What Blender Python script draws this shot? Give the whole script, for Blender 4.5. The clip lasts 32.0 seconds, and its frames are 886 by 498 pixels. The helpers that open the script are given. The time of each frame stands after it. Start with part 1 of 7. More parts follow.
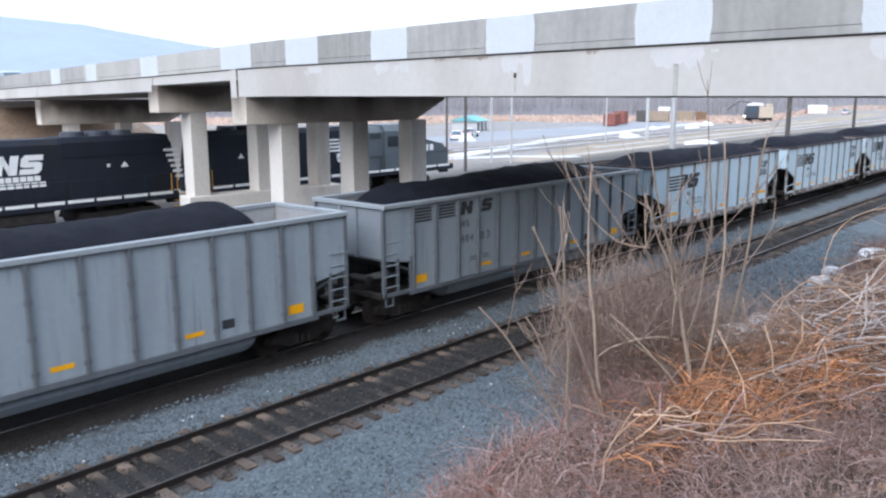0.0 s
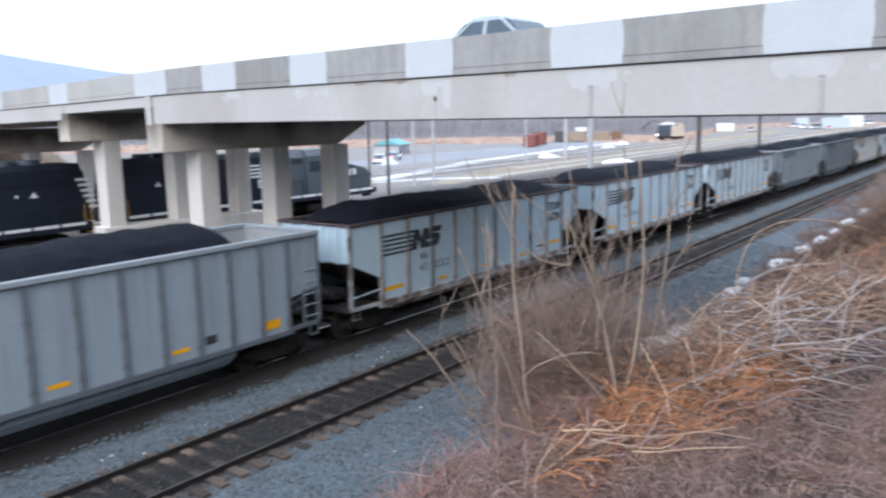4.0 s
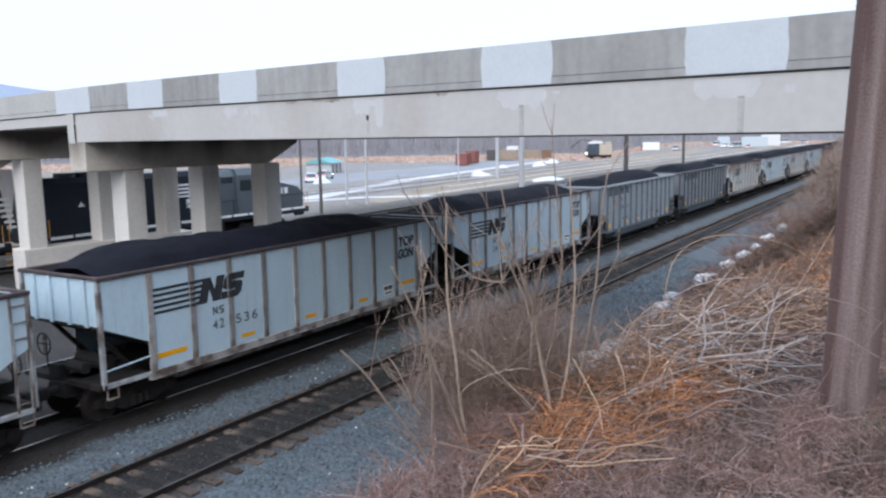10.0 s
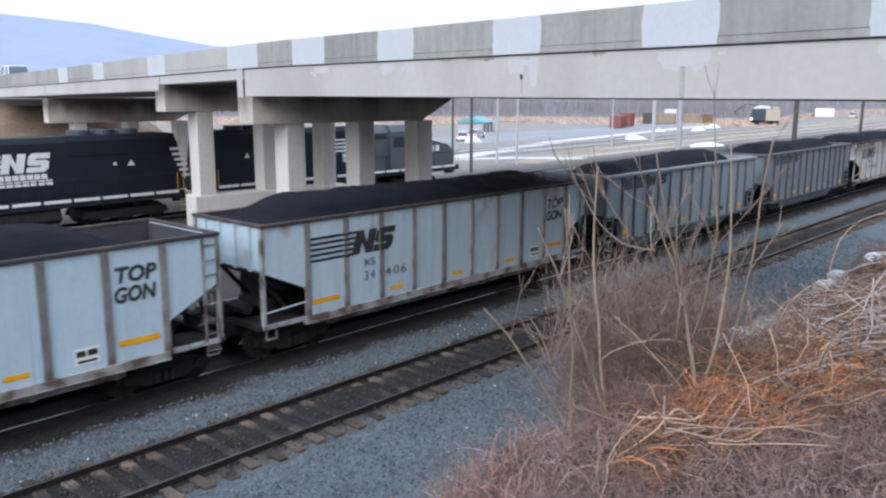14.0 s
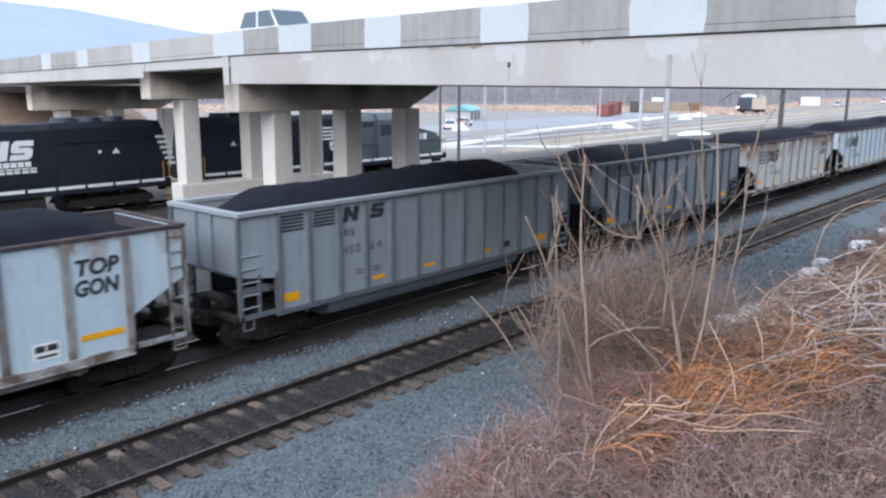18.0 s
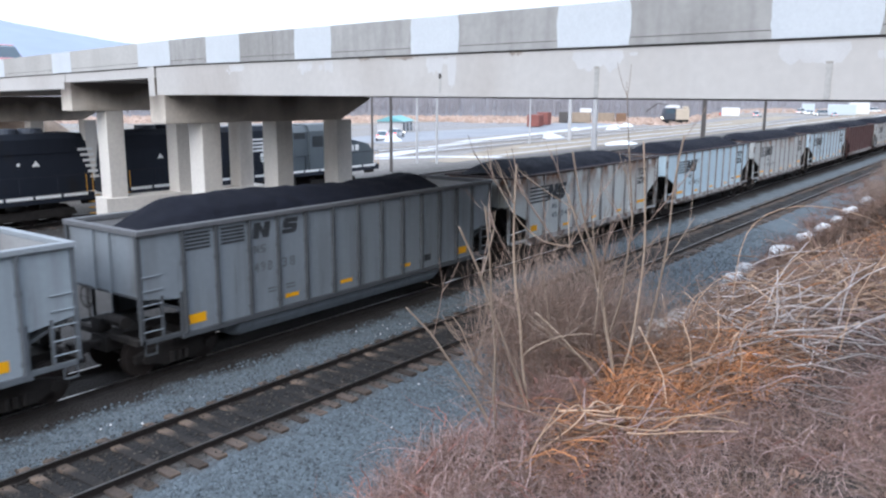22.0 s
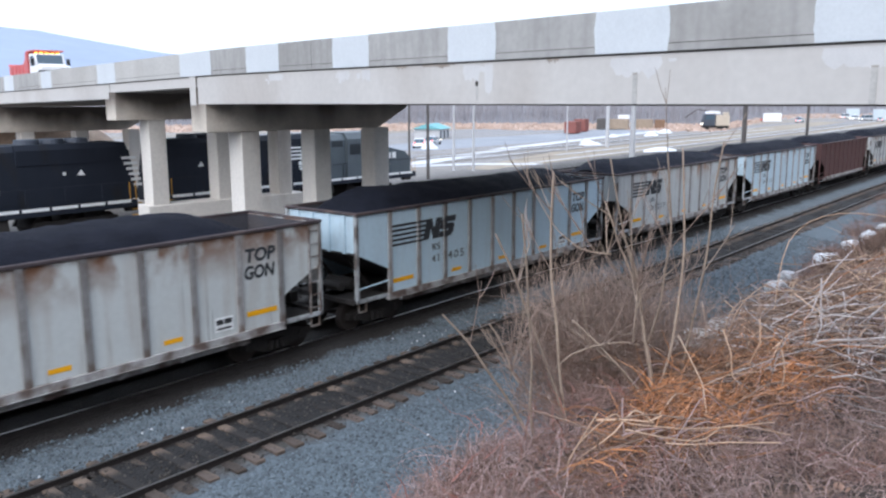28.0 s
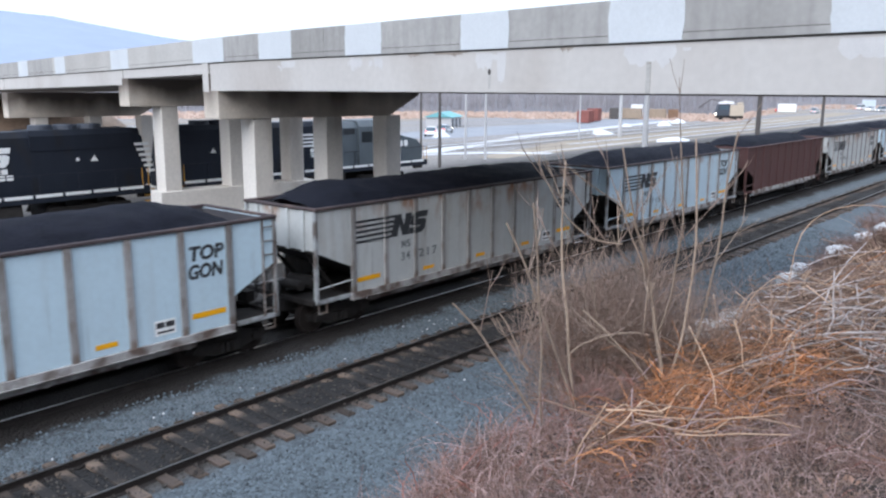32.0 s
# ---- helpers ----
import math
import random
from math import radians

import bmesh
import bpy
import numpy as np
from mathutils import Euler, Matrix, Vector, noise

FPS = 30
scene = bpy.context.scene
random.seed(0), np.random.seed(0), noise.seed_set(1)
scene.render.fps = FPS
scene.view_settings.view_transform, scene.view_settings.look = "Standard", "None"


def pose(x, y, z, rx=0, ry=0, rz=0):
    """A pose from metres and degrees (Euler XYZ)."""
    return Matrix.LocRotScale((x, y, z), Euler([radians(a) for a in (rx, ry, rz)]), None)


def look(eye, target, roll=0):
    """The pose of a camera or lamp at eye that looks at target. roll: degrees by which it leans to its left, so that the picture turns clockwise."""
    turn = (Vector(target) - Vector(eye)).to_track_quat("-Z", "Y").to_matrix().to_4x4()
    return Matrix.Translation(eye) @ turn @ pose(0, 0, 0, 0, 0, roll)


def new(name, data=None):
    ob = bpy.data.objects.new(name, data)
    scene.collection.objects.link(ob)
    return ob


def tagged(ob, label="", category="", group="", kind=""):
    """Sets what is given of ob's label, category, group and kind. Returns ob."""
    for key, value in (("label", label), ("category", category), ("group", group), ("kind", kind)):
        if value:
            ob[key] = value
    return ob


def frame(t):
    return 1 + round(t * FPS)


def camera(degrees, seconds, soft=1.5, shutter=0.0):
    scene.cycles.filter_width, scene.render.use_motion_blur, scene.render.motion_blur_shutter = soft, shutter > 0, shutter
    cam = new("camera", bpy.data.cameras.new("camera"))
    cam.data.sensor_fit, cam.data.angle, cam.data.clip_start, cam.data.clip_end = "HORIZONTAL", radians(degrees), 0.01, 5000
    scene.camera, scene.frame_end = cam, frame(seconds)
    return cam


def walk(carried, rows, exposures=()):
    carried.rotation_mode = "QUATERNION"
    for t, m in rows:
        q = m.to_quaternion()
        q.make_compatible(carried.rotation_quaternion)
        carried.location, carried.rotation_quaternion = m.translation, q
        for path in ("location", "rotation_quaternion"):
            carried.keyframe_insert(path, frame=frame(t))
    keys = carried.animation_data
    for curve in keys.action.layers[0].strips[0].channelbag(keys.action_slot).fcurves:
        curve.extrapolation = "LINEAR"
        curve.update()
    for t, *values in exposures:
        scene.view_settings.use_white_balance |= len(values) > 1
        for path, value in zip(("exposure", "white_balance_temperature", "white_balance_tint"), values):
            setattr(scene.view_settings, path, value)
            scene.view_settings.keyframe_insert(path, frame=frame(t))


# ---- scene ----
cam = camera(57.29, 32.0, soft=2.3, shutter=0.5)
EYE = (0.0, 0.0, 6.86)


def aim(az, pitch, roll):
    """A pose at the eye: azimuth from the line of the rails, pitch and roll in degrees."""
    return (Matrix.Translation(EYE) @ Matrix.Rotation(radians(az - 90), 4, "Z") @ Matrix.Rotation(radians(90 + pitch), 4, "X")
            @ Matrix.Rotation(radians(roll), 4, "Z"))


PATH = [
    (0.0, 41.89, -10.85, -0.23), (0.5, 41.85, -10.58, -0.45), (1.0, 41.75, -10.22, -0.80), (1.5, 41.70, -9.92, -0.75),
    (2.0, 41.69, -9.72, -0.65), (2.5, 41.63, -9.62, -0.53), (3.0, 41.64, -9.52, -0.33), (3.5, 41.18, -9.44, -0.63),
    (4.0, 36.53, -9.30, -1.06), (4.5, 31.71, -9.12, -1.14), (6.5, 30.41, -8.37, -0.64), (7.0, 30.73, -8.39, -0.60),
    (7.5, 30.83, -8.37, -0.53), (8.0, 31.28, -8.35, -0.64), (8.5, 31.43, -8.41, -0.63), (9.0, 29.97, -8.37, -0.71),
    (9.5, 30.56, -8.21, -1.07), (10.0, 31.78, -8.09, -0.96), (10.5, 34.44, -8.03, -0.77), (11.0, 36.47, -8.11, -0.68),
    (11.5, 39.23, -8.20, -0.65), (12.0, 41.01, -8.33, -0.75), (12.5, 41.91, -8.46, -0.17), (13.0, 42.14, -8.61, 0.04),
    (13.5, 42.28, -10.33, 0.15), (14.0, 42.25, -10.79, 0.14), (14.5, 42.14, -10.70, 0.35), (16.5, 41.82, -11.16, 0.45),
    (17.0, 41.74, -11.34, 0.43), (17.5, 41.65, -11.50, 0.45), (18.0, 41.35, -11.61, 0.27), (18.5, 40.48, -11.65, -0.04),
    (19.0, 39.53, -11.62, -0.05), (19.5, 38.47, -11.53, 0.00), (20.0, 37.90, -11.42, 0.05), (20.5, 37.39, -11.30, 0.02),
    (21.0, 36.94, -11.12, 0.28), (21.5, 36.64, -10.93, 0.44), (22.0, 36.61, -10.83, 0.27), (22.5, 36.95, -10.70, 0.10),
    (23.0, 37.54, -10.66, 0.10), (23.5, 38.04, -10.63, 0.14), (24.0, 38.59, -10.58, 0.14), (24.5, 38.87, -10.53, -0.27),
    (25.0, 38.89, -10.48, -0.34), (25.5, 38.84, -10.37, -0.61), (27.5, 39.03, -10.21, 0.08), (28.0, 39.24, -10.32, -0.13),
    (28.5, 39.45, -10.47, 0.20), (29.0, 39.54, -10.64, 0.26), (29.5, 39.66, -10.83, 0.02), (30.0, 39.73, -10.94, 0.02),
    (30.5, 39.80, -11.00, -0.15), (31.0, 39.83, -11.08, -0.11), (31.5, 39.95, -11.09, 0.03), (32.0, 40.02, -11.13, 0.25),
]
walk(cam, [(t, aim(a, p, r)) for t, a, p, r in PATH],
     exposures=[(0, 0.58), (4, 0.44), (7, 0.24), (9, 0.21), (13, 0.16), (14, 0.28), (17, 0.45), (18, 0.47), (19, 0.54), (23, 0.49), (28, 0.42), (32, 0.42)])

# ---- light: a bright overcast late-winter afternoon ----
world = bpy.data.worlds.new("sky")
scene.world = world
world.use_nodes = True
wn = world.node_tree.nodes
sky = wn.new("ShaderNodeTexSky")
sky.sky_type = "NISHITA"
sky.sun_disc = False
sky.sun_elevation = radians(33)
sky.sun_rotation = radians(250)
sky.air_density, sky.dust_density, sky.ozone_density = 1.0, 1.0, 1.0
# the cloud veil takes most of the colour out of the sky and evens it
veil = wn.new("ShaderNodeMix")
veil.data_type = "RGBA"
veil.inputs["Factor"].default_value = 0.8
world.node_tree.links.new(sky.outputs[0], veil.inputs["A"])
# an overcast sky is brightest overhead
where, height, grow, cloud = wn.new("ShaderNodeTexCoord"), wn.new("ShaderNodeSeparateXYZ"), wn.new("ShaderNodeMapRange"), wn.new("ShaderNodeVectorMath")
cloud.operation = "SCALE"
cloud.inputs[0].default_value = (9.75, 11.1, 13.6)
grow.inputs["From Min"].default_value, grow.inputs["From Max"].default_value = 0.0, 1.0
grow.inputs["To Min"].default_value, grow.inputs["To Max"].default_value = 0.88, 1.40
world.node_tree.links.new(where.outputs["Generated"], height.inputs[0])
world.node_tree.links.new(height.outputs["Z"], grow.inputs["Value"])
world.node_tree.links.new(grow.outputs[0], cloud.inputs["Scale"])
world.node_tree.links.new(cloud.outputs[0], veil.inputs["B"])
world.node_tree.links.new(veil.outputs["Result"], wn["Background"].inputs["Color"])
wn["Background"].inputs["Strength"].default_value = 0.104
sun = new("sun", bpy.data.lights.new("sun", "SUN"))
sun.data.energy, sun.data.angle, sun.data.color = 1.4, radians(40), (0.98, 0.98, 1.0)
sun.matrix_world = look((0, 0, 38), (55, 20, 0))

# ---- materials ----
def mat(name, base, rough=0.85, metal=0.0, vary=0.25, scale=3.0, fine=40.0, bump=0.2, tint=None, stain=0.0, rand=0.0, streak=0.0,
        island=0.0, size=0.02, spec=0.5):
    """A surface with broad and fine variation; tint: a second colour in broad patches, stain: how far it covers;
    streak: stretches the patches down the wall; rand, island: change of value from piece to piece."""
    m = bpy.data.materials.new(name)
    m.use_nodes = True
    nt, n = m.node_tree, m.node_tree.nodes
    b = n["Principled BSDF"]
    b.inputs["Roughness"].default_value, b.inputs["Metallic"].default_value = rough, metal
    b.inputs["Specular IOR Level"].default_value = spec
    co = n.new("ShaderNodeTexCoord")
    mp = n.new("ShaderNodeMapping")
    nt.links.new(co.outputs["Object"], mp.inputs[0])
    if streak:
        mp.inputs["Scale"].default_value = (1, 1, 1 / streak)
    big, small = n.new("ShaderNodeTexNoise"), n.new("ShaderNodeTexNoise")
    big.inputs["Scale"].default_value, small.inputs["Scale"].default_value = scale, fine
    big.inputs["Detail"].default_value, small.inputs["Detail"].default_value = 5, 3
    nt.links.new(mp.outputs[0], big.inputs["Vector"])
    nt.links.new(co.outputs["Object"], small.inputs["Vector"])
    add = n.new("ShaderNodeMath")
    add.operation = "ADD"
    nt.links.new(big.outputs["Fac"], add.inputs[0])
    nt.links.new(small.outputs["Fac"], add.inputs[1])
    val = n.new("ShaderNodeMapRange")
    val.inputs["From Min"].default_value, val.inputs["From Max"].default_value = 0.6, 1.4
    val.inputs["To Min"].default_value, val.inputs["To Max"].default_value = 1 - vary, 1 + vary
    nt.links.new(add.outputs[0], val.inputs["Value"])
    out = val.outputs[0]
    for amount, node, socket in ((rand, "ShaderNodeObjectInfo", "Random"), (island, "ShaderNodeNewGeometry", "Random Per Island")):
        if amount:
            o = n.new(node)
            r = n.new("ShaderNodeMapRange")
            r.inputs["To Min"].default_value, r.inputs["To Max"].default_value = 1 - amount, 1 + amount
            nt.links.new(o.outputs[socket], r.inputs["Value"])
            mu = n.new("ShaderNodeMath")
            mu.operation = "MULTIPLY"
            nt.links.new(out, mu.inputs[0])
            nt.links.new(r.outputs[0], mu.inputs[1])
            out = mu.outputs[0]
    mix = n.new("ShaderNodeMix")
    mix.data_type = "RGBA"
    mix.inputs["A"].default_value = (*base, 1)
    mix.inputs["B"].default_value = (*(tint or base), 1)
    patch = n.new("ShaderNodeTexNoise")
    patch.inputs["Scale"].default_value, patch.inputs["Detail"].default_value = scale * 0.7, 6
    off = n.new("ShaderNodeVectorMath")
    off.inputs[1].default_value = (7.3, 2.1, 4.7)
    nt.links.new(mp.outputs[0], off.inputs[0])
    nt.links.new(off.outputs[0], patch.inputs["Vector"])
    ramp = n.new("ShaderNodeMapRange")
    ramp.inputs["From Min"].default_value, ramp.inputs["From Max"].default_value = 0.62 - 0.3 * stain, 0.78 - 0.3 * stain
    nt.links.new(patch.outputs["Fac"], ramp.inputs["Value"])
    if tint:
        nt.links.new(ramp.outputs[0], mix.inputs["Factor"])
    else:
        mix.inputs["Factor"].default_value = 0
    sc = n.new("ShaderNodeVectorMath")
    sc.operation = "SCALE"
    nt.links.new(mix.outputs["Result"], sc.inputs[0])
    nt.links.new(out, sc.inputs["Scale"])
    nt.links.new(sc.outputs[0], b.inputs["Base Color"])
    if bump:
        bp = n.new("ShaderNodeBump")
        bp.inputs["Strength"].default_value, bp.inputs["Distance"].default_value = bump, size
        nt.links.new(add.outputs[0], bp.inputs["Height"])
        nt.links.new(bp.outputs[0], b.inputs["Normal"])
    return m


def glow(name, colour, strength):
    m = bpy.data.materials.new(name)
    m.use_nodes = True
    b = m.node_tree.nodes["Principled BSDF"]
    b.inputs["Base Color"].default_value = (*colour, 1)
    b.inputs["Emission Color"].default_value = (*colour, 1)
    b.inputs["Emission Strength"].default_value = strength
    return m


def car_paint(name, base, streak=(0.2, 0.18, 0.16), run=0.35, rust=(0.30, 0.15, 0.08), spread=0.0, worn=0.0, rough=0.62):
    """Weathered car side: run: how much dirt runs down it, spread: how far rust has broken out under the top rim,
    panel by panel, worn: chalky and scraped patches."""
    m = mat(name, base, rough, vary=0.07, scale=0.5, fine=7, bump=0.03)
    nt, n = m.node_tree, m.node_tree.nodes
    b = n["Principled BSDF"]
    last = b.inputs["Base Color"].links[0].from_socket
    co = n.new("ShaderNodeTexCoord")
    sep = n.new("ShaderNodeSeparateXYZ")
    nt.links.new(co.outputs["Object"], sep.inputs[0])
    per = n.new("ShaderNodeObjectInfo")

    def field(scale, detail, stretch, seed):
        mp = n.new("ShaderNodeMapping")
        mp.inputs["Scale"].default_value = stretch
        mp.inputs["Location"].default_value = (seed, seed * 0.7, 0)
        nt.links.new(co.outputs["Object"], mp.inputs[0])
        sh = n.new("ShaderNodeVectorMath")
        sh.operation = "MULTIPLY_ADD"
        nt.links.new(per.outputs["Random"], sh.inputs[0])
        sh.inputs[1].default_value = (37.0, 0, 0)
        nt.links.new(mp.outputs[0], sh.inputs[2])
        t = n.new("ShaderNodeTexNoise")
        t.inputs["Scale"].default_value, t.inputs["Detail"].default_value = scale, detail
        nt.links.new(sh.outputs[0], t.inputs["Vector"])
        return t.outputs["Fac"]

    def window(src, a, c, lo=0.0, hi=1.0):
        r = n.new("ShaderNodeMapRange")
        for k, v in (("From Min", a), ("From Max", c), ("To Min", lo), ("To Max", hi)):
            r.inputs[k].default_value = v
        nt.links.new(src, r.inputs["Value"])
        return r.outputs[0]

    def times(a, c):
        t = n.new("ShaderNodeMath")
        t.operation = "MULTIPLY"
        nt.links.new(a, t.inputs[0])
        nt.links.new(c, t.inputs[1])
        return t.outputs[0]

    def over(src, colour, fac):
        mx = n.new("ShaderNodeMix")
        mx.data_type = "RGBA"
        nt.links.new(fac, mx.inputs["Factor"])
        nt.links.new(src, mx.inputs["A"])
        mx.inputs["B"].default_value = (*colour, 1)
        return mx.outputs["Result"]
    last = over(last, streak, window(field(1.0, 5, (2.6, 1, 0.22), 3.0), 0.50, 0.78, 0, run))
    last = over(last, (0.07, 0.06, 0.055), window(field(1.0, 6, (9.0, 1, 0.5), 8.0), 0.62, 0.75, 0, run * 0.9))
    if worn:
        last = over(last, (0.56, 0.57, 0.56), window(field(1.4, 6, (1, 1, 0.8), 5.0), 0.52, 0.68, 0, worn))
    if spread:
        up = window(sep.outputs["Z"], 2.5, 3.5)
        spots = window(field(1.0, 6, (1.3, 1, 0.8), 11.0), 0.60 - 0.12 * spread, 0.72 - 0.12 * spread)
        last = over(last, rust, times(times(up, spots), window(field(3.0, 3, (1, 1, 1), 1.0), 0.2, 0.6, 0.5, 1.0)))
    nt.links.new(last, b.inputs["Base Color"])
    return m


def leak_and_shade(name):
    """Concrete under a deck joint: dirty-water runs and painted deck shade, dark from the top, ending at ragged
    lengths.
    """
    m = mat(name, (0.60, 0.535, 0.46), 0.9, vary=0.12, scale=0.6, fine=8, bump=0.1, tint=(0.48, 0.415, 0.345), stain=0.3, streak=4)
    nt, n = m.node_tree, m.node_tree.nodes
    b = n["Principled BSDF"]
    base = b.inputs["Base Color"].links[0].from_socket
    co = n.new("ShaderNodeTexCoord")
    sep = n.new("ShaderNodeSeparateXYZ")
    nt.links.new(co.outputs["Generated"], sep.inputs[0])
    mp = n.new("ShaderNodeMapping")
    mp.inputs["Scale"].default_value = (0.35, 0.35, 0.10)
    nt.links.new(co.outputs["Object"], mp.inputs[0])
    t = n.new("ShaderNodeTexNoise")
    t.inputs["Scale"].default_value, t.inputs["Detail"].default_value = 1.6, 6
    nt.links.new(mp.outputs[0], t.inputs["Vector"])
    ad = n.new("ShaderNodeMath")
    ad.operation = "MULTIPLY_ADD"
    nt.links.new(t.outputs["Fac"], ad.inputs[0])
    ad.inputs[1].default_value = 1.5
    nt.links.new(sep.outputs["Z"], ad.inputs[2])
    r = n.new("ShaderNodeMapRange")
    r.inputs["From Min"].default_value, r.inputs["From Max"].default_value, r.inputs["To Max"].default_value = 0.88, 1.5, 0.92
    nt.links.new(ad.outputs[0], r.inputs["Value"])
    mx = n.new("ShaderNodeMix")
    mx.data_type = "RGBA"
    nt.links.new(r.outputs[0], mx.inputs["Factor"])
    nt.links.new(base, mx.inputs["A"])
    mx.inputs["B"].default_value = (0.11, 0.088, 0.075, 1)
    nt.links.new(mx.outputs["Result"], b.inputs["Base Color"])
    return m


def soot_streaked(name):
    """Old parapet concrete with soft dark runs down from its top edge."""
    m = mat(name, (0.40, 0.39, 0.375), 0.92, vary=0.12, scale=0.5, fine=7, bump=0.1, tint=(0.33, 0.32, 0.305), stain=0.5, streak=3)
    nt, n = m.node_tree, m.node_tree.nodes
    b = n["Principled BSDF"]
    base = b.inputs["Base Color"].links[0].from_socket
    co, mp, t, r, mx = n.new("ShaderNodeTexCoord"), n.new("ShaderNodeMapping"), n.new("ShaderNodeTexNoise"), n.new("ShaderNodeMapRange"), n.new("ShaderNodeMix")
    mp.inputs["Scale"].default_value = (0.7, 1, 0.12)
    t.inputs["Detail"].default_value = 2
    r.inputs["From Min"].default_value, r.inputs["From Max"].default_value, r.inputs["To Max"].default_value = 0.42, 0.75, 0.4
    mx.data_type = "RGBA"
    mx.inputs["B"].default_value = (0.22, 0.21, 0.205, 1)
    for a, c in ((co.outputs["Object"], mp.inputs[0]), (mp.outputs[0], t.inputs["Vector"]), (t.outputs["Fac"], r.inputs["Value"]), (r.outputs[0], mx.inputs["Factor"]), (base, mx.inputs["A"]), (mx.outputs["Result"], b.inputs["Base Color"])):
        nt.links.new(a, c)
    return m


def oily_tie(name):
    """A brown timber tie, blackened between the rails by dripped oil."""
    m = mat(name, (0.078, 0.059, 0.049), 0.95, vary=0.4, scale=3, fine=30, bump=0.5, tint=(0.135, 0.098, 0.073), stain=0.35, rand=0.5)
    nt, n = m.node_tree, m.node_tree.nodes
    b = n["Principled BSDF"]
    base = b.inputs["Base Color"].links[0].from_socket
    co, sep, ab, t, ad, r, mx = (n.new("ShaderNode" + k) for k in ("TexCoord", "SeparateXYZ", "Math", "TexNoise", "Math", "MapRange", "Mix"))
    per = n.new("ShaderNodeObjectInfo")
    ab.operation, ad.operation = "ABSOLUTE", "MULTIPLY_ADD"
    t.noise_dimensions = "4D"
    t.inputs["Scale"].default_value = 3
    ad.inputs[1].default_value = 0.7
    r.inputs["From Min"].default_value, r.inputs["From Max"].default_value, r.inputs["To Min"].default_value, r.inputs["To Max"].default_value = 0.65, 0.95, 0.95, 0
    mx.data_type = "RGBA"
    mx.inputs["B"].default_value = (0.018, 0.017, 0.017, 1)
    for a, c in ((co.outputs["Object"], sep.inputs[0]), (sep.outputs["Y"], ab.inputs[0]), (co.outputs["Object"], t.inputs["Vector"]), (per.outputs["Random"], t.inputs["W"]), (t.outputs["Fac"], ad.inputs[0]),
                 (ab.outputs[0], ad.inputs[2]), (ad.outputs[0], r.inputs["Value"]), (r.outputs[0], mx.inputs["Factor"]), (base, mx.inputs["A"]), (mx.outputs["Result"], b.inputs["Base Color"])):
        nt.links.new(a, c)
    return m


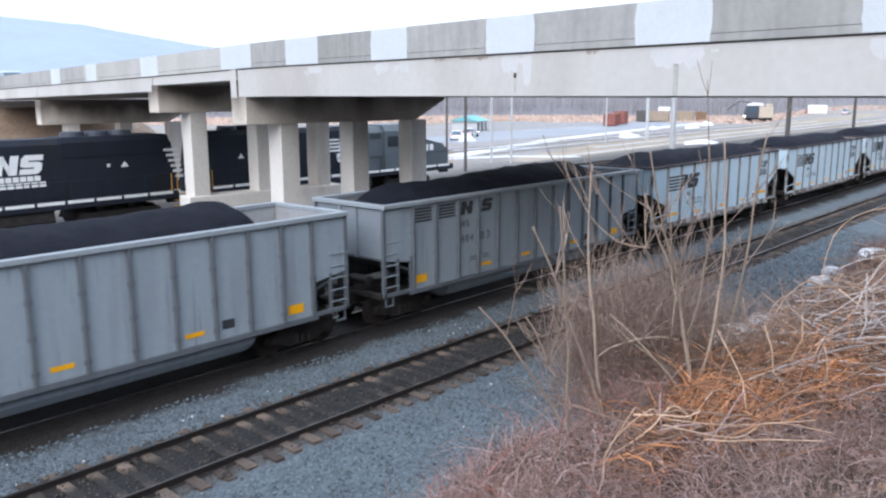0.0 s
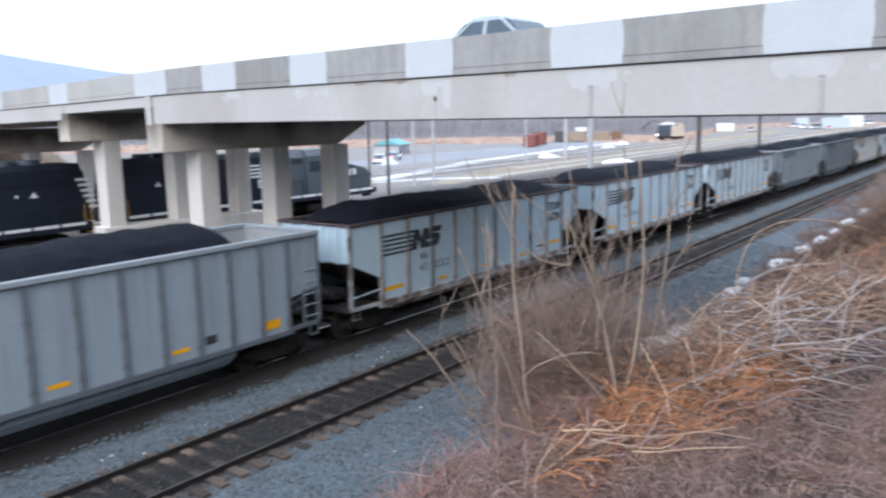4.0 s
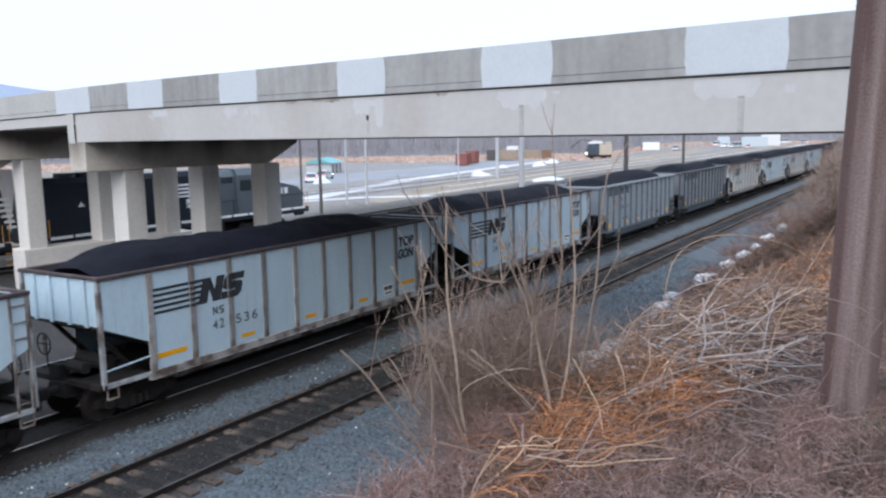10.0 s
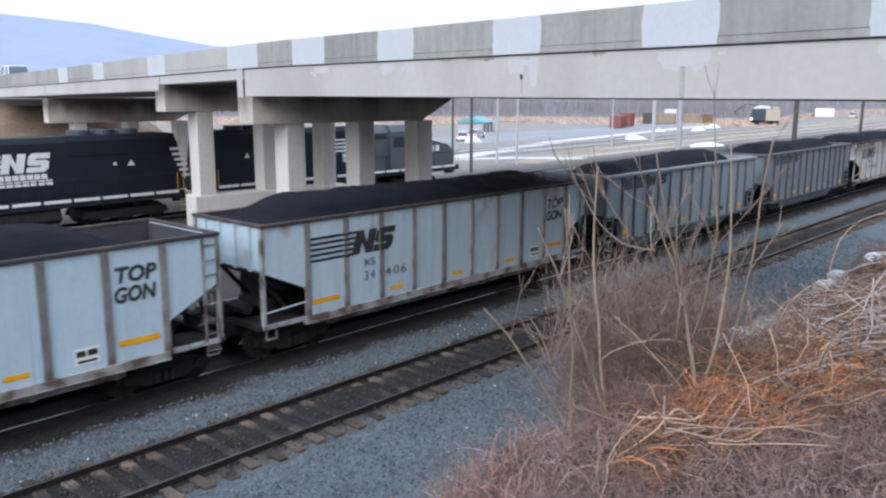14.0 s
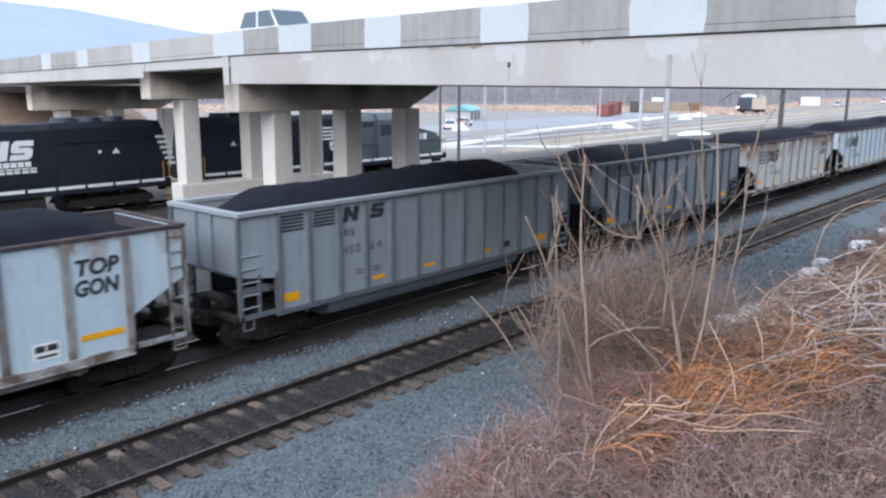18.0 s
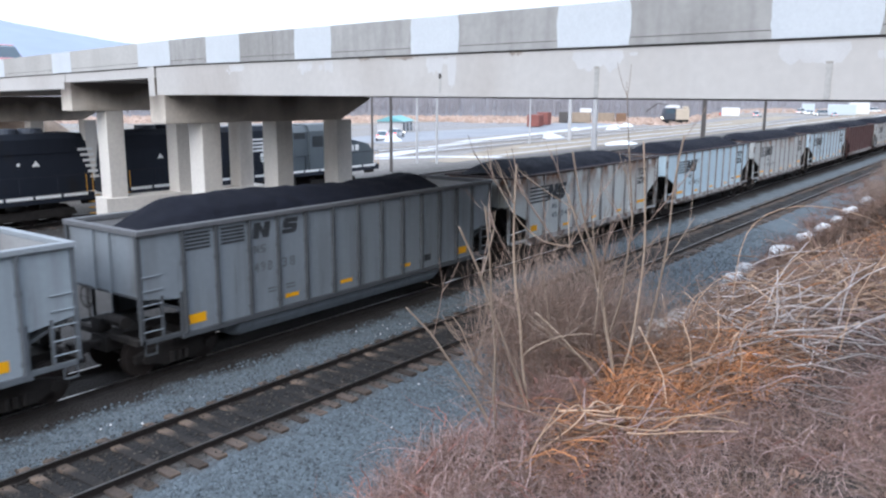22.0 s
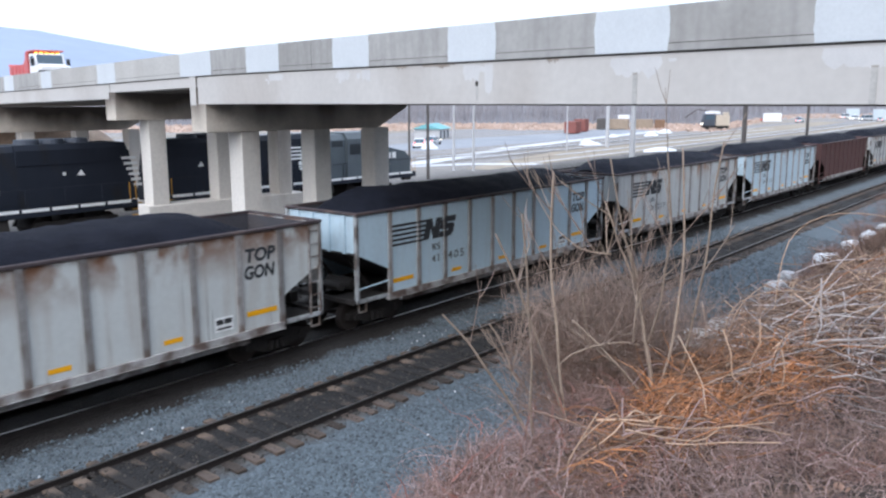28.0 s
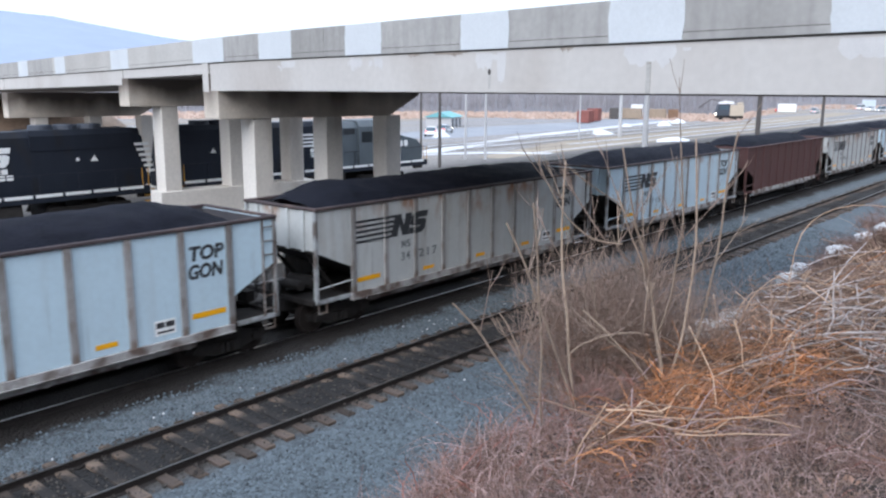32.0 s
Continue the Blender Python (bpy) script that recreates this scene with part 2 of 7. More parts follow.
M = {
    "concrete": mat("concrete", (0.40, 0.37, 0.335), 0.9, vary=0.16, scale=0.5, fine=12, bump=0.15, tint=(0.30, 0.28, 0.25), stain=0.25, streak=4),
    "parapet": soot_streaked("weathered_concrete"),
    "patch": mat("cover_paint", (0.60, 0.63, 0.655), 0.8, vary=0.07, scale=1.2, fine=16, bump=0.1),
    "pale_concrete": mat("pale_concrete", (0.555, 0.53, 0.505), 0.9, vary=0.07, scale=0.4, fine=5, bump=0.05, tint=(0.47, 0.435, 0.405), stain=0.35, streak=3),
    "deck": mat("asphalt", (0.06, 0.06, 0.06), 0.95, vary=0.2),
    "joint": mat("joint_dirt", (0.06, 0.055, 0.05), 0.95, vary=0.3),
    # Darker copy of the beam concrete, with the deck's shade in its colour.
    "soffit": mat("shaded_stained_soffit", (0.165, 0.147, 0.13), 0.95, vary=0.2, scale=0.6, fine=10, bump=0.1, tint=(0.09, 0.078, 0.072), stain=0.5),
    "pier": mat("warm_pier_concrete", (0.72, 0.675, 0.62), 0.9, vary=0.12, scale=0.6, fine=8, bump=0.08, tint=(0.56, 0.50, 0.44), stain=0.3, streak=4),
    "cap": leak_and_shade("leak_and_shade_concrete"),
    "repair": mat("pale_splash", (0.60, 0.59, 0.585), 0.9, vary=0.08, scale=2, bump=0.05),
    "drain_stain": mat("drain_stain", (0.45, 0.435, 0.415), 0.95, vary=0.2, scale=3, fine=14, bump=0.1, streak=4),
    "spall": mat("spalled_concrete", (0.36, 0.31, 0.27), 0.95, vary=0.35, scale=4, fine=20, bump=0.3),
    "rail": mat("worn_rail", (0.024, 0.019, 0.017), 0.75, 0.2, vary=0.25, scale=2, fine=30),
    "dull_head": mat("dull_rail_head", (0.19, 0.18, 0.175), 0.36, 0.9, vary=0.2, scale=2, bump=0),
    "railhead": mat("polished_rail_head", (0.62, 0.60, 0.58), 0.3, 1.0, vary=0.1, scale=2, bump=0),
    "tie": oily_tie("weathered_tie"),
    "coal": mat("coal", (0.0125, 0.0141, 0.0222), 0.85, spec=0.12, vary=0.4, scale=2, fine=22, bump=1.0, size=0.06, island=0.3),
    "dark": mat("grimy_steel", (0.031, 0.0275, 0.026), 0.85, 0.0, spec=0.2, vary=0.4, scale=3),
    "wheel": mat("rusty_wheel_steel", (0.029, 0.023, 0.021), 0.8, 0.0, spec=0.25, vary=0.3),
    "yellow": mat("reflective_yellow", (0.92, 0.42, 0.006), 0.4, vary=0.08, bump=0),
    "black": mat("black_paint", (0.03, 0.03, 0.033), 0.6, vary=0.2, bump=0),
    "letter": mat("faded_black_lettering", (0.034, 0.037, 0.042), 0.7, vary=0.25, scale=4, bump=0),
    "stencil": mat("worn_grey_stencil", (0.125, 0.135, 0.145), 0.7, vary=0.35, scale=5, bump=0),
    "white": mat("white_paint", (0.86, 0.86, 0.85), 0.6, vary=0.06, bump=0),
    "glass": mat("dark_glass", (0.03, 0.035, 0.04), 0.08, vary=0.05, bump=0),
    "tyre": mat("rubber", (0.02, 0.02, 0.02), 0.9, vary=0.15),
    "chrome": mat("dull_metal", (0.5, 0.5, 0.5), 0.4, 0.9, vary=0.1, bump=0),
    "stone": mat("ballast_stone", (0.106, 0.130, 0.147), 0.9, vary=0.15, scale=4, island=0.55, bump=0),
    "white_stone": mat("white_riprap", (0.66, 0.67, 0.68), 0.85, vary=0.12, scale=3, bump=0.4, rand=0.1),
    "pole": mat("creosoted_pole", (0.125, 0.073, 0.064), 0.85, vary=0.4, scale=9, fine=80, bump=0.5, tint=(0.27, 0.205, 0.195), stain=0.6, streak=30, size=0.008),
    "far_pole": mat("far_pole", (0.10, 0.09, 0.085), 0.9, vary=0.2),
    "grey_pole": mat("galvanised_pole", (0.52, 0.52, 0.53), 0.6, 0.3, vary=0.1),
    "bark": mat("pale_bark", (0.30, 0.228, 0.175), 0.9, vary=0.35, scale=6, fine=60, bump=0.3, rand=0.3),
    "twig": mat("brown_twig", (0.22, 0.138, 0.105), 0.95, vary=0.35, scale=4, fine=20, island=0.55, bump=0),
    # Its dark colour stands for the shaded gaps between stalks.
    "dark_twig": mat("gap_shade_twig", (0.075, 0.053, 0.044), 0.95, vary=0.35, scale=4, fine=20, island=0.5, bump=0),
    "mauve": mat("mauve_twig", (0.268, 0.166, 0.143), 0.95, vary=0.4, scale=3.5, fine=20, island=0.5, bump=0, tint=(0.14, 0.10, 0.085), stain=0.5),
    "pale_mauve": mat("pale_pink_brown_stalk", (0.36, 0.255, 0.235), 0.95, vary=0.3, scale=5, island=0.4, bump=0),
    "haze": mat("grey_brown_twig", (0.292, 0.215, 0.176), 0.95, vary=0.2, scale=5, island=0.5, bump=0),
    "orange": mat("dead_orange_stalk", (0.44, 0.188, 0.080), 0.9, vary=0.4, scale=4, island=0.6, bump=0, tint=(0.17, 0.105, 0.07), stain=0.6),
    "far_stalk": mat("brown_dead_stalk", (0.24, 0.16, 0.12), 0.9, vary=0.3, scale=1.5, fine=8, island=0.5, bump=0),
    "tan_stalk": mat("tan_dead_stalk", (0.52, 0.355, 0.245), 0.9, vary=0.3, scale=9, fine=50, island=0.3, rand=0.25, bump=0),
    "silver": mat("bleached_stalk", (0.42, 0.375, 0.36), 0.9, vary=0.35, scale=9, fine=50, island=0.45, rand=0.45, bump=0),
    "green": mat("winter_grass", (0.10, 0.14, 0.05), 0.9, vary=0.2, island=0.4, bump=0),
    "red_leaf": mat("red_leaf", (0.28, 0.11, 0.085), 0.9, vary=0.2, island=0.3, bump=0),
    "loco_black": mat("locomotive_black", (0.0195, 0.024, 0.035), 0.6, spec=0.2, vary=0.2, scale=1.5, tint=(0.022, 0.022, 0.024), stain=0.2, streak=3, bump=0.05),
    # Locomotive black lifted to grey: the sky's light on the cab is painted in.
    "loco_grey": mat("sky_lit_locomotive_grey", (0.092, 0.112, 0.126), 0.5, vary=0.2, scale=1.0, bump=0.05),
    "handrail": mat("orange_handrail", (0.55, 0.28, 0.04), 0.6, vary=0.1, bump=0),
    "red_paint": mat("red_paint", (0.60, 0.13, 0.13), 0.45, vary=0.12, bump=0),
    "pink_red": mat("pinkish_red_paint", (0.56, 0.27, 0.29), 0.5, vary=0.08, bump=0),
    "car_glass": mat("tinted_car_glass", (0.075, 0.11, 0.14), 0.12, vary=0.05, bump=0),
    "silver_paint": mat("silver_paint", (0.62, 0.64, 0.66), 0.35, 0.2, vary=0.04, bump=0),
    "teal_paint": mat("pale_blue_car_paint", (0.58, 0.65, 0.69), 0.3, 0.2, vary=0.05, bump=0),
    "lamp": glow("headlamp", (1.0, 0.9, 0.75), 4.0),
    "amber": glow("amber_lamp", (1.0, 0.65, 0.1), 3.0),
    "tail": glow("red_lamp", (1.0, 0.1, 0.06), 2.0),
    "trunk": mat("far_trunk", (0.29, 0.274, 0.287), 0.95, vary=0.06, scale=0.1, island=0.08, bump=0),
    # Distance haze is painted in as this pale blue.
    "hill": mat("haze_tinted_mountain", (0.295, 0.35, 0.455), 1.0, vary=0.05, scale=0.004, fine=0.02, bump=0),
    "wood_hill": mat("far_wood_floor", (0.20, 0.19, 0.20), 1.0, vary=0.15, scale=0.05, fine=0.5, bump=0, tint=(0.22, 0.195, 0.19), stain=0.4),
    "fan_grey": mat("dusty_fan_housing", (0.05, 0.06, 0.08), 0.6, vary=0.2, bump=0),
    "new_parapet": mat("newer_parapet_concrete", (0.50, 0.485, 0.46), 0.92, vary=0.1, scale=0.5, fine=7, bump=0.08, tint=(0.43, 0.41, 0.385), stain=0.4, streak=3),
    "teal_roof": mat("teal_roof", (0.16, 0.42, 0.45), 0.6, vary=0.1, bump=0),
    "tan_steel": mat("dull_tan_steel", (0.33, 0.255, 0.19), 0.8, vary=0.2, scale=1.0, bump=0.1),
    "rust": mat("rusty_brown_steel", (0.23, 0.135, 0.085), 0.8, vary=0.25, scale=1.0, bump=0.1),
    "brown_red": mat("brown_red_steel", (0.25, 0.09, 0.075), 0.8, vary=0.25, scale=0.8, bump=0.1),
    "white_metal": mat("white_metal", (0.75, 0.75, 0.75), 0.6, vary=0.08, bump=0),
    # Paler and pinker than the near tan grass: the haze is in the colour.
    "far_grass": mat("haze_tinted_far_grass", (0.52, 0.385, 0.315), 0.95, vary=0.10, scale=0.05, fine=1, bump=0, island=0.08),
    "dark_stone": mat("oily_ballast_stone", (0.055, 0.047, 0.042), 0.95, vary=0.2, scale=3, island=0.6, bump=0),
    "crane_paint": mat("pale_tan_crane_paint", (0.52, 0.44, 0.35), 0.6, vary=0.12, scale=0.8, bump=0),
    "tan": mat("tan_grass", (0.43, 0.295, 0.215), 0.95, vary=0.2, scale=0.2, fine=2, bump=0, island=0.3),
}
# car paints, by their weathering and, for some, painted shade
PAINT = {
    "grey": car_paint("grey_car_paint", (0.30, 0.348, 0.384), (0.17, 0.175, 0.182), 0.5),
    # The other cars' grey, darkened to hold the bridge's shade; also on end walls.
    "dark_grey": car_paint("shaded_sooty_grey_paint", (0.225, 0.255, 0.283), (0.130, 0.128, 0.131), 0.55),
    # Belly paint darkened because the tub turns away from the sky.
    "tub_grey": car_paint("shaded_belly_paint", (0.215, 0.250, 0.285), (0.125, 0.125, 0.128), 0.55),
    "pale": car_paint("pale_grey_car_paint", (0.505, 0.640, 0.720), (0.38, 0.40, 0.41), 0.26),
    "flecked": car_paint("rust_flecked_pale_car_paint", (0.50, 0.62, 0.69), (0.36, 0.34, 0.32), 0.34, (0.26, 0.13, 0.08), spread=0.3),
    "cream": car_paint("chalky_car_paint", (0.50, 0.515, 0.508), (0.28, 0.24, 0.2), 0.6, spread=0.5, worn=0.6),
    "rusty": car_paint("rust_stained_car_paint", (0.54, 0.56, 0.545), (0.32, 0.25, 0.20), 0.5, (0.17, 0.075, 0.035), spread=1.3),
    "brown": car_paint("oxide_red_car_paint", (0.085, 0.034, 0.031), (0.05, 0.035, 0.03), 0.6),
    "rib_grey": mat("grimy_grey_rib", (0.115, 0.128, 0.142), 0.75, vary=0.15, scale=1, fine=10, bump=0.05),
    "rib_pale": mat("grimy_post", (0.27, 0.258, 0.252), 0.8, vary=0.22, scale=1.6, fine=14, bump=0.05, tint=(0.15, 0.112, 0.092), stain=0.5, rand=0.3),
    "end_post": mat("sooty_pale_post", (0.37, 0.385, 0.395), 0.8, vary=0.2, scale=2.2, fine=14, bump=0.05, tint=(0.12, 0.10, 0.09), stain=0.55, rand=0.15),
    # Ribs darkened for the same bridge shade; also the slanted end sheets.
    "rib_dark": mat("shaded_sooty_rib", (0.07, 0.076, 0.083), 0.8, vary=0.2, scale=1, fine=10, bump=0.05),
    "sill": mat("mottled_rusty_sill", (0.36, 0.345, 0.335), 0.85, vary=0.25, scale=2.2, fine=14, bump=0.08, tint=(0.12, 0.085, 0.07), stain=0.62),
    "top_rust": mat("rusty_top_chord", (0.056, 0.041, 0.043), 0.85, vary=0.3, scale=2, fine=14, bump=0.1, tint=(0.115, 0.078, 0.066), stain=0.3),
    "lining": mat("coal_dusted_lining", (0.06, 0.058, 0.066), 0.85, vary=0.25, scale=1.2, fine=14, bump=0.05, tint=(0.095, 0.08, 0.078), stain=0.35),
    "bare_lining": mat("scoured_steel_lining", (0.36, 0.365, 0.37), 0.7, vary=0.15, scale=1.0, fine=8, bump=0.04, tint=(0.27, 0.26, 0.26), stain=0.35, streak=3),
    # Rim of that car, darkened along with it for the bridge's shade.
    "top_shaded": mat("shaded_top_chord", (0.125, 0.128, 0.135), 0.75, vary=0.2, scale=1.5, fine=14, bump=0.05),
    "top_grey": mat("grey_top_chord", (0.29, 0.32, 0.345), 0.7, vary=0.12, scale=1.5, fine=14, bump=0.05),
}

# ---- mesh tools ----
def box(bm, x0, x1, y0, y1, z0, z1, bevel=0.0):
    v = [bm.verts.new((x, y, z)) for z in (z0, z1) for x, y in ((x0, y0), (x1, y0), (x1, y1), (x0, y1))]
    f = [bm.faces.new([v[i] for i in q]) for q in ((3, 2, 1, 0), (4, 5, 6, 7), (0, 1, 5, 4), (1, 2, 6, 5), (2, 3, 7, 6), (3, 0, 4, 7))]
    if bevel:
        edges = {e for q in f for e in q.edges}
        bmesh.ops.bevel(bm, geom=list(edges), offset=bevel, segments=1, affect="EDGES", profile=0.5)
    return bm


def prism(bm, pts, axis, a, b):
    """A closed outline in the two other axes, drawn out along one axis from a to b."""
    def at(p, q):
        return {"x": (q, *p), "y": (p[0], q, p[1]), "z": (*p, q)}[axis]
    lo, hi = [bm.verts.new(at(p, a)) for p in pts], [bm.verts.new(at(p, b)) for p in pts]
    n = len(pts)
    faces = [bm.faces.new(lo), bm.faces.new(hi[::-1])]
    faces += [bm.faces.new((lo[i], hi[i], hi[(i + 1) % n], lo[(i + 1) % n])) for i in range(n)]
    bmesh.ops.recalc_face_normals(bm, faces=faces)
    return bm


def rod(bm, p, q, r0, r1=None, seg=8):
    p, q = Vector(p), Vector(q)
    r1 = r0 if r1 is None else r1
    d = (q - p).normalized()
    u = d.orthogonal().normalized()
    w = d.cross(u)
    rings = [[bm.verts.new(c + r * (math.cos(a) * u + math.sin(a) * w)) for a in (2 * math.pi * k / seg for k in range(seg))] for c, r in ((p, r0), (q, r1))]
    for k in range(seg):
        bm.faces.new((rings[0][k], rings[0][(k + 1) % seg], rings[1][(k + 1) % seg], rings[1][k]))
    bm.faces.new(rings[0][::-1])
    bm.faces.new(rings[1])
    return bm


def tube(bm, pts, radii, seg=6):
    """A bent stalk through the points, as thick at each as radii says."""
    pts = [Vector(p) for p in pts]
    rings = []
    for i, p in enumerate(pts):
        d = (pts[min(i + 1, len(pts) - 1)] - pts[max(i - 1, 0)]).normalized()
        u = (d.cross(Vector((0.31, 0.77, 0.55)))).normalized()
        w = d.cross(u)
        rings.append([bm.verts.new(p + radii[i] * (math.cos(a) * u + math.sin(a) * w)) for a in (2 * math.pi * k / seg for k in range(seg))])
    for a, b in zip(rings, rings[1:]):
        for k in range(seg):
            bm.faces.new((a[k], a[(k + 1) % seg], b[(k + 1) % seg], b[k]))
    bm.faces.new(rings[0][::-1])
    bm.faces.new(rings[-1])
    return bm


MESH = {}


def mesh_of(bm, name, smooth=False):
    me = bpy.data.meshes.new(name)
    bm.to_mesh(me)
    bm.free()
    if smooth:
        me.polygons.foreach_set("use_smooth", [True] * len(me.polygons))
    me.materials.append(None)
    return me


def hang(name, me, material, parent=None, label="", m=None):
    """One mesh object with its own material, under parent."""
    ob = new(name, me)
    ob.material_slots[0].link = "OBJECT"
    ob.material_slots[0].material = material
    if parent:
        ob.parent = parent
    if m is not None:
        ob.matrix_basis = m
    if label:
        tagged(ob, label)
    return ob


def part(name, bm, material, parent=None, label="", smooth=False, m=None):
    return hang(name, mesh_of(bm, name, smooth), material, parent, label, m)


def shared(key, make, name, smooth=False):
    if key not in MESH:
        bm = bmesh.new()
        make(bm)
        MESH[key] = mesh_of(bm, name, smooth)
    return MESH[key]


def thing(name, label, category, m=None, group="", kind=""):
    ob = new(name)
    ob.empty_display_size = 0.3
    if m is not None:
        ob.matrix_basis = m
    return tagged(ob, label, category, group, kind)


def raw(name, verts, faces, material, smooth=False):
    me = bpy.data.meshes.new(name)
    me.from_pydata(verts, [], faces)
    if smooth:
        me.polygons.foreach_set("use_smooth", [True] * len(me.polygons))
    me.materials.append(material)
    return new(name, me)


def words(text, height, width=None):
    """Writing as a mesh, its lower left corner at the origin, standing in the xz plane and facing -y."""
    key = ("text", text, height)
    if key not in MESH:
        cu = bpy.data.curves.new("text", "FONT")
        cu.body, cu.size, cu.extrude, cu.resolution_u, cu.shear, cu.offset = text, height * 1.38, 0.003, 3, 0.15 if height > 0.3 else 0.0, 0.018 if height > 0.3 else 0.004
        cu.space_character = 1.0 if height > 0.3 else 1.25
        ob = bpy.data.objects.new("text", cu)
        scene.collection.objects.link(ob)
        me = bpy.data.meshes.new_from_object(ob.evaluated_get(bpy.context.evaluated_depsgraph_get()))
        bpy.data.objects.remove(ob)
        me.transform(Matrix.Rotation(radians(90), 4, "X"))
        if width:
            me.transform(Matrix.Diagonal((width / max(v.co.x for v in me.vertices), 1, 1, 1)))
        me.materials.clear()
        me.materials.append(None)
        MESH[key] = me
    return MESH[key]

# ---- the ground: bank, ballast and yard in one sheet ----
TRACK_NEAR, TRACK_TRAIN, TRACK_FAR = 13.65, 18.1, 43.0


def smooth(a, b, x):
    t = min(max((x - a) / (b - a), 0.0), 1.0)
    return t * t * (3 - 2 * t)


def toe_y(x):
    """Where the bank meets the ballast: steep near the bridge end of the bank, flatter farther along."""
    return 6.3 + 2.7 * smooth(11, 27, x)


def ground_z(x, y):
    edge = 2.2 - 0.7 * smooth(5, 14, x) + 0.12 * math.sin(x * 0.7) + 0.1 * math.sin(x * 1.9 + 1)
    crest = 5.10 + 0.05 * noise.noise((x * 2.1, y * 2.1, 4)) + 0.06 * noise.noise((x * 0.6, y * 0.6, 0)) + 0.9 * smooth(8, 17, x) * smooth(0.6, -1.5, y)
    toe = toe_y(x)
    if y < edge:
        # an unseen hillside is added behind the eye to block low skylight
        z = crest - 0.10 * smooth(-1.0, edge, y) + 0.75 * min(max(-4.0 - y, 0.0), 36.0)
    elif y < toe:
        k = (y - edge) / (toe - edge)
        z = (crest - 0.1) * (1 - k) ** 1.05 - 0.3 * k + 0.12 * noise.noise((x * 0.5, y * 0.5, 3))
    else:
        z = -0.3
    for c in (TRACK_NEAR, TRACK_TRAIN, TRACK_FAR, TRACK_FAR + 5):
        z = max(z, -0.34 + 0.12 * smooth(3.0, 1.6, abs(y - c)))
    if abs(y - TRACK_NEAR) < 1.5:
        z = -0.165 + 0.06 * noise.noise((x * 1.1, y * 1.6, 9)) + 0.015 * smooth(0.72, 0.5, abs(y - TRACK_NEAR)) - 0.03 * smooth(0.8, 1.4, abs(y - TRACK_NEAR))
    if abs(y - TRACK_TRAIN) < 1.6:
        z = -0.165
    return z + (0.02 * noise.noise((x * 1.5, y * 1.5, 0)) if 9 < y < 60 else 0)


def build_ground():
    def steps(spans):
        out = [spans[0][0]]
        for a, b, d in spans:
            n = max(1, round((b - a) / d))
            out += [a + (b - a) * (i + 1) / n for i in range(n)]
        return out
    xs = steps([(-2500, -60, 800), (-60, -4, 6), (-4, 1, 0.45), (1, 9, 0.13), (9, 45, 0.45), (45, 120, 1.5), (120, 300, 15), (300, 3000, 450)])
    ys = steps([(-2500, -40, 800), (-40, -4, 4), (-4, -1.4, 0.3), (-1.4, 3.2, 0.13), (3.2, 24, 0.3), (24, 60, 1.5), (60, 300, 15), (300, 3000, 450)])
    verts = [(x, y, ground_z(x, y)) for y in ys for x in xs]
    w = len(xs)
    faces = [(j * w + i, j * w + i + 1, (j + 1) * w + i + 1, (j + 1) * w + i) for j in range(len(ys) - 1) for i in range(w - 1)]
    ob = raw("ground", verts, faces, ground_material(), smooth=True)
    tagged(ob, "brushy bank soil, blue-grey ballast and pale yard gravel", "ground", kind="structure")


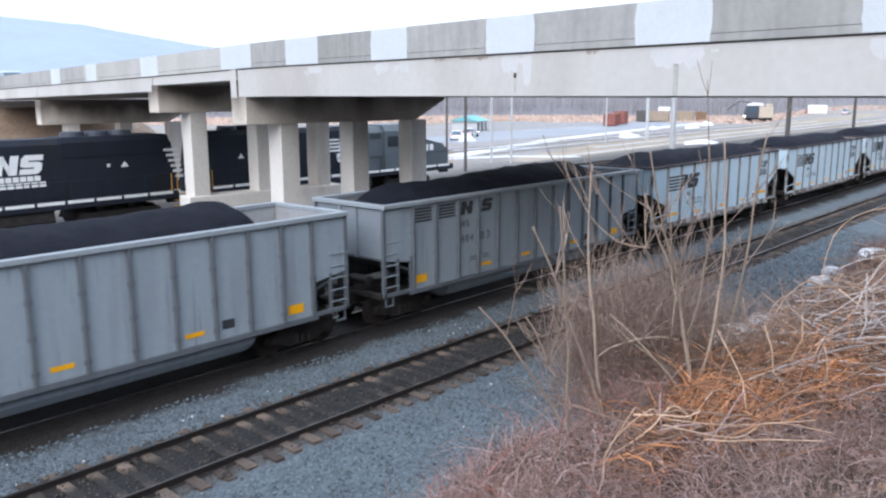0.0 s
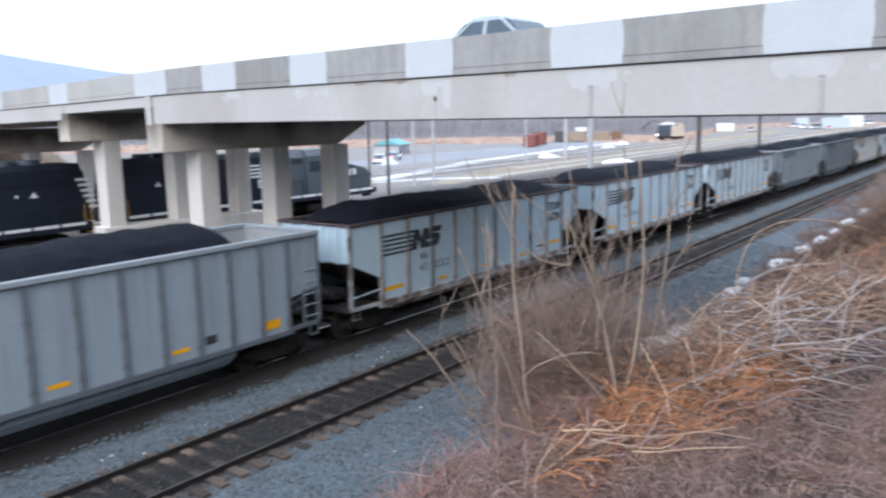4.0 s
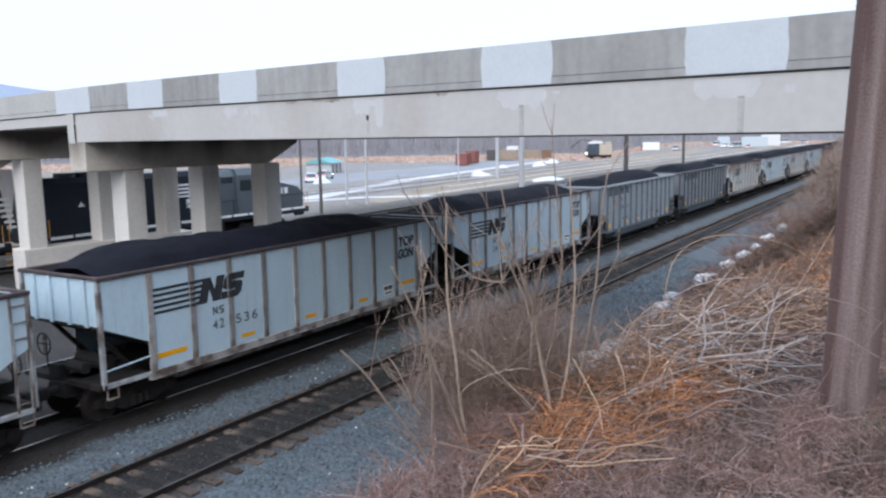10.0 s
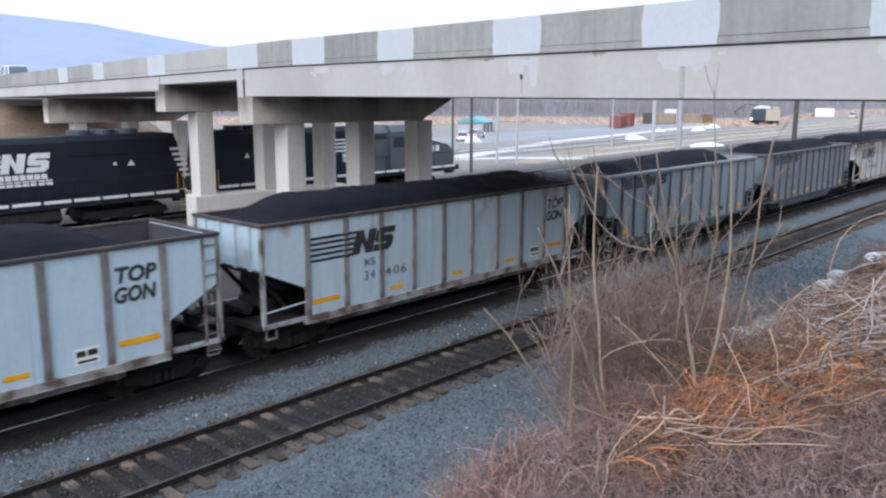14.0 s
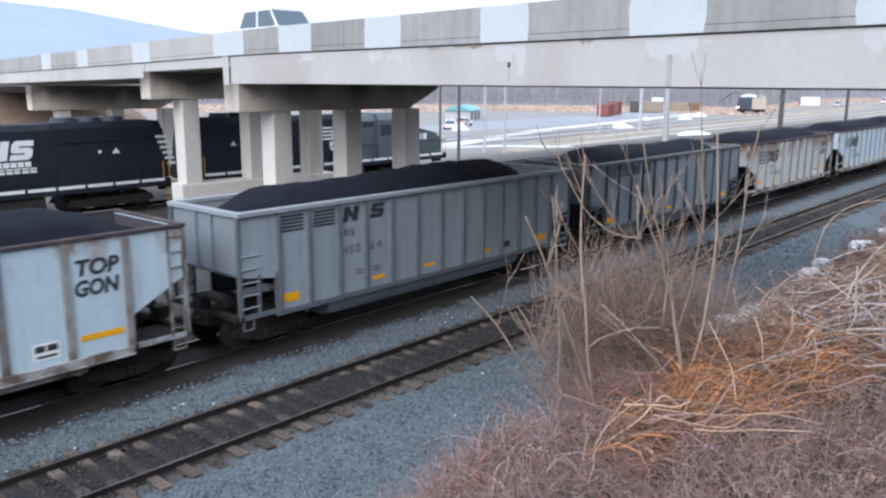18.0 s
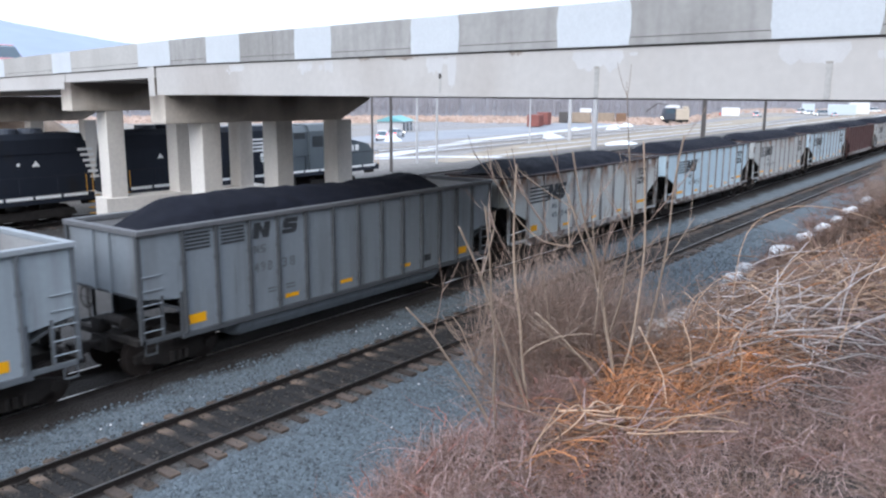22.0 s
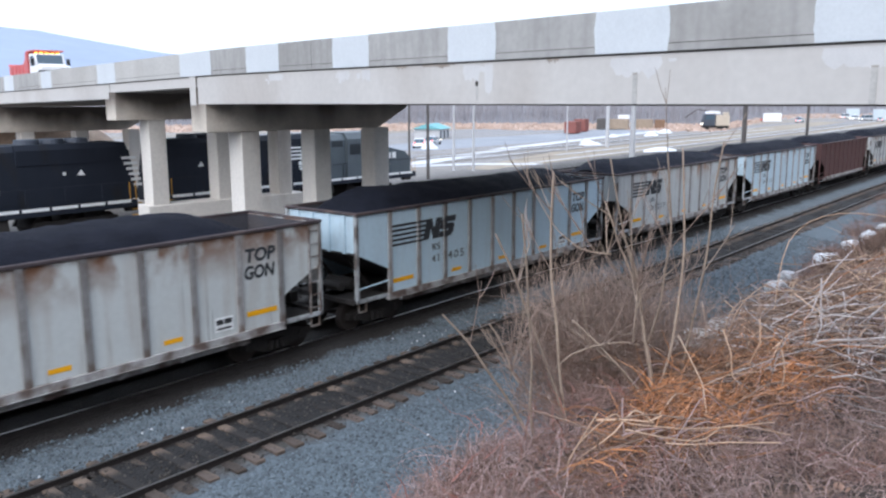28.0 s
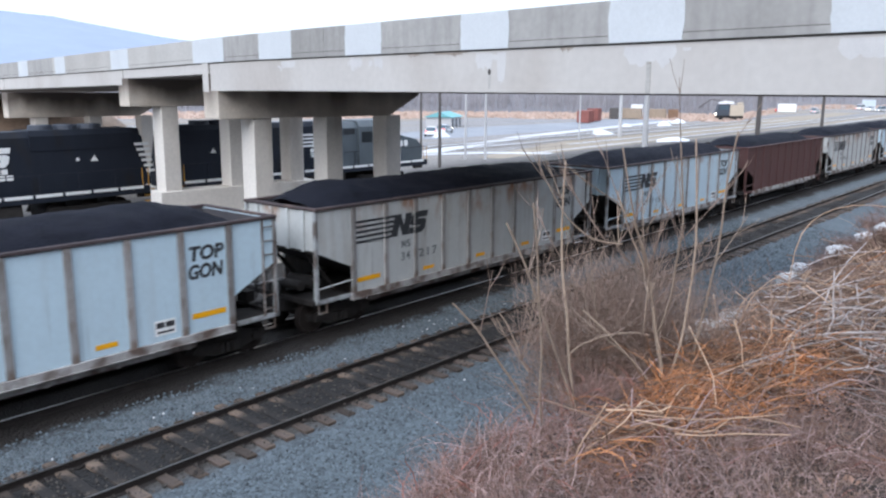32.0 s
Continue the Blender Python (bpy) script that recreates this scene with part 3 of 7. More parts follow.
def ground_material():
    m = bpy.data.materials.new("ground")
    m.use_nodes = True
    nt, n = m.node_tree, m.node_tree.nodes
    b = n["Principled BSDF"]
    b.inputs["Roughness"].default_value = 0.95
    co = n.new("ShaderNodeTexCoord")
    sep = n.new("ShaderNodeSeparateXYZ")
    nt.links.new(co.outputs["Object"], sep.inputs[0])

    def noise_of(scale, detail=4):
        t = n.new("ShaderNodeTexNoise")
        t.inputs["Scale"].default_value, t.inputs["Detail"].default_value = scale, detail
        nt.links.new(co.outputs["Object"], t.inputs["Vector"])
        return t.outputs["Fac"]

    def calc(op, a, c):
        t = n.new("ShaderNodeMath")
        t.operation = op
        for k, s in enumerate((a, c)):
            if isinstance(s, (int, float)):
                t.inputs[k].default_value = s
            else:
                nt.links.new(s, t.inputs[k])
        return t.outputs[0]
    # the distance across the tracks, with a ragged edge
    wob = calc("MULTIPLY", calc("SUBTRACT", noise_of(1.3), 0.5), 1.2)
    across = calc("DIVIDE", calc("ADD", sep.outputs["Y"], wob), 60.0)
    ramp = n.new("ShaderNodeValToRGB")
    el = ramp.color_ramp.elements
    # Near-black stops under the train and locomotives are shade painted into the ground.
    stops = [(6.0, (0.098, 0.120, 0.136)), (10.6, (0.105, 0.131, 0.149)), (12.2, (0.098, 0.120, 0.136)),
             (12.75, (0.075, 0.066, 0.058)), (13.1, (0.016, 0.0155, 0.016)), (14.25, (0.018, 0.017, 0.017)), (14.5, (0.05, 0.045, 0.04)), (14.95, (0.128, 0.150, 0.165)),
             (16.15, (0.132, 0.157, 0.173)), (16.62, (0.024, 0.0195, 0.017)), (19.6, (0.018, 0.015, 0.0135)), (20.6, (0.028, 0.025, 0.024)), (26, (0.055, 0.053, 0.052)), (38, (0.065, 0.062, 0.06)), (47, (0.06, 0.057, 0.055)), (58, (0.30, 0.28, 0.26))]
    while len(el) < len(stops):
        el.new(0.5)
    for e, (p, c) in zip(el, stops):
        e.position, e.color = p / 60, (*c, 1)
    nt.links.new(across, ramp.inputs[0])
    # the yard: pale grey and tan bands that run along the rails
    mp = n.new("ShaderNodeMapping")
    mp.inputs["Scale"].default_value = (0.004, 0.06, 1)
    nt.links.new(co.outputs["Object"], mp.inputs[0])
    band = n.new("ShaderNodeTexNoise")
    band.inputs["Scale"].default_value, band.inputs["Detail"].default_value = 1.0, 4
    nt.links.new(mp.outputs[0], band.inputs["Vector"])
    yard = n.new("ShaderNodeValToRGB")
    ye = yard.color_ramp.elements
    ye[0].position, ye[0].color = 0.38, (0.275, 0.278, 0.295, 1)
    ye[1].position, ye[1].color = 0.62, (0.30, 0.262, 0.22, 1)
    nt.links.new(band.outputs["Fac"], yard.inputs[0])
    far = n.new("ShaderNodeMapRange")
    far.inputs["From Min"].default_value, far.inputs["From Max"].default_value = 44, 70
    nt.links.new(sep.outputs["Y"], far.inputs["Value"])
    mix = n.new("ShaderNodeMix")
    mix.data_type = "RGBA"
    nt.links.new(far.outputs[0], mix.inputs["Factor"])
    nt.links.new(ramp.outputs[0], mix.inputs["A"])
    nt.links.new(yard.outputs[0], mix.inputs["B"])
    # the soil of the bank, from its toe upwards
    up = n.new("ShaderNodeMapRange")
    up.inputs["From Min"].default_value, up.inputs["From Max"].default_value = -0.12, 0.3
    nt.links.new(calc("ADD", sep.outputs["Z"], calc("MULTIPLY", wob, 0.15)), up.inputs["Value"])
    soil = n.new("ShaderNodeMix")
    soil.data_type = "RGBA"
    earth = n.new("ShaderNodeValToRGB")
    ee = earth.color_ramp.elements
    ee[0].position, ee[0].color = 0.25, (0.13, 0.105, 0.085, 1)
    ee[1].position, ee[1].color = 0.8, (0.058, 0.044, 0.038, 1)
    nt.links.new(calc("DIVIDE", sep.outputs["Z"], 6.0), earth.inputs[0])
    nt.links.new(up.outputs[0], soil.inputs["Factor"])
    nt.links.new(mix.outputs["Result"], soil.inputs["A"])
    nt.links.new(earth.outputs[0], soil.inputs["B"])
    mix = soil
    stone = n.new("ShaderNodeTexVoronoi")
    stone.inputs["Scale"].default_value = 14
    nt.links.new(co.outputs["Object"], stone.inputs["Vector"])
    grey = n.new("ShaderNodeSeparateColor")
    nt.links.new(stone.outputs["Color"], grey.inputs[0])
    value = calc("ADD", calc("MULTIPLY", grey.outputs[0], 0.5), calc("ADD", calc("MULTIPLY", noise_of(0.8), 0.6), 0.45))
    sc = n.new("ShaderNodeVectorMath")
    sc.operation = "SCALE"
    nt.links.new(mix.outputs["Result"], sc.inputs[0])
    nt.links.new(value, sc.inputs["Scale"])
    nt.links.new(sc.outputs[0], b.inputs["Base Color"])
    bp = n.new("ShaderNodeBump")
    bp.inputs["Strength"].default_value, bp.inputs["Distance"].default_value = 0.8, 0.05
    nt.links.new(calc("SUBTRACT", 1.0, stone.outputs["Distance"]), bp.inputs["Height"])
    nt.links.new(bp.outputs[0], b.inputs["Normal"])
    return m


build_ground()


# ---- the tracks ----
def rail_mesh(bm, x0, x1):
    pts = [(-0.07, 0), (0.07, 0), (0.07, 0.012), (0.012, 0.035), (0.012, 0.13), (0.035, 0.145), (0.035, 0.172), (-0.035, 0.172), (-0.035, 0.145), (-0.012, 0.13), (-0.012, 0.035), (-0.07, 0.012)]
    prism(bm, pts, "x", x0, x1)


def track(centre, x0, x1, tie_x0, tie_x1, name):
    tr = thing(name, "railway track with steel rails sunk in fines darkened by painted train shade" if name == "track_train" else "railway track with worn steel rails on weathered timber ties", "railway track", pose(x0, centre, -0.18), kind="structure")
    for side in (-0.753 if name != "track_near" else -0.82, 0.753):
        bm = bmesh.new()
        rail_mesh(bm, 0, x1 - x0)
        part("rail", bm, M["dark"] if name == "track_train" else M["rail"], tr, "brown worn steel rail", m=pose(0, side, 0.008))
        bm = bmesh.new()
        box(bm, 0, x1 - x0, -0.028, 0.028, 0.182, 0.186)
        part("rail_head", bm, M["railhead"] if name == "track_train" else M["dull_head"], tr, "running surface of the rail", m=pose(0, side, 0))
    rng = random.Random(int(centre * 10))

    def tie(bm):
        box(bm, -0.115, 0.115, -1.3, 1.3, -0.17, 0.0, 0.015)
    me = shared("tie", tie, "tie")

    x = tie_x0
    while x < tie_x1 and name != "track_train":
        hang("tie", me, M["tie"], tr, m=pose(x - x0, rng.uniform(-0.10, 0.02), (0.068 if name == "track_near" else 0.004) + rng.uniform(-0.045, 0.006), 0, 0, rng.uniform(-1.5, 1.5)))
        x += 0.54 + rng.uniform(-0.03, 0.03)


track(TRACK_NEAR, -40, 420, 4, 118, "track_near")
track(TRACK_TRAIN, -60, 420, 4, 70, "track_train")
track(TRACK_FAR, -60, 200, 10, 50, "track_far")

# ---- the road bridge ----
BETA = 82.56  # its way, from the line of the rails
FACE, WIDE = -15.0, 10.4


def slab_z(u):
    """Underside of the parapet along the bridge, which falls away beyond the second pier."""
    return 7.86 - 0.0135 * max(0.0, u - 27) * smooth(20, 36, u)


def long_box(bm, u0, u1, y0, y1, za, zb, step=4.0):
    """A bar along the bridge that follows the fall of the slab; za, zb: heights over the slab's underside."""
    n = max(1, round((u1 - u0) / step))
    us = [u0 + (u1 - u0) * i / n for i in range(n + 1)]
    rings = [[bm.verts.new((u, y, slab_z(u) + z)) for y, z in ((y0, za), (y1, za), (y1, zb), (y0, zb))] for u in us]
    for a, b in zip(rings, rings[1:]):
        for k in range(4):
            bm.faces.new((a[k], a[(k + 1) % 4], b[(k + 1) % 4], b[k]))
    bm.faces.new(rings[0][::-1])
    bm.faces.new(rings[-1])
    bmesh.ops.recalc_face_normals(bm, faces=bm.faces)


def build_bridge():
    br = thing("road_bridge", "weathered concrete road bridge on three-column piers over the tracks", "bridge", pose(0, 0, 0, 0, 0, BETA))
    y0, y1 = FACE - WIDE, FACE
    bm = bmesh.new()
    long_box(bm, -45, 180, y0 + 0.05, y1 - 0.05, 0.012, 0.12)
    part("deck_slab", bm, M["pale_concrete"], br)
    bm = bmesh.new()
    long_box(bm, -45, 180, y0 + 0.4, y1 - 0.4, 0.125, 0.15)
    part("road_surface", bm, M["deck"], br, "worn asphalt road surface")
    joints = [-45, -27, -9, -3.0, 3.2, 9.25, 15.0, 21.9, 29.75, 38.4, 48, 58, 76, 95, 120, 150, 180]
    for side in (0, 1):
        for a, b in zip(joints, joints[1:]):
            bm = bmesh.new()
            if side == 0:
                long_box(bm, a + 0.012, b - 0.012, y1 - 0.38, y1 + 0.03, 0.0, 0.90)
            else:
                long_box(bm, a + 0.012, b - 0.012, y0 - 0.03, y0 + 0.38, 0.0, 0.90)
            new_part = side == 0 and 29 < a < 45
            part("parapet", bm, M["new_parapet" if new_part else "parapet"], br, "pale newer concrete parapet" if new_part else "weathered dark grey concrete parapet")
    bm = bmesh.new()
    long_box(bm, -45, 180, y1 - 0.2, y1 + 0.0325, 0.150, 0.162)
    part("drip_line", bm, M["joint"], br, "dark horizontal groove")
    bm = bmesh.new()
    long_box(bm, -45, 180, y1 - 0.2, y1 - 0.004, -0.04, 0.01)
    part("bearing_gap", bm, M["joint"], br, "dark dirty joint under the parapet")
    # pale squares of paint over old scrawls
    rng = random.Random(4)
    for a, b in ((37.5, 39.6), (28.5, 31.0), (23.8, 25.9), (19.0, 20.75), (14.0, 15.65), (9.2, 11.0), (4.45, 6.25), (0.3, 1.7), (46.0, 47.6), (52.5, 54.3)):
        bm = bmesh.new()
        n = 7
        bulge = rng.uniform(0.0, 0.035)
        left = [(a + rng.uniform(-0.015, 0.015) - bulge * math.sin(math.pi * i / n), 0.895 * i / n) for i in range(n + 1)]
        right = [(b + rng.uniform(-0.015, 0.015) + bulge * math.sin(math.pi * i / n), 0.895 * i / n) for i in range(n + 1)]
        f = [bm.verts.new((u, y1 + 0.038, slab_z(u) + z + 0.002)) for u, z in left + right[::-1]]
        top = [bm.verts.new((v.co.x, y1 + 0.01, v.co.z)) for v in f]
        bm.faces.new(f)
        for i in range(len(f)):
            bm.faces.new((f[i], f[(i + 1) % len(f)], top[(i + 1) % len(f)], top[i]))
        bmesh.ops.recalc_face_normals(bm, faces=bm.faces)
        part("paint_patch", bm, M["patch"], br, "pale blue-white cover paint patch")
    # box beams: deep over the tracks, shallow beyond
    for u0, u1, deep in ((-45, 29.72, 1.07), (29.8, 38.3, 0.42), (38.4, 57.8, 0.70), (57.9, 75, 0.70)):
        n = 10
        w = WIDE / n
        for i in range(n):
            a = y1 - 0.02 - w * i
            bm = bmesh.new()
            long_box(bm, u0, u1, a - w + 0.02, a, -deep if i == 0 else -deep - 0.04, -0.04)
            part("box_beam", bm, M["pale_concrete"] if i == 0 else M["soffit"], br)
    # drain outlets: a stained channel below, a dark mouth, cover paint splashed round it
    def flake(c, w, top, h, layer, material, name, label, ragged=0.35):
        """A thin ragged skin on the face of the outer beam, hanging from top."""
        n, s = 16, rng.uniform(0, 50)
        low = [(c - w / 2 + w * k / n, top - h * (1 - ragged * (0.5 + 0.9 * noise.noise((s + k * 0.45, 0, 0)) + 0.3 * noise.noise((s + k * 1.7, 3, 0)))) * min(1.0, 0.35 + 1.5 * math.sin(math.pi * (k + 0.3) / (n + 0.6)))) for k in range(n + 1)]
        bm = bmesh.new()
        prism(bm, [(c - w / 2 * 0.94, top)] + low + [(c + w / 2 * 0.96, top)], "y", y1 - 0.03, y1 - 0.017 + 0.002 * layer)
        part(name, bm, material, br, label)
    for u in (5.22, 9.98):
        bm = bmesh.new()
        box(bm, u - 0.055, u + 0.055, y1 - 0.03, y1 - 0.009, slab_z(u) - 1.06, slab_z(u) - 0.42)
        part("drain_channel", bm, M["drain_stain"], br, "grey stained drain channel")
        bm = bmesh.new()
        box(bm, u - 0.06, u + 0.06, y1 - 0.03, y1 - 0.003, slab_z(u) - 0.45, slab_z(u) - 0.41, 0.004)
        part("drain_lip", bm, M["concrete"], br, "chipped lip of the drain")
    for u in (14.66, 0.6):
        bm = bmesh.new()
        ring = [(u + 0.05 * math.cos(a), slab_z(u) - 0.56 + 0.075 * math.sin(a)) for a in (math.pi * 2 * k / 10 for k in range(10))]
        prism(bm, ring, "y", y1 - 0.03, y1 - 0.007)
        part("drain_mouth", bm, M["joint"], br, "dark mouth of a drain")
        flake(u, 0.09, slab_z(u) - 0.6, 0.42, 1, M["drain_stain"], "rust_run", "grey run below the drain", 0.2)
    for u, w, h in ((9.98, 1.3, 0.44), (5.5, 1.25, 0.42), (14.85, 0.62, 0.46), (14.25, 0.30, 0.85), (20.3, 0.62, 0.33), (19.2, 0.42, 0.32), (24.1, 0.9, 0.26), (0.8, 0.8, 0.4)):
        flake(u, w, slab_z(u) - 0.09, h, 0, M["repair"], "paint_splash", "pale splash of cover paint")
        for k in range(3):
            c = u + rng.gauss(0, w * 0.45)
            flake(c, rng.uniform(0.08, 0.2), slab_z(c) - rng.uniform(0.10, 0.3), rng.uniform(0.08, 0.25), 1 + k % 2, M["repair"], "paint_splash", "pale splash of cover paint")
    # patches where the beam edge has broken away under the parapet
    for u, w in ((16.1, 1.3), (17.6, 0.5), (12.2, 0.4)):
        flake(u, w, slab_z(u) - 0.03, 0.12, 3, M["spall"], "spalled_edge", "brown spalled edge of the beam", 0.8)
    # piers
    for u0, u1, low, step, high, fall in ((29.1, 30.3, 5.69, 6.78, 7.42, 29.72), (37.75, 38.9, 6.02, 7.0, 7.3, 38.35), (57.3, 58.5, 4.95, 6.55, 6.6, 57.9)):
        bm = bmesh.new()
        if step < high and u0 < 31:
            prof = [(u0, low), (u1, low), (u1, high), (fall + 0.06, high), (fall + 0.06, step), (u0, step)]
        else:
            prof = [(u0, low), (u1, low), (u1, step - 0.02), (fall + 0.1, step - 0.02), (fall + 0.1, high), (u0, high)]
        if u0 > 50:
            prof = [(u0, low), (u1, low), (u1, step), (u0, step)]
        prism(bm, prof, "y", y0 + 0.25, y1 + 0.02)
        # the far end of the cap tapers upwards
        bmesh.ops.bisect_plane(bm, geom=bm.verts[:] + bm.edges[:] + bm.faces[:], plane_co=(0, y0 + 2.0, 0), plane_no=(0, 1, 0))
        for v in bm.verts:
            if v.co.y < y0 + 0.3 and v.co.z < low + 0.01:
                v.co.z += 0.9
        bmesh.ops.recalc_face_normals(bm, faces=bm.faces)
        bmesh.ops.bevel(bm, geom=bm.edges[:], offset=0.02, segments=1, affect="EDGES")
        part("pier_cap", bm, M["cap"], br, "leak-stained concrete pier cap with deck shade painted from its top")
        if u0 < 31:
            bm = bmesh.new()
            box(bm, fall + 0.08, u1 - 0.02, y1 - 0.6, y1 + 0.035, high - 0.7, slab_z(u1) - 0.01, 0.015)
            part("end_block", bm, M["pale_concrete"], br, "pale concrete end block of the pier")
        mid = (u0 + u1) / 2
        for s in (1.92, 5.40, 8.68 if u0 < 31 else 8.95):
            bm = bmesh.new()
            box(bm, mid - 0.52, mid + 0.52, y1 - s - 0.42, y1 - s + 0.42, -0.5, low + 0.01, 0.03)
            part("column", bm, M["pier"], br, "square pale concrete column")
        bm = bmesh.new()
        box(bm, mid - 0.62, mid + 0.62, y0 + 0.3, y1 - 1.2, -0.6, 1.95, 0.04)
        part("crash_wall", bm, M["pier"], br, "low pale concrete crash wall")
    bm = bmesh.new()
    box(bm, 74, 75.5, y0 - 0.2, y1 + 0.3, 1, 6.4)
    part("abutment", bm, M["concrete"], br)
    bm = bmesh.new()
    box(bm, -7, -5, y0 - 0.2, y1 + 0.3, 2, 6.78)
    part("abutment", bm, M["concrete"], br)


build_bridge()


def embankment():
    """The earth fill that carries the road beyond the last pier."""
    vs, fs = [], []
    turn = Matrix.Rotation(radians(BETA), 3, "Z")
    us = [66, 68, 70, 72, 74, 80, 110, 180]
    ws = [-9 + 3 * i for i in range(10)]
    for u in us:
        for w in ws:
            side = smooth(-9, 0.5, w) * smooth(18, 9.5, w)
            z = -0.5 + 6.6 * smooth(65.5, 75, u) * side + 0.25 * noise.noise((u * 0.4, w * 0.4, 0))
            vs.append(tuple(turn @ Vector((u, FACE - WIDE + w, z))))
    n = len(ws)
    for j in range(len(us) - 1):
        for i in range(n - 1):
            a = j * n + i
            fs.append((a, a + n, a + n + 1, a + 1))
    ob = raw("road_embankment", vs, fs, mat("brown_earth", (0.25, 0.175, 0.125), 0.95, vary=0.3, scale=0.4, fine=4, bump=0.4, size=0.1, tint=(0.33, 0.25, 0.19), stain=0.4), smooth=True)
    tagged(ob, "brown earth embankment under the far bridge end", "embankment", kind="structure")


embankment()

# ---- the coal train ----
PITCH = 16.18
SLACK = {2: -0.06, 3: 0.2, 5: 0.04, 6: 0.15, 7: 0.08, 8: 0.06}  # how far the couplers let a car run ahead or hang back


def gap_x(t):
    """Place of the first coupling along the rails at t seconds."""
    return 14.97 - 3.432 * t - 0.02594 * t * t + 0.0001713 * t ** 3 + 0.06 * max(0.0, 2.0 - t) ** 2


RIBS_G = [-6.16, -5.17, -4.11, -3.12, -2.08, -1.0, 0.08, 1.15, 2.18, 3.2, 4.19, 5.2, 6.16]
POSTS_T = [-5.96 + 1.325 * i for i in range(10)]


def coal_mesh(bm, seed, kind):
    rng = random.Random(seed)
    nx, ny = 60, 12
    shift = rng.uniform(0, 50)
    grid = []
    for i in range(nx + 1):
        x = -7.0 + 14.0 * i / nx
        row = []
        for j in range(ny + 1):
            y = -1.43 + 2.86 * j / ny
            if kind == "G":
                h = 2.75 + 0.62 * smooth(5.7, 4.2, x) + 0.76 * smooth(-7.3, -5.0, x) * smooth(6.7, 4.3, x) - 0.42 * (y / 1.43) ** 2 * smooth(-7.4, -6.0, x)
                h += 0.08 * math.sin(x * 0.55 + shift) * smooth(-7, -5, x) * smooth(6, 4, x)
            else:
                h = 3.25 + 0.18 * smooth(-4, -6.5, x) + 0.84 * smooth(-7.6 if seed == 0 else -8.4, -5.0, x) * (smooth(7.0, 3.6, x) if seed == 3 else smooth(8.0, 4.8, x)) - 0.36 * (y / 1.43) ** 2 + 0.04 * smooth(-6, -3, x) * smooth(3, -3, x)
                h += 0.03 * math.sin(x * 0.8 + shift)
            h += 0.07 * noise.noise((x * 1.6, y * 1.6, shift)) + 0.03 * noise.noise((x * 6, y * 6, shift))
            if abs(y) > 1.3:
                h = min(h, 3.66)
            row.append(bm.verts.new((x, y, h)))
        grid.append(row)
    for a, b in zip(grid, grid[1:]):
        for j in range(ny):
            bm.faces.new((a[j], b[j], b[j + 1], a[j + 1]))


def wheelset_mesh(bm):
    rod(bm, (0, -0.95, 0), (0, 0.95, 0), 0.08, seg=8)
    for s in (-1, 1):
        rod(bm, (0, s * 0.70, 0), (0, s * 0.83, 0), 0.47, 0.455, seg=24)
        rod(bm, (0, s * 0.66, 0), (0, s * 0.70, 0), 0.50, seg=24)
        rod(bm, (0, s * 0.83, 0), (0, s * 0.86, 0), 0.15, seg=10)
        for k in range(3):
            a = k * 2.094
            rod(bm, (0.3 * math.cos(a), s * 0.83, 0.3 * math.sin(a)), (0.3 * math.cos(a), s * 0.838, 0.3 * math.sin(a)), 0.05, seg=6)


def side_frame_mesh(bm):
    pts = [(-1.2, 0.42), (-0.75, 0.34), (-0.42, 0.22), (0.42, 0.22), (0.75, 0.34), (1.2, 0.42), (1.2, 0.58), (0.62, 0.72), (0.42, 0.80), (-0.42, 0.80), (-0.62, 0.72), (-1.2, 0.58)]
    prism(bm, pts, "y", -0.08, 0.08)
    for x in (-0.89, 0.89):
        rod(bm, (x, -0.16, 0.48), (x, 0.05, 0.48), 0.13, seg=10)
    for x in (-0.2, 0.0, 0.2):
        rod(bm, (x, -0.10, 0.26), (x, -0.10, 0.52), 0.085, seg=8)


def letter_n(bm, x, z, w, h, lean):
    q = w * (0.37 if h > 0.3 else 0.25)
    def put(pts):
        prism(bm, [(x + px + lean * pz, z + pz) for px, pz in pts], "y", -0.004, 0.004)
    put([(0, 0), (q, 0), (q, h), (0, h)])
    put([(w - q, 0), (w, 0), (w, h), (w - q, h)])
    put([(q * 0.9, h), (q * 0.9, h * 0.6), (w - q * 0.9, 0), (w - q * 0.9, h * 0.4)])


def letter_s(bm, x, z, w, h, lean):
    q = h * (0.285 if h > 0.3 else 0.19)
    def put(pts):
        prism(bm, [(x + px + lean * pz, z + pz) for px, pz in pts], "y", -0.004, 0.004)
    c = w * 0.16
    put([(0, 0), (w - c, 0), (w, c), (w, q), (0, q)])
    put([(0, h / 2 - q / 2 + c * 0.5), (c, h / 2 - q / 2), (w, h / 2 - q / 2), (w, h / 2 + q / 2 - c * 0.6), (w - c, h / 2 + q / 2), (0, h / 2 + q / 2)])
    put([(0, h - q), (w, h - q), (w, h), (c, h), (0, h - c)])
    put([(0, h / 2 + q / 2), (w * 0.36, h / 2 + q / 2), (w * 0.36, h - q), (0, h - q)])
    put([(w * 0.64, q), (w, q), (w, h / 2 - q / 2), (w * 0.64, h / 2 - q / 2)])


def bars(bm, x0, x1, z0, z1, n):
    h = (z1 - z0) / (2 * n - 1)
    for i in range(n):
        box(bm, x0 + 0.03 * i, x1, -0.004, 0.004, z0 + 2 * h * i, z0 + 2 * h * i + h)


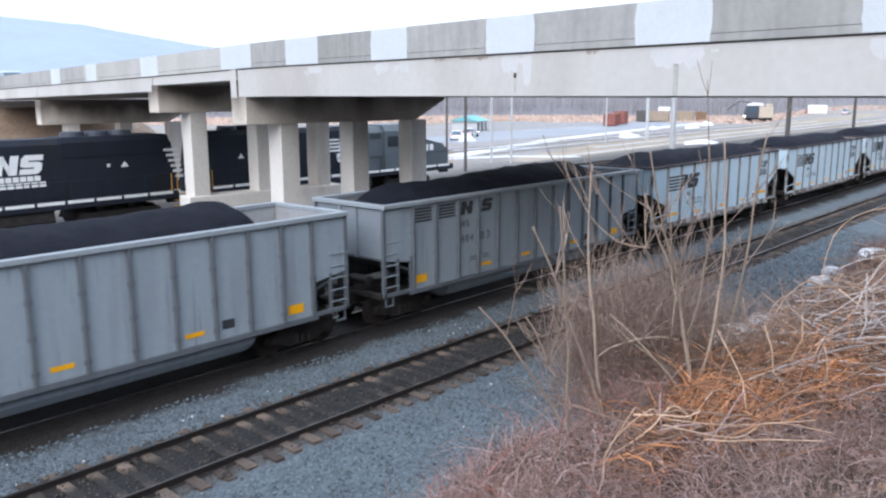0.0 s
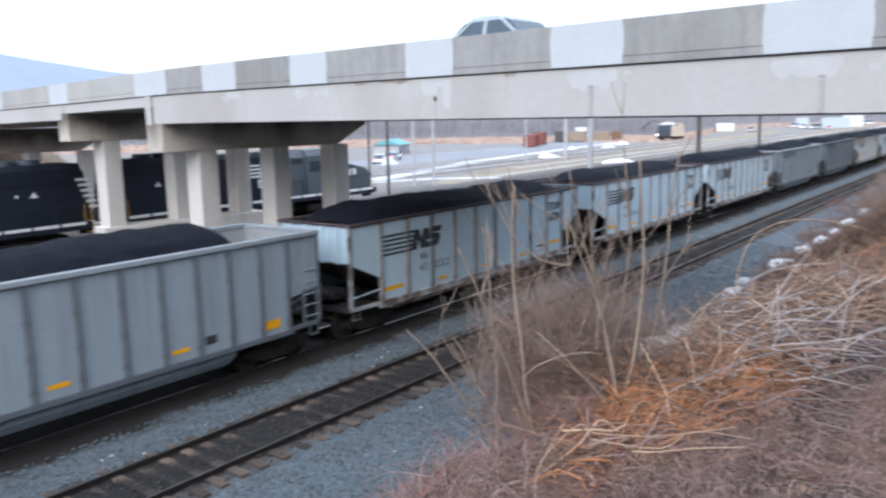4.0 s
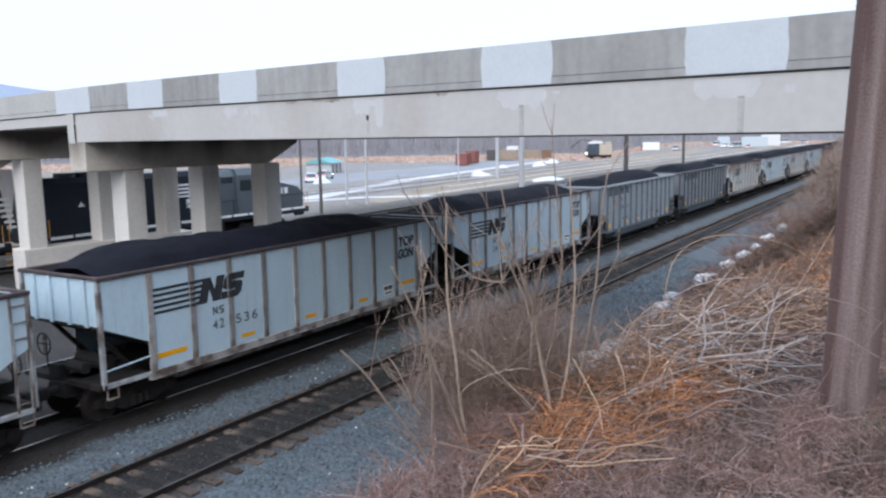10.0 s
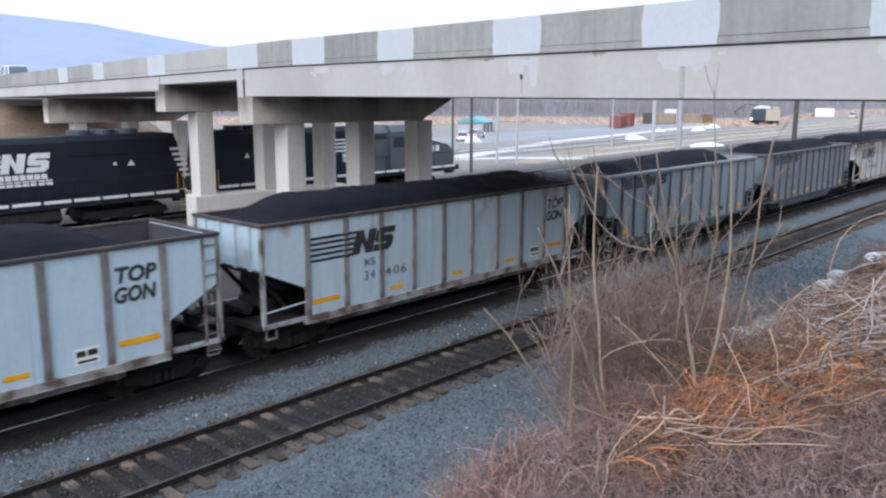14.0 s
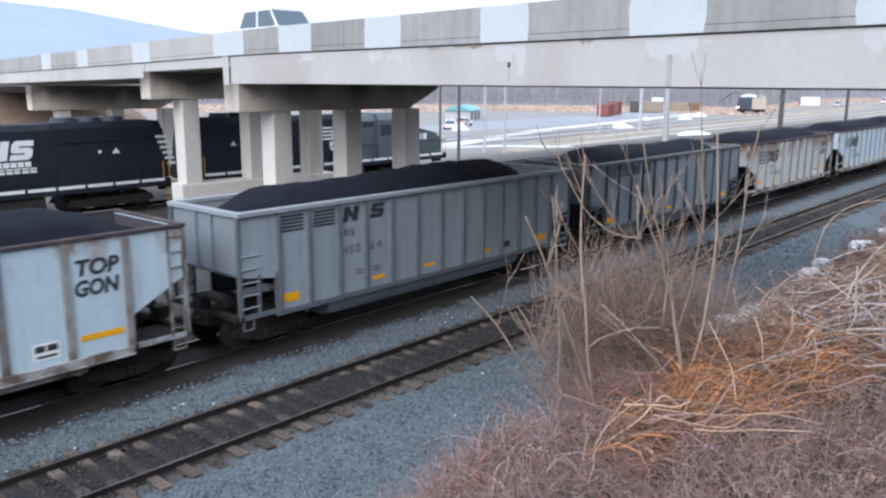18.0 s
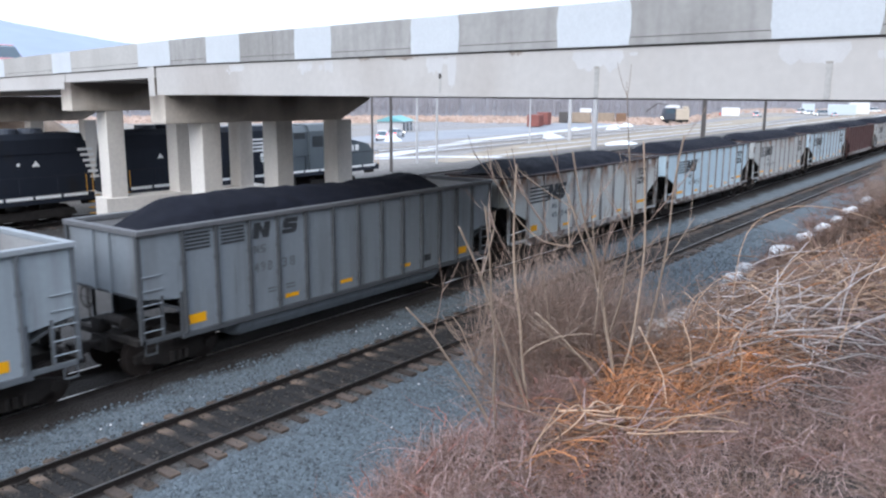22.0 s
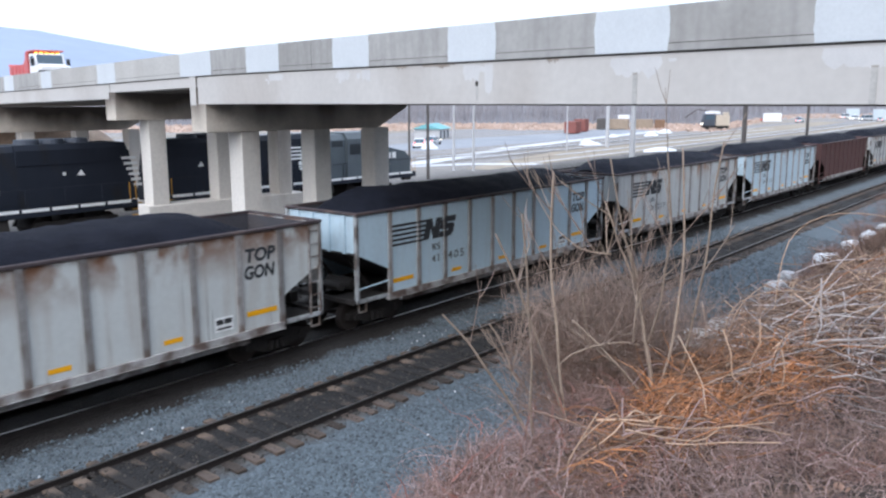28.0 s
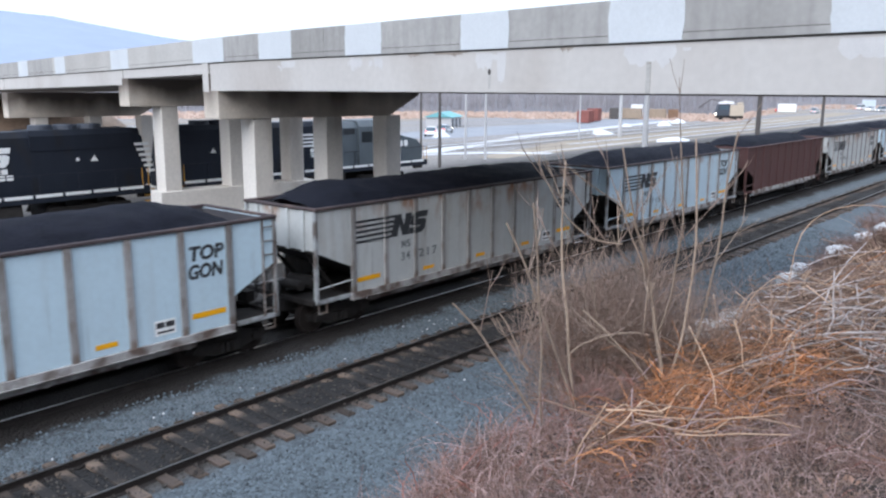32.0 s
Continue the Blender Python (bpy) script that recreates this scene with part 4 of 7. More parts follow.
def side_mesh(kind):
    def make(bm):
        if kind == "G":
            pts = [(-7.36, 2.1), (-6.2, 1.92), (-6.2, 1.0), (6.2, 1.0), (6.2, 1.92), (7.36, 2.1), (7.36, 3.62), (-7.36, 3.62)]
        else:
            pts = [(-7.34, 2.45), (-6.0, 1.85), (-6.0, 1.05), (5.9, 1.05), (5.9, 1.7), (7.34, 2.45), (7.34, 3.62), (-7.34, 3.62)]
        prism(bm, pts, "y", -0.02, 0.02)
    return make


def rib_mesh(kind):
    def make(bm):
        if kind == "G":
            prism(bm, [(-0.05, 0.05), (-0.034, -0.085), (0.034, -0.085), (0.05, 0.05)], "z", 1.06, 3.6)
            for z in (1.25, 2.0, 2.75, 3.45):
                box(bm, -0.07, 0.07, -0.05, 0.02, z, z + 0.10)
        else:
            prism(bm, [(-0.085, 0.03), (-0.08, -0.045), (0.08, -0.045), (0.085, 0.03)], "z", 1.08, 3.6)
    return make


def chord_mesh(kind):
    half, low, high = (0.09, 3.60, 3.73) if kind == "G" else (0.065, 3.60, 3.685)

    def make(bm):
        for y in (-1, 1):
            box(bm, -7.42, 7.42, y * 1.52 - half, y * 1.52 + half, low, high, 0.015)
        for x in (-1, 1):
            box(bm, x * 7.34 - half, x * 7.34 + half, -1.52 + half, 1.52 - half, low, high, 0.015)
    return make


def sill_mesh(kind):
    def make(bm):
        if kind == "G":
            box(bm, -6.3, 6.3, -0.06, 0.06, 0.92, 1.06, 0.01)
        else:
            box(bm, -6.1, 6.0, -0.07, 0.07, 0.92, 1.10, 0.01)
            box(bm, -6.1, 6.0, -0.10, 0.04, 0.90, 0.925)
    return make


def tub_mesh(bm):
    pts = [(-1.40, 1.0), (-1.38, 0.70), (-1.24, 0.50), (-0.85, 0.36), (0.85, 0.36), (1.24, 0.50), (1.38, 0.70), (1.40, 1.0)]
    rings = []
    for x, k in ((-4.4, 0.8), (-4.25, 0.95), (-4.1, 1.0), (4.1, 1.0), (4.25, 0.95), (4.4, 0.8)):
        rings.append([bm.verts.new((x, y, 1.0 - (1.0 - z) * k)) for y, z in pts])
    for a, b in zip(rings, rings[1:]):
        for i in range(len(pts) - 1):
            bm.faces.new((a[i], b[i], b[i + 1], a[i + 1]))
    for r in (rings[0], rings[-1]):
        bm.faces.new(r)
    bmesh.ops.recalc_face_normals(bm, faces=bm.faces)


def underframe_mesh(bm):
    box(bm, -7.6, 7.6, -0.32, 0.32, 0.66, 1.04)
    for x in (-6.1, 6.1):
        box(bm, x - 0.25, x + 0.25, -1.35, 1.35, 0.82, 1.02)
    for s in (-1, 1):
        box(bm, s * 7.42 - 0.09, s * 7.42 + 0.09, -1.5, 1.5, 0.98, 1.12)
        rod(bm, (s * 7.6, 0, 0.86), (s * 7.95, 0, 0.86), 0.09, seg=8)
        box(bm, s * 8.02 - 0.12, s * 8.02 + 0.12, -0.16, 0.16, 0.72, 1.0, 0.03)
        rod(bm, (s * 7.5, 0.35, 0.8), (s * 8.0, 0.25, 0.5), 0.03, seg=6)


def slope_sheet_mesh(kind):
    lo, bottom = (2.1, 4.6) if kind == "G" else (2.45, 4.0)
    def make(bm):
        prism(bm, [(7.34, lo - 0.03), (7.34, lo + 0.03), (bottom, 1.05), (bottom + 0.05, 0.99)], "y", -1.46, 1.46)
    return make


def end_wall_mesh(kind):
    lo = 2.1 if kind == "G" else 2.45
    def make(bm):
        box(bm, -0.03, 0.03, -1.5, 1.5, lo, 3.62)
        for y in ((-0.35, 0.35) if kind == "G" else (-1.0, -0.35, 0.35, 1.0)):
            box(bm, 0.03, 0.10, y - 0.05, y + 0.05, lo, 3.6)
    return make


def ladder_mesh(bm, rungs, w, h):
    for s in (0, w):
        box(bm, s - 0.02, s + 0.02, -0.02, 0.02, 0, h)
    for i in range(rungs):
        z = h * (i + 0.5) / rungs
        rod(bm, (0, 0, z), (w, 0, z), 0.016, seg=6)


def brake_mesh(bm):
    rod(bm, (0.16, -0.55, 1.3), (0.16, -0.55, 2.1), 0.02, seg=6)
    for k in range(16):
        a, b = k * math.pi / 8, (k + 1) * math.pi / 8
        rod(bm, (0.22, -0.55 + 0.27 * math.cos(a), 1.9 + 0.27 * math.sin(a)), (0.22, -0.55 + 0.27 * math.cos(b), 1.9 + 0.27 * math.sin(b)), 0.018, seg=5)
    for a in (0, 1.57, 3.14, 4.71):
        rod(bm, (0.22, -0.55, 1.9), (0.22, -0.55 + 0.27 * math.cos(a), 1.9 + 0.27 * math.sin(a)), 0.014, seg=5)
    rod(bm, (0.1, 0.2, 1.45), (0.1, 0.9, 1.45), 0.14, seg=10)
    box(bm, 0.0, 0.3, -0.3, 0.1, 1.15, 1.45)


WHEELS = []


def gondola(k, kind, paint, rib, top, label, left="", right="", logo="letter"):
    car = thing("coal_car", label, "coal car", pose(gap_x(0) + PITCH * k - PITCH / 2, TRACK_TRAIN, 0), group="coal train")
    P, R, TOP = PAINT[paint], PAINT[rib], PAINT[top]
    for s, name in ((-1, "side_wall"), (1, "side_wall")):
        hang(name, shared(("side", kind), side_mesh(kind), "side_wall"), P, car, m=pose(0, s * 1.5, 0))
        hang("side_sill", shared(("sill", kind), sill_mesh(kind), "side_sill"), R if kind == "G" else PAINT["sill"], car, "grimy lower sill", m=pose(0, s * 1.52, 0))
        for x in (RIBS_G if kind == "G" else POSTS_T):
            hang("side_post", shared(("rib", kind), rib_mesh(kind), "side_post"), R, car, m=pose(x, s * 1.52, 0, 0, 0, 0 if s < 0 else 180))
    hang("top_chord", shared(("chord", kind), chord_mesh(kind), "top_chord"), TOP, car, "top rim around the load")
    hang("underframe", shared("under", underframe_mesh, "underframe"), M["dark"], car, "black grimy underframe with couplers")
    for s in (-1, 1):
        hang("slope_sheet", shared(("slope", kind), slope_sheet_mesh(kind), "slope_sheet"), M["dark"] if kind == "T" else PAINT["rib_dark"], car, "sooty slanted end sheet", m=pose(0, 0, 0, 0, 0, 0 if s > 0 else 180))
        hang("end_wall", shared(("end", kind), end_wall_mesh(kind), "end_wall"), PAINT["dark_grey"] if kind == "G" else P, car, m=pose(s * 7.3, 0, 0, 0, 0, 0 if s > 0 else 180))
        for y in (-1, 1):
            def post(bm):
                box(bm, -0.05, 0.05, -0.05, 0.05, 1.0, 3.6)
            hang("corner_post", shared("corner", post, "corner_post"), PAINT["end_post"] if kind == "T" and paint != "brown" else R, car, m=pose(s * 7.36, y * 1.5, 0))
            def step(bm):
                box(bm, -0.65, 0.65, -0.05, 0.05, 1.0, 1.1)
            hang("end_sill", shared("end_sill", step, "end_sill"), PAINT["end_post"] if kind == "T" and paint != "brown" else R, car, m=pose(s * 6.75, y * 1.5, 0))
            if kind == "G":
                for px in (6.8, 6.25):
                    def small(bm):
                        box(bm, -0.04, 0.04, -0.03, 0.03, 1.05, 2.1)
                    hang("end_post", shared("endpost", small, "end_post"), R, car, m=pose(s * px, y * 1.5, 0))
        if kind == "G":
            for z in (1.3, 1.62, 1.94, 2.28, 2.62):
                hang("ladder_rung", shared("g_rung", lambda bm: rod(bm, (0, 0, 0), (0.55, 0, 0), 0.018, seg=6), "ladder_rung"), P, car, m=pose(6.8 if s > 0 else -7.35, -1.54, z))
        elif s > 0:
            hang("ladder", shared("t_ladder", lambda bm: ladder_mesh(bm, 7, 0.36, 2.5), "ladder"), PAINT["sill"], car, "sooty grab ladder", m=pose(6.96, -1.55, 1.08))
        else:
            def hand(bm):
                rod(bm, (0, 0, 1.42), (1.35, 0, 1.5), 0.022, seg=6)
            hang("handrail", shared("t_rail", hand, "handrail"), P, car, "pale thin handrail", m=pose(-7.34, -1.52, 0))
        def stirrup(bm):
            for q in (0, 0.3):
                box(bm, q - 0.015, q + 0.015, -0.02, 0.02, 0.72, 1.0)
            box(bm, 0, 0.3, -0.04, 0.04, 0.71, 0.735)
        hang("stirrup_step", shared("stirrup", stirrup, "stirrup_step"), R, car, m=pose(7.0 if s > 0 else -7.3, -1.5, 0))
        hang("brake_gear", shared("brake", brake_mesh, "brake_gear"), M["dark"], car, m=pose(s * 7.3, 0, 0, 0, 0, 0 if s > 0 else 180))
        for y in (-1, 1):
            hang("truck_side_frame", shared("frame", side_frame_mesh, "truck_side_frame"), M["dark"], car, m=pose(s * 6.1, y * 0.98, 0.0, 0, 0, 0 if y < 0 else 180))
        def bolster(bm):
            box(bm, -0.2, 0.2, -0.95, 0.95, 0.45, 0.75)
        hang("truck_bolster", shared("bolster", bolster, "truck_bolster"), M["dark"], car, m=pose(s * 6.1, 0, 0))
        for d in (-0.89, 0.89):
            w = hang("wheelset", shared("wheels", wheelset_mesh, "wheelset", False), M["wheel"], car, m=pose(s * 6.1 + d, 0, 0.47))
            if k <= 9:
                WHEELS.append((w, s * 6.1 + d))
    if kind == "T":
        def lining(bm):
            box(bm, -7.25, 7.25, -0.006, 0.006, 2.4, 3.6)
        for y in (-1.466, 1.466):
            hang("inner_lining", shared("lining", lining, "inner_lining"), PAINT["lining"], car, "coal-dusted inside of the wall", m=pose(0, y, 0))
        def lining_end(bm):
            box(bm, -0.006, 0.006, -1.45, 1.45, 2.5, 3.6)
        for x in (-7.25, 7.25):
            hang("inner_lining", shared("lining_end", lining_end, "inner_lining"), PAINT["lining"], car, "coal-dusted inside of the end wall", m=pose(x, 0, 0))
        def bearer(bm):
            box(bm, -5.2, 5.0, -0.05, 0.05, 0.70, 0.86, 0.01)
            for x in (-5.0, -3.4, -1.8, -0.2, 1.4, 3.0, 4.8):
                box(bm, x - 0.05, x + 0.05, -0.06, 0.06, 0.68, 0.93)
        for y in (-1.34, 1.34):
            hang("lower_bearer", shared("bearer", bearer, "lower_bearer"), PAINT["sill"], car, "rusty lower side bearer", m=pose(0, y, 0))
        for s in (-1, 1):
            def deck(bm):
                box(bm, 6.0, 7.4, -1.4, 1.4, 0.98, 1.04)
            hang("end_platform", shared("t_deck", deck, "end_platform"), M["dark"], car, "sooty end platform over the truck", m=pose(0, 0, 0, 0, 0, 0 if s > 0 else 180))
            for y in (-0.75, 0.75):
                def brace(bm):
                    prism(bm, [(7.30, 2.5), (7.18, 2.5), (5.9, 1.04), (6.05, 1.04)], "y", -0.05, 0.05)
                hang("end_brace", shared("t_brace", brace, "end_brace"), M["dark"], car, "sooty diagonal brace", m=pose(0, y, 0, 0, 0, 0 if s > 0 else 180))
            def tank(bm):
                rod(bm, (6.55, -0.55, 1.32), (6.55, 0.55, 1.32), 0.2, seg=12)
            hang("brake_reservoir", shared("t_tank", tank, "brake_reservoir"), M["dark"], car, "sooty brake air tank", m=pose(0, 0, 0, 0, 0, 0 if s > 0 else 180))
        def floor(bm):
            box(bm, -5.2, 5.0, -1.4, 1.4, 0.9, 0.98)
        hang("floor", shared("tfloor", floor, "floor"), M["dark"], car)
    if kind == "G":
        for y in (-1.466, 1.466):
            hang("inner_lining", shared("g_lining", lambda bm: box(bm, -7.25, 7.25, -0.006, 0.006, 2.2, 3.6), "inner_lining"), PAINT["bare_lining"], car, "scoured bare steel inside of the wall", m=pose(0, y, 0))
        for x in (-7.25, 7.25):
            hang("inner_lining", shared("g_lining_end", lambda bm: box(bm, -0.006, 0.006, -1.45, 1.45, 2.2, 3.6), "inner_lining"), PAINT["bare_lining"], car, "scoured bare steel inside of the end wall", m=pose(x, 0, 0))
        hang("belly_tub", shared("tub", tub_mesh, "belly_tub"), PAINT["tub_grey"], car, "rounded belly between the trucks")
    hang("coal_load", shared(("coal", kind, k % 4), lambda bm: coal_mesh(bm, k % 4, kind), "coal_load", True), M["coal"], car, "heaped black coal")
    Y = -1.526
    if logo:
        L = M[logo]
        w, h, z, lean = (0.55, 0.42, 3.07, 0.18) if kind == "G" else (0.76, 0.66, 2.5, 0.30)
        hang("emblem_block", shared(("en", kind), lambda bm: letter_n(bm, 0, 0, w, h, lean), "emblem_block"), L, car, "black block of the emblem", m=pose(-3.98 if kind == "G" else -4.42, Y, z))
        hang("emblem_block", shared(("es", kind), lambda bm: letter_s(bm, 0, 0, w * 0.95, h, lean), "emblem_block"), L, car, "black block of the emblem", m=pose(-2.95 if kind == "G" else -3.64, Y, z))
        spans = ((-6.06, -5.34), (-5.0, -4.26)) if kind == "G" else ((-5.84, -4.36),)
        for x0, x1 in spans:
            for i in range(5):
                t = h / 9 * (1.25 if kind == "G" else 1.0)
                hang("emblem_bar", shared(("bar", kind, x0, i), lambda bm: box(bm, 0, x1 - x0 + (0.04 * i if kind == "T" else 0), -0.004, 0.004, 0, t), "emblem_bar"), L, car, m=pose(x0, Y, z + 2 * h / 9 * i))
        if kind == "T":
            # the emblem runs on over the posts
            for post in POSTS_T[:3]:
                def strip(bm):
                    letter_n(bm, -4.42, 0, w, h, lean)
                    letter_s(bm, -3.64, 0, w * 0.95, h, lean)
                    for i in range(5):
                        box(bm, -5.84, -4.36 + 0.04 * i, -0.004, 0.004, 2 * h / 9 * i, 2 * h / 9 * i + h / 9)
                    for v in bm.verts:
                        if v.co.y > 0:
                            v.co.y = 0.04
                    for x, way in ((post - 0.089, -1), (post + 0.089, 1)):
                        bmesh.ops.bisect_plane(bm, geom=bm.verts[:] + bm.edges[:] + bm.faces[:], plane_co=(x, 0, 0), plane_no=(way, 0, 0), clear_outer=True)
                me = shared(("es_post", post), strip, "emblem_block")
                if len(me.polygons):
                    hang("emblem_block", me, L, car, "black emblem painted over a post", m=pose(0, Y - 0.045, z))
    if left:
        z = 2.16 if kind == "G" else 1.72
        zm = 2.67 if kind == "G" else 2.12
        hang("reporting_mark", shared("mark_n", lambda bm: letter_n(bm, 0, 0, 0.17, 0.22, 0.0), "reporting_mark"), M["stencil"], car, m=pose(-3.95, Y, zm))
        hang("reporting_mark", shared("mark_s", lambda bm: letter_s(bm, 0, 0, 0.16, 0.22, 0.0), "reporting_mark"), M["stencil"], car, m=pose(-3.72, Y, zm))
        hang("car_number", words(left, 0.27), M["stencil"], car, "stencilled car number", m=pose(-3.98, Y, z))
        hang("car_number", words(right, 0.27, 0.5 if kind == "G" else 0.86), M["stencil"], car, "stencilled car number", m=pose(-3.0 if kind == "G" else -3.16, Y, z))
    if kind == "T" and paint != "brown":
        hang("stencil", words("TOP", 0.34, 1.0), M["letter"], car, "black stencilled words", m=pose(4.82, Y, 2.86))
        hang("stencil", words("GON", 0.34, 1.0), M["letter"], car, "black stencilled words", m=pose(4.78, Y, 2.42))
        def plate(bm):
            box(bm, 3.86, 4.40, -0.003, 0.003, 1.24, 1.60)
        hang("data_plate", shared("plate", plate, "data_plate"), M["white"], car, "white data plate", m=pose(0, Y, 0))
        for key, a, b, c, d in (("pm_a", 3.9, 4.1, 1.42, 1.55), ("pm_b", 4.14, 4.36, 1.42, 1.55), ("pm_c", 3.92, 4.34, 1.29, 1.34)):
            bar = shared(key, lambda bm: box(bm, a, b, -0.003, 0.003, c, d), "plate_mark")
            hang("plate_mark", bar, M["black"], car, m=pose(0, Y - 0.006, 0))
    if kind == "G":
        for x, z in ((-3.52, 1.62), (-3.50, 1.53), (-2.86, 1.62), (-2.84, 1.53)):
            hang("stencil_line", shared("gline", lambda bm: box(bm, 0, 0.32, -0.003, 0.003, 0, 0.045), "stencil_line"), M["stencil"], car, "short worn stencil line", m=pose(x, Y, z))
        def dark_plate(bm):
            box(bm, 3.38, 3.72, -0.003, 0.003, 1.28, 1.5)
        hang("data_plate", shared("gplate", dark_plate, "data_plate"), M["letter"], car, "small dark data plate", m=pose(0, Y, 0))
    stripes = ((-6.08, 0.52, 1.22, 0.24), (-2.9, 0.5, 1.26, 0.11), (-0.7, 0.5, 1.26, 0.11), (2.38 if k < 5 else 2.13, 0.5, 1.26, 0.11), (5.35, 0.5, 1.22, 0.24)) if kind == "G" else \
        ((-5.84, 0.95, 1.37, 0.13) if paint != "rusty" else (-5.7, 0.52, 1.35, 0.24), (-2.95, 0.5, 1.26, 0.11), (-0.25, 0.5, 1.26, 0.11), (2.45, 0.5, 1.26, 0.11), (4.85, 0.95, 1.44, 0.13))
    for x, w, z, h in stripes:
        if paint == "brown":
            break
        def stripe(bm):
            box(bm, 0, w, -0.003, 0.003, 0, h)
        hang("reflector", shared(("stripe", w, h), stripe, "reflector"), M["yellow"], car, "yellow reflective strip", m=pose(x, Y, z))
    return car


TRAIN = [
    ("G", "grey", "rib_grey", "top_grey", "grey steel coal gondola heaped with black coal", "481", "27"),
    ("G", "grey", "rib_grey", "top_grey", "grey steel coal gondola with a rounded belly", "484", "83"),
    ("T", "pale", "rib_pale", "top_rust", "pale blue-grey coal gondola with rusty top rim", "42", "222"),
    ("T", "pale", "rib_pale", "top_rust", "pale grey coal gondola with slanted end sheets", "42", "536"),
    ("T", "flecked", "rib_pale", "top_rust", "pale grey coal gondola with rust flecks", "34", "406"),
    ("G", "grey", "rib_grey", "top_grey", "grey steel coal gondola with dusty ribs", "488", "64"),
    ("G", "dark_grey", "rib_dark", "top_shaded", "grey coal gondola darkened for bridge shade, heaped with coal", "498", "38"),
    ("T", "rusty", "rib_pale", "top_rust", "rust-stained cream coal gondola", "40", "340"),
    ("T", "pale", "rib_pale", "top_rust", "clean pale grey coal gondola with a dark emblem", "41", "405"),
    ("T", "cream", "rib_pale", "top_rust", "chalky grey coal gondola with worn paint", "34", "217"),
    ("T", "flecked", "rib_pale", "top_rust", "pale grey coal gondola with dark posts", "34", "115"),
    ("T", "brown", "brown", "brown", "oxide red coal gondola", "", ""),
    ("T", "cream", "rib_pale", "top_rust", "chalky grey coal gondola with worn paint", "42", "081"),
    ("T", "pale", "rib_pale", "top_rust", "pale grey coal gondola far up the train", "", ""),
    ("G", "grey", "rib_grey", "top_grey", "grey steel coal gondola far up the train", "", ""),
    ("T", "pale", "rib_pale", "top_rust", "pale grey coal gondola far up the train", "", ""),
    ("T", "cream", "rib_pale", "top_rust", "chalky coal gondola far up the train", "", ""),
    ("G", "grey", "rib_grey", "top_grey", "grey steel coal gondola far up the train", "", ""),
]
COAL_CARS = [gondola(k, kind, p, r, t, label, a, b, None if p == "brown" else "letter") for k, (kind, p, r, t, label, a, b) in enumerate(TRAIN)]


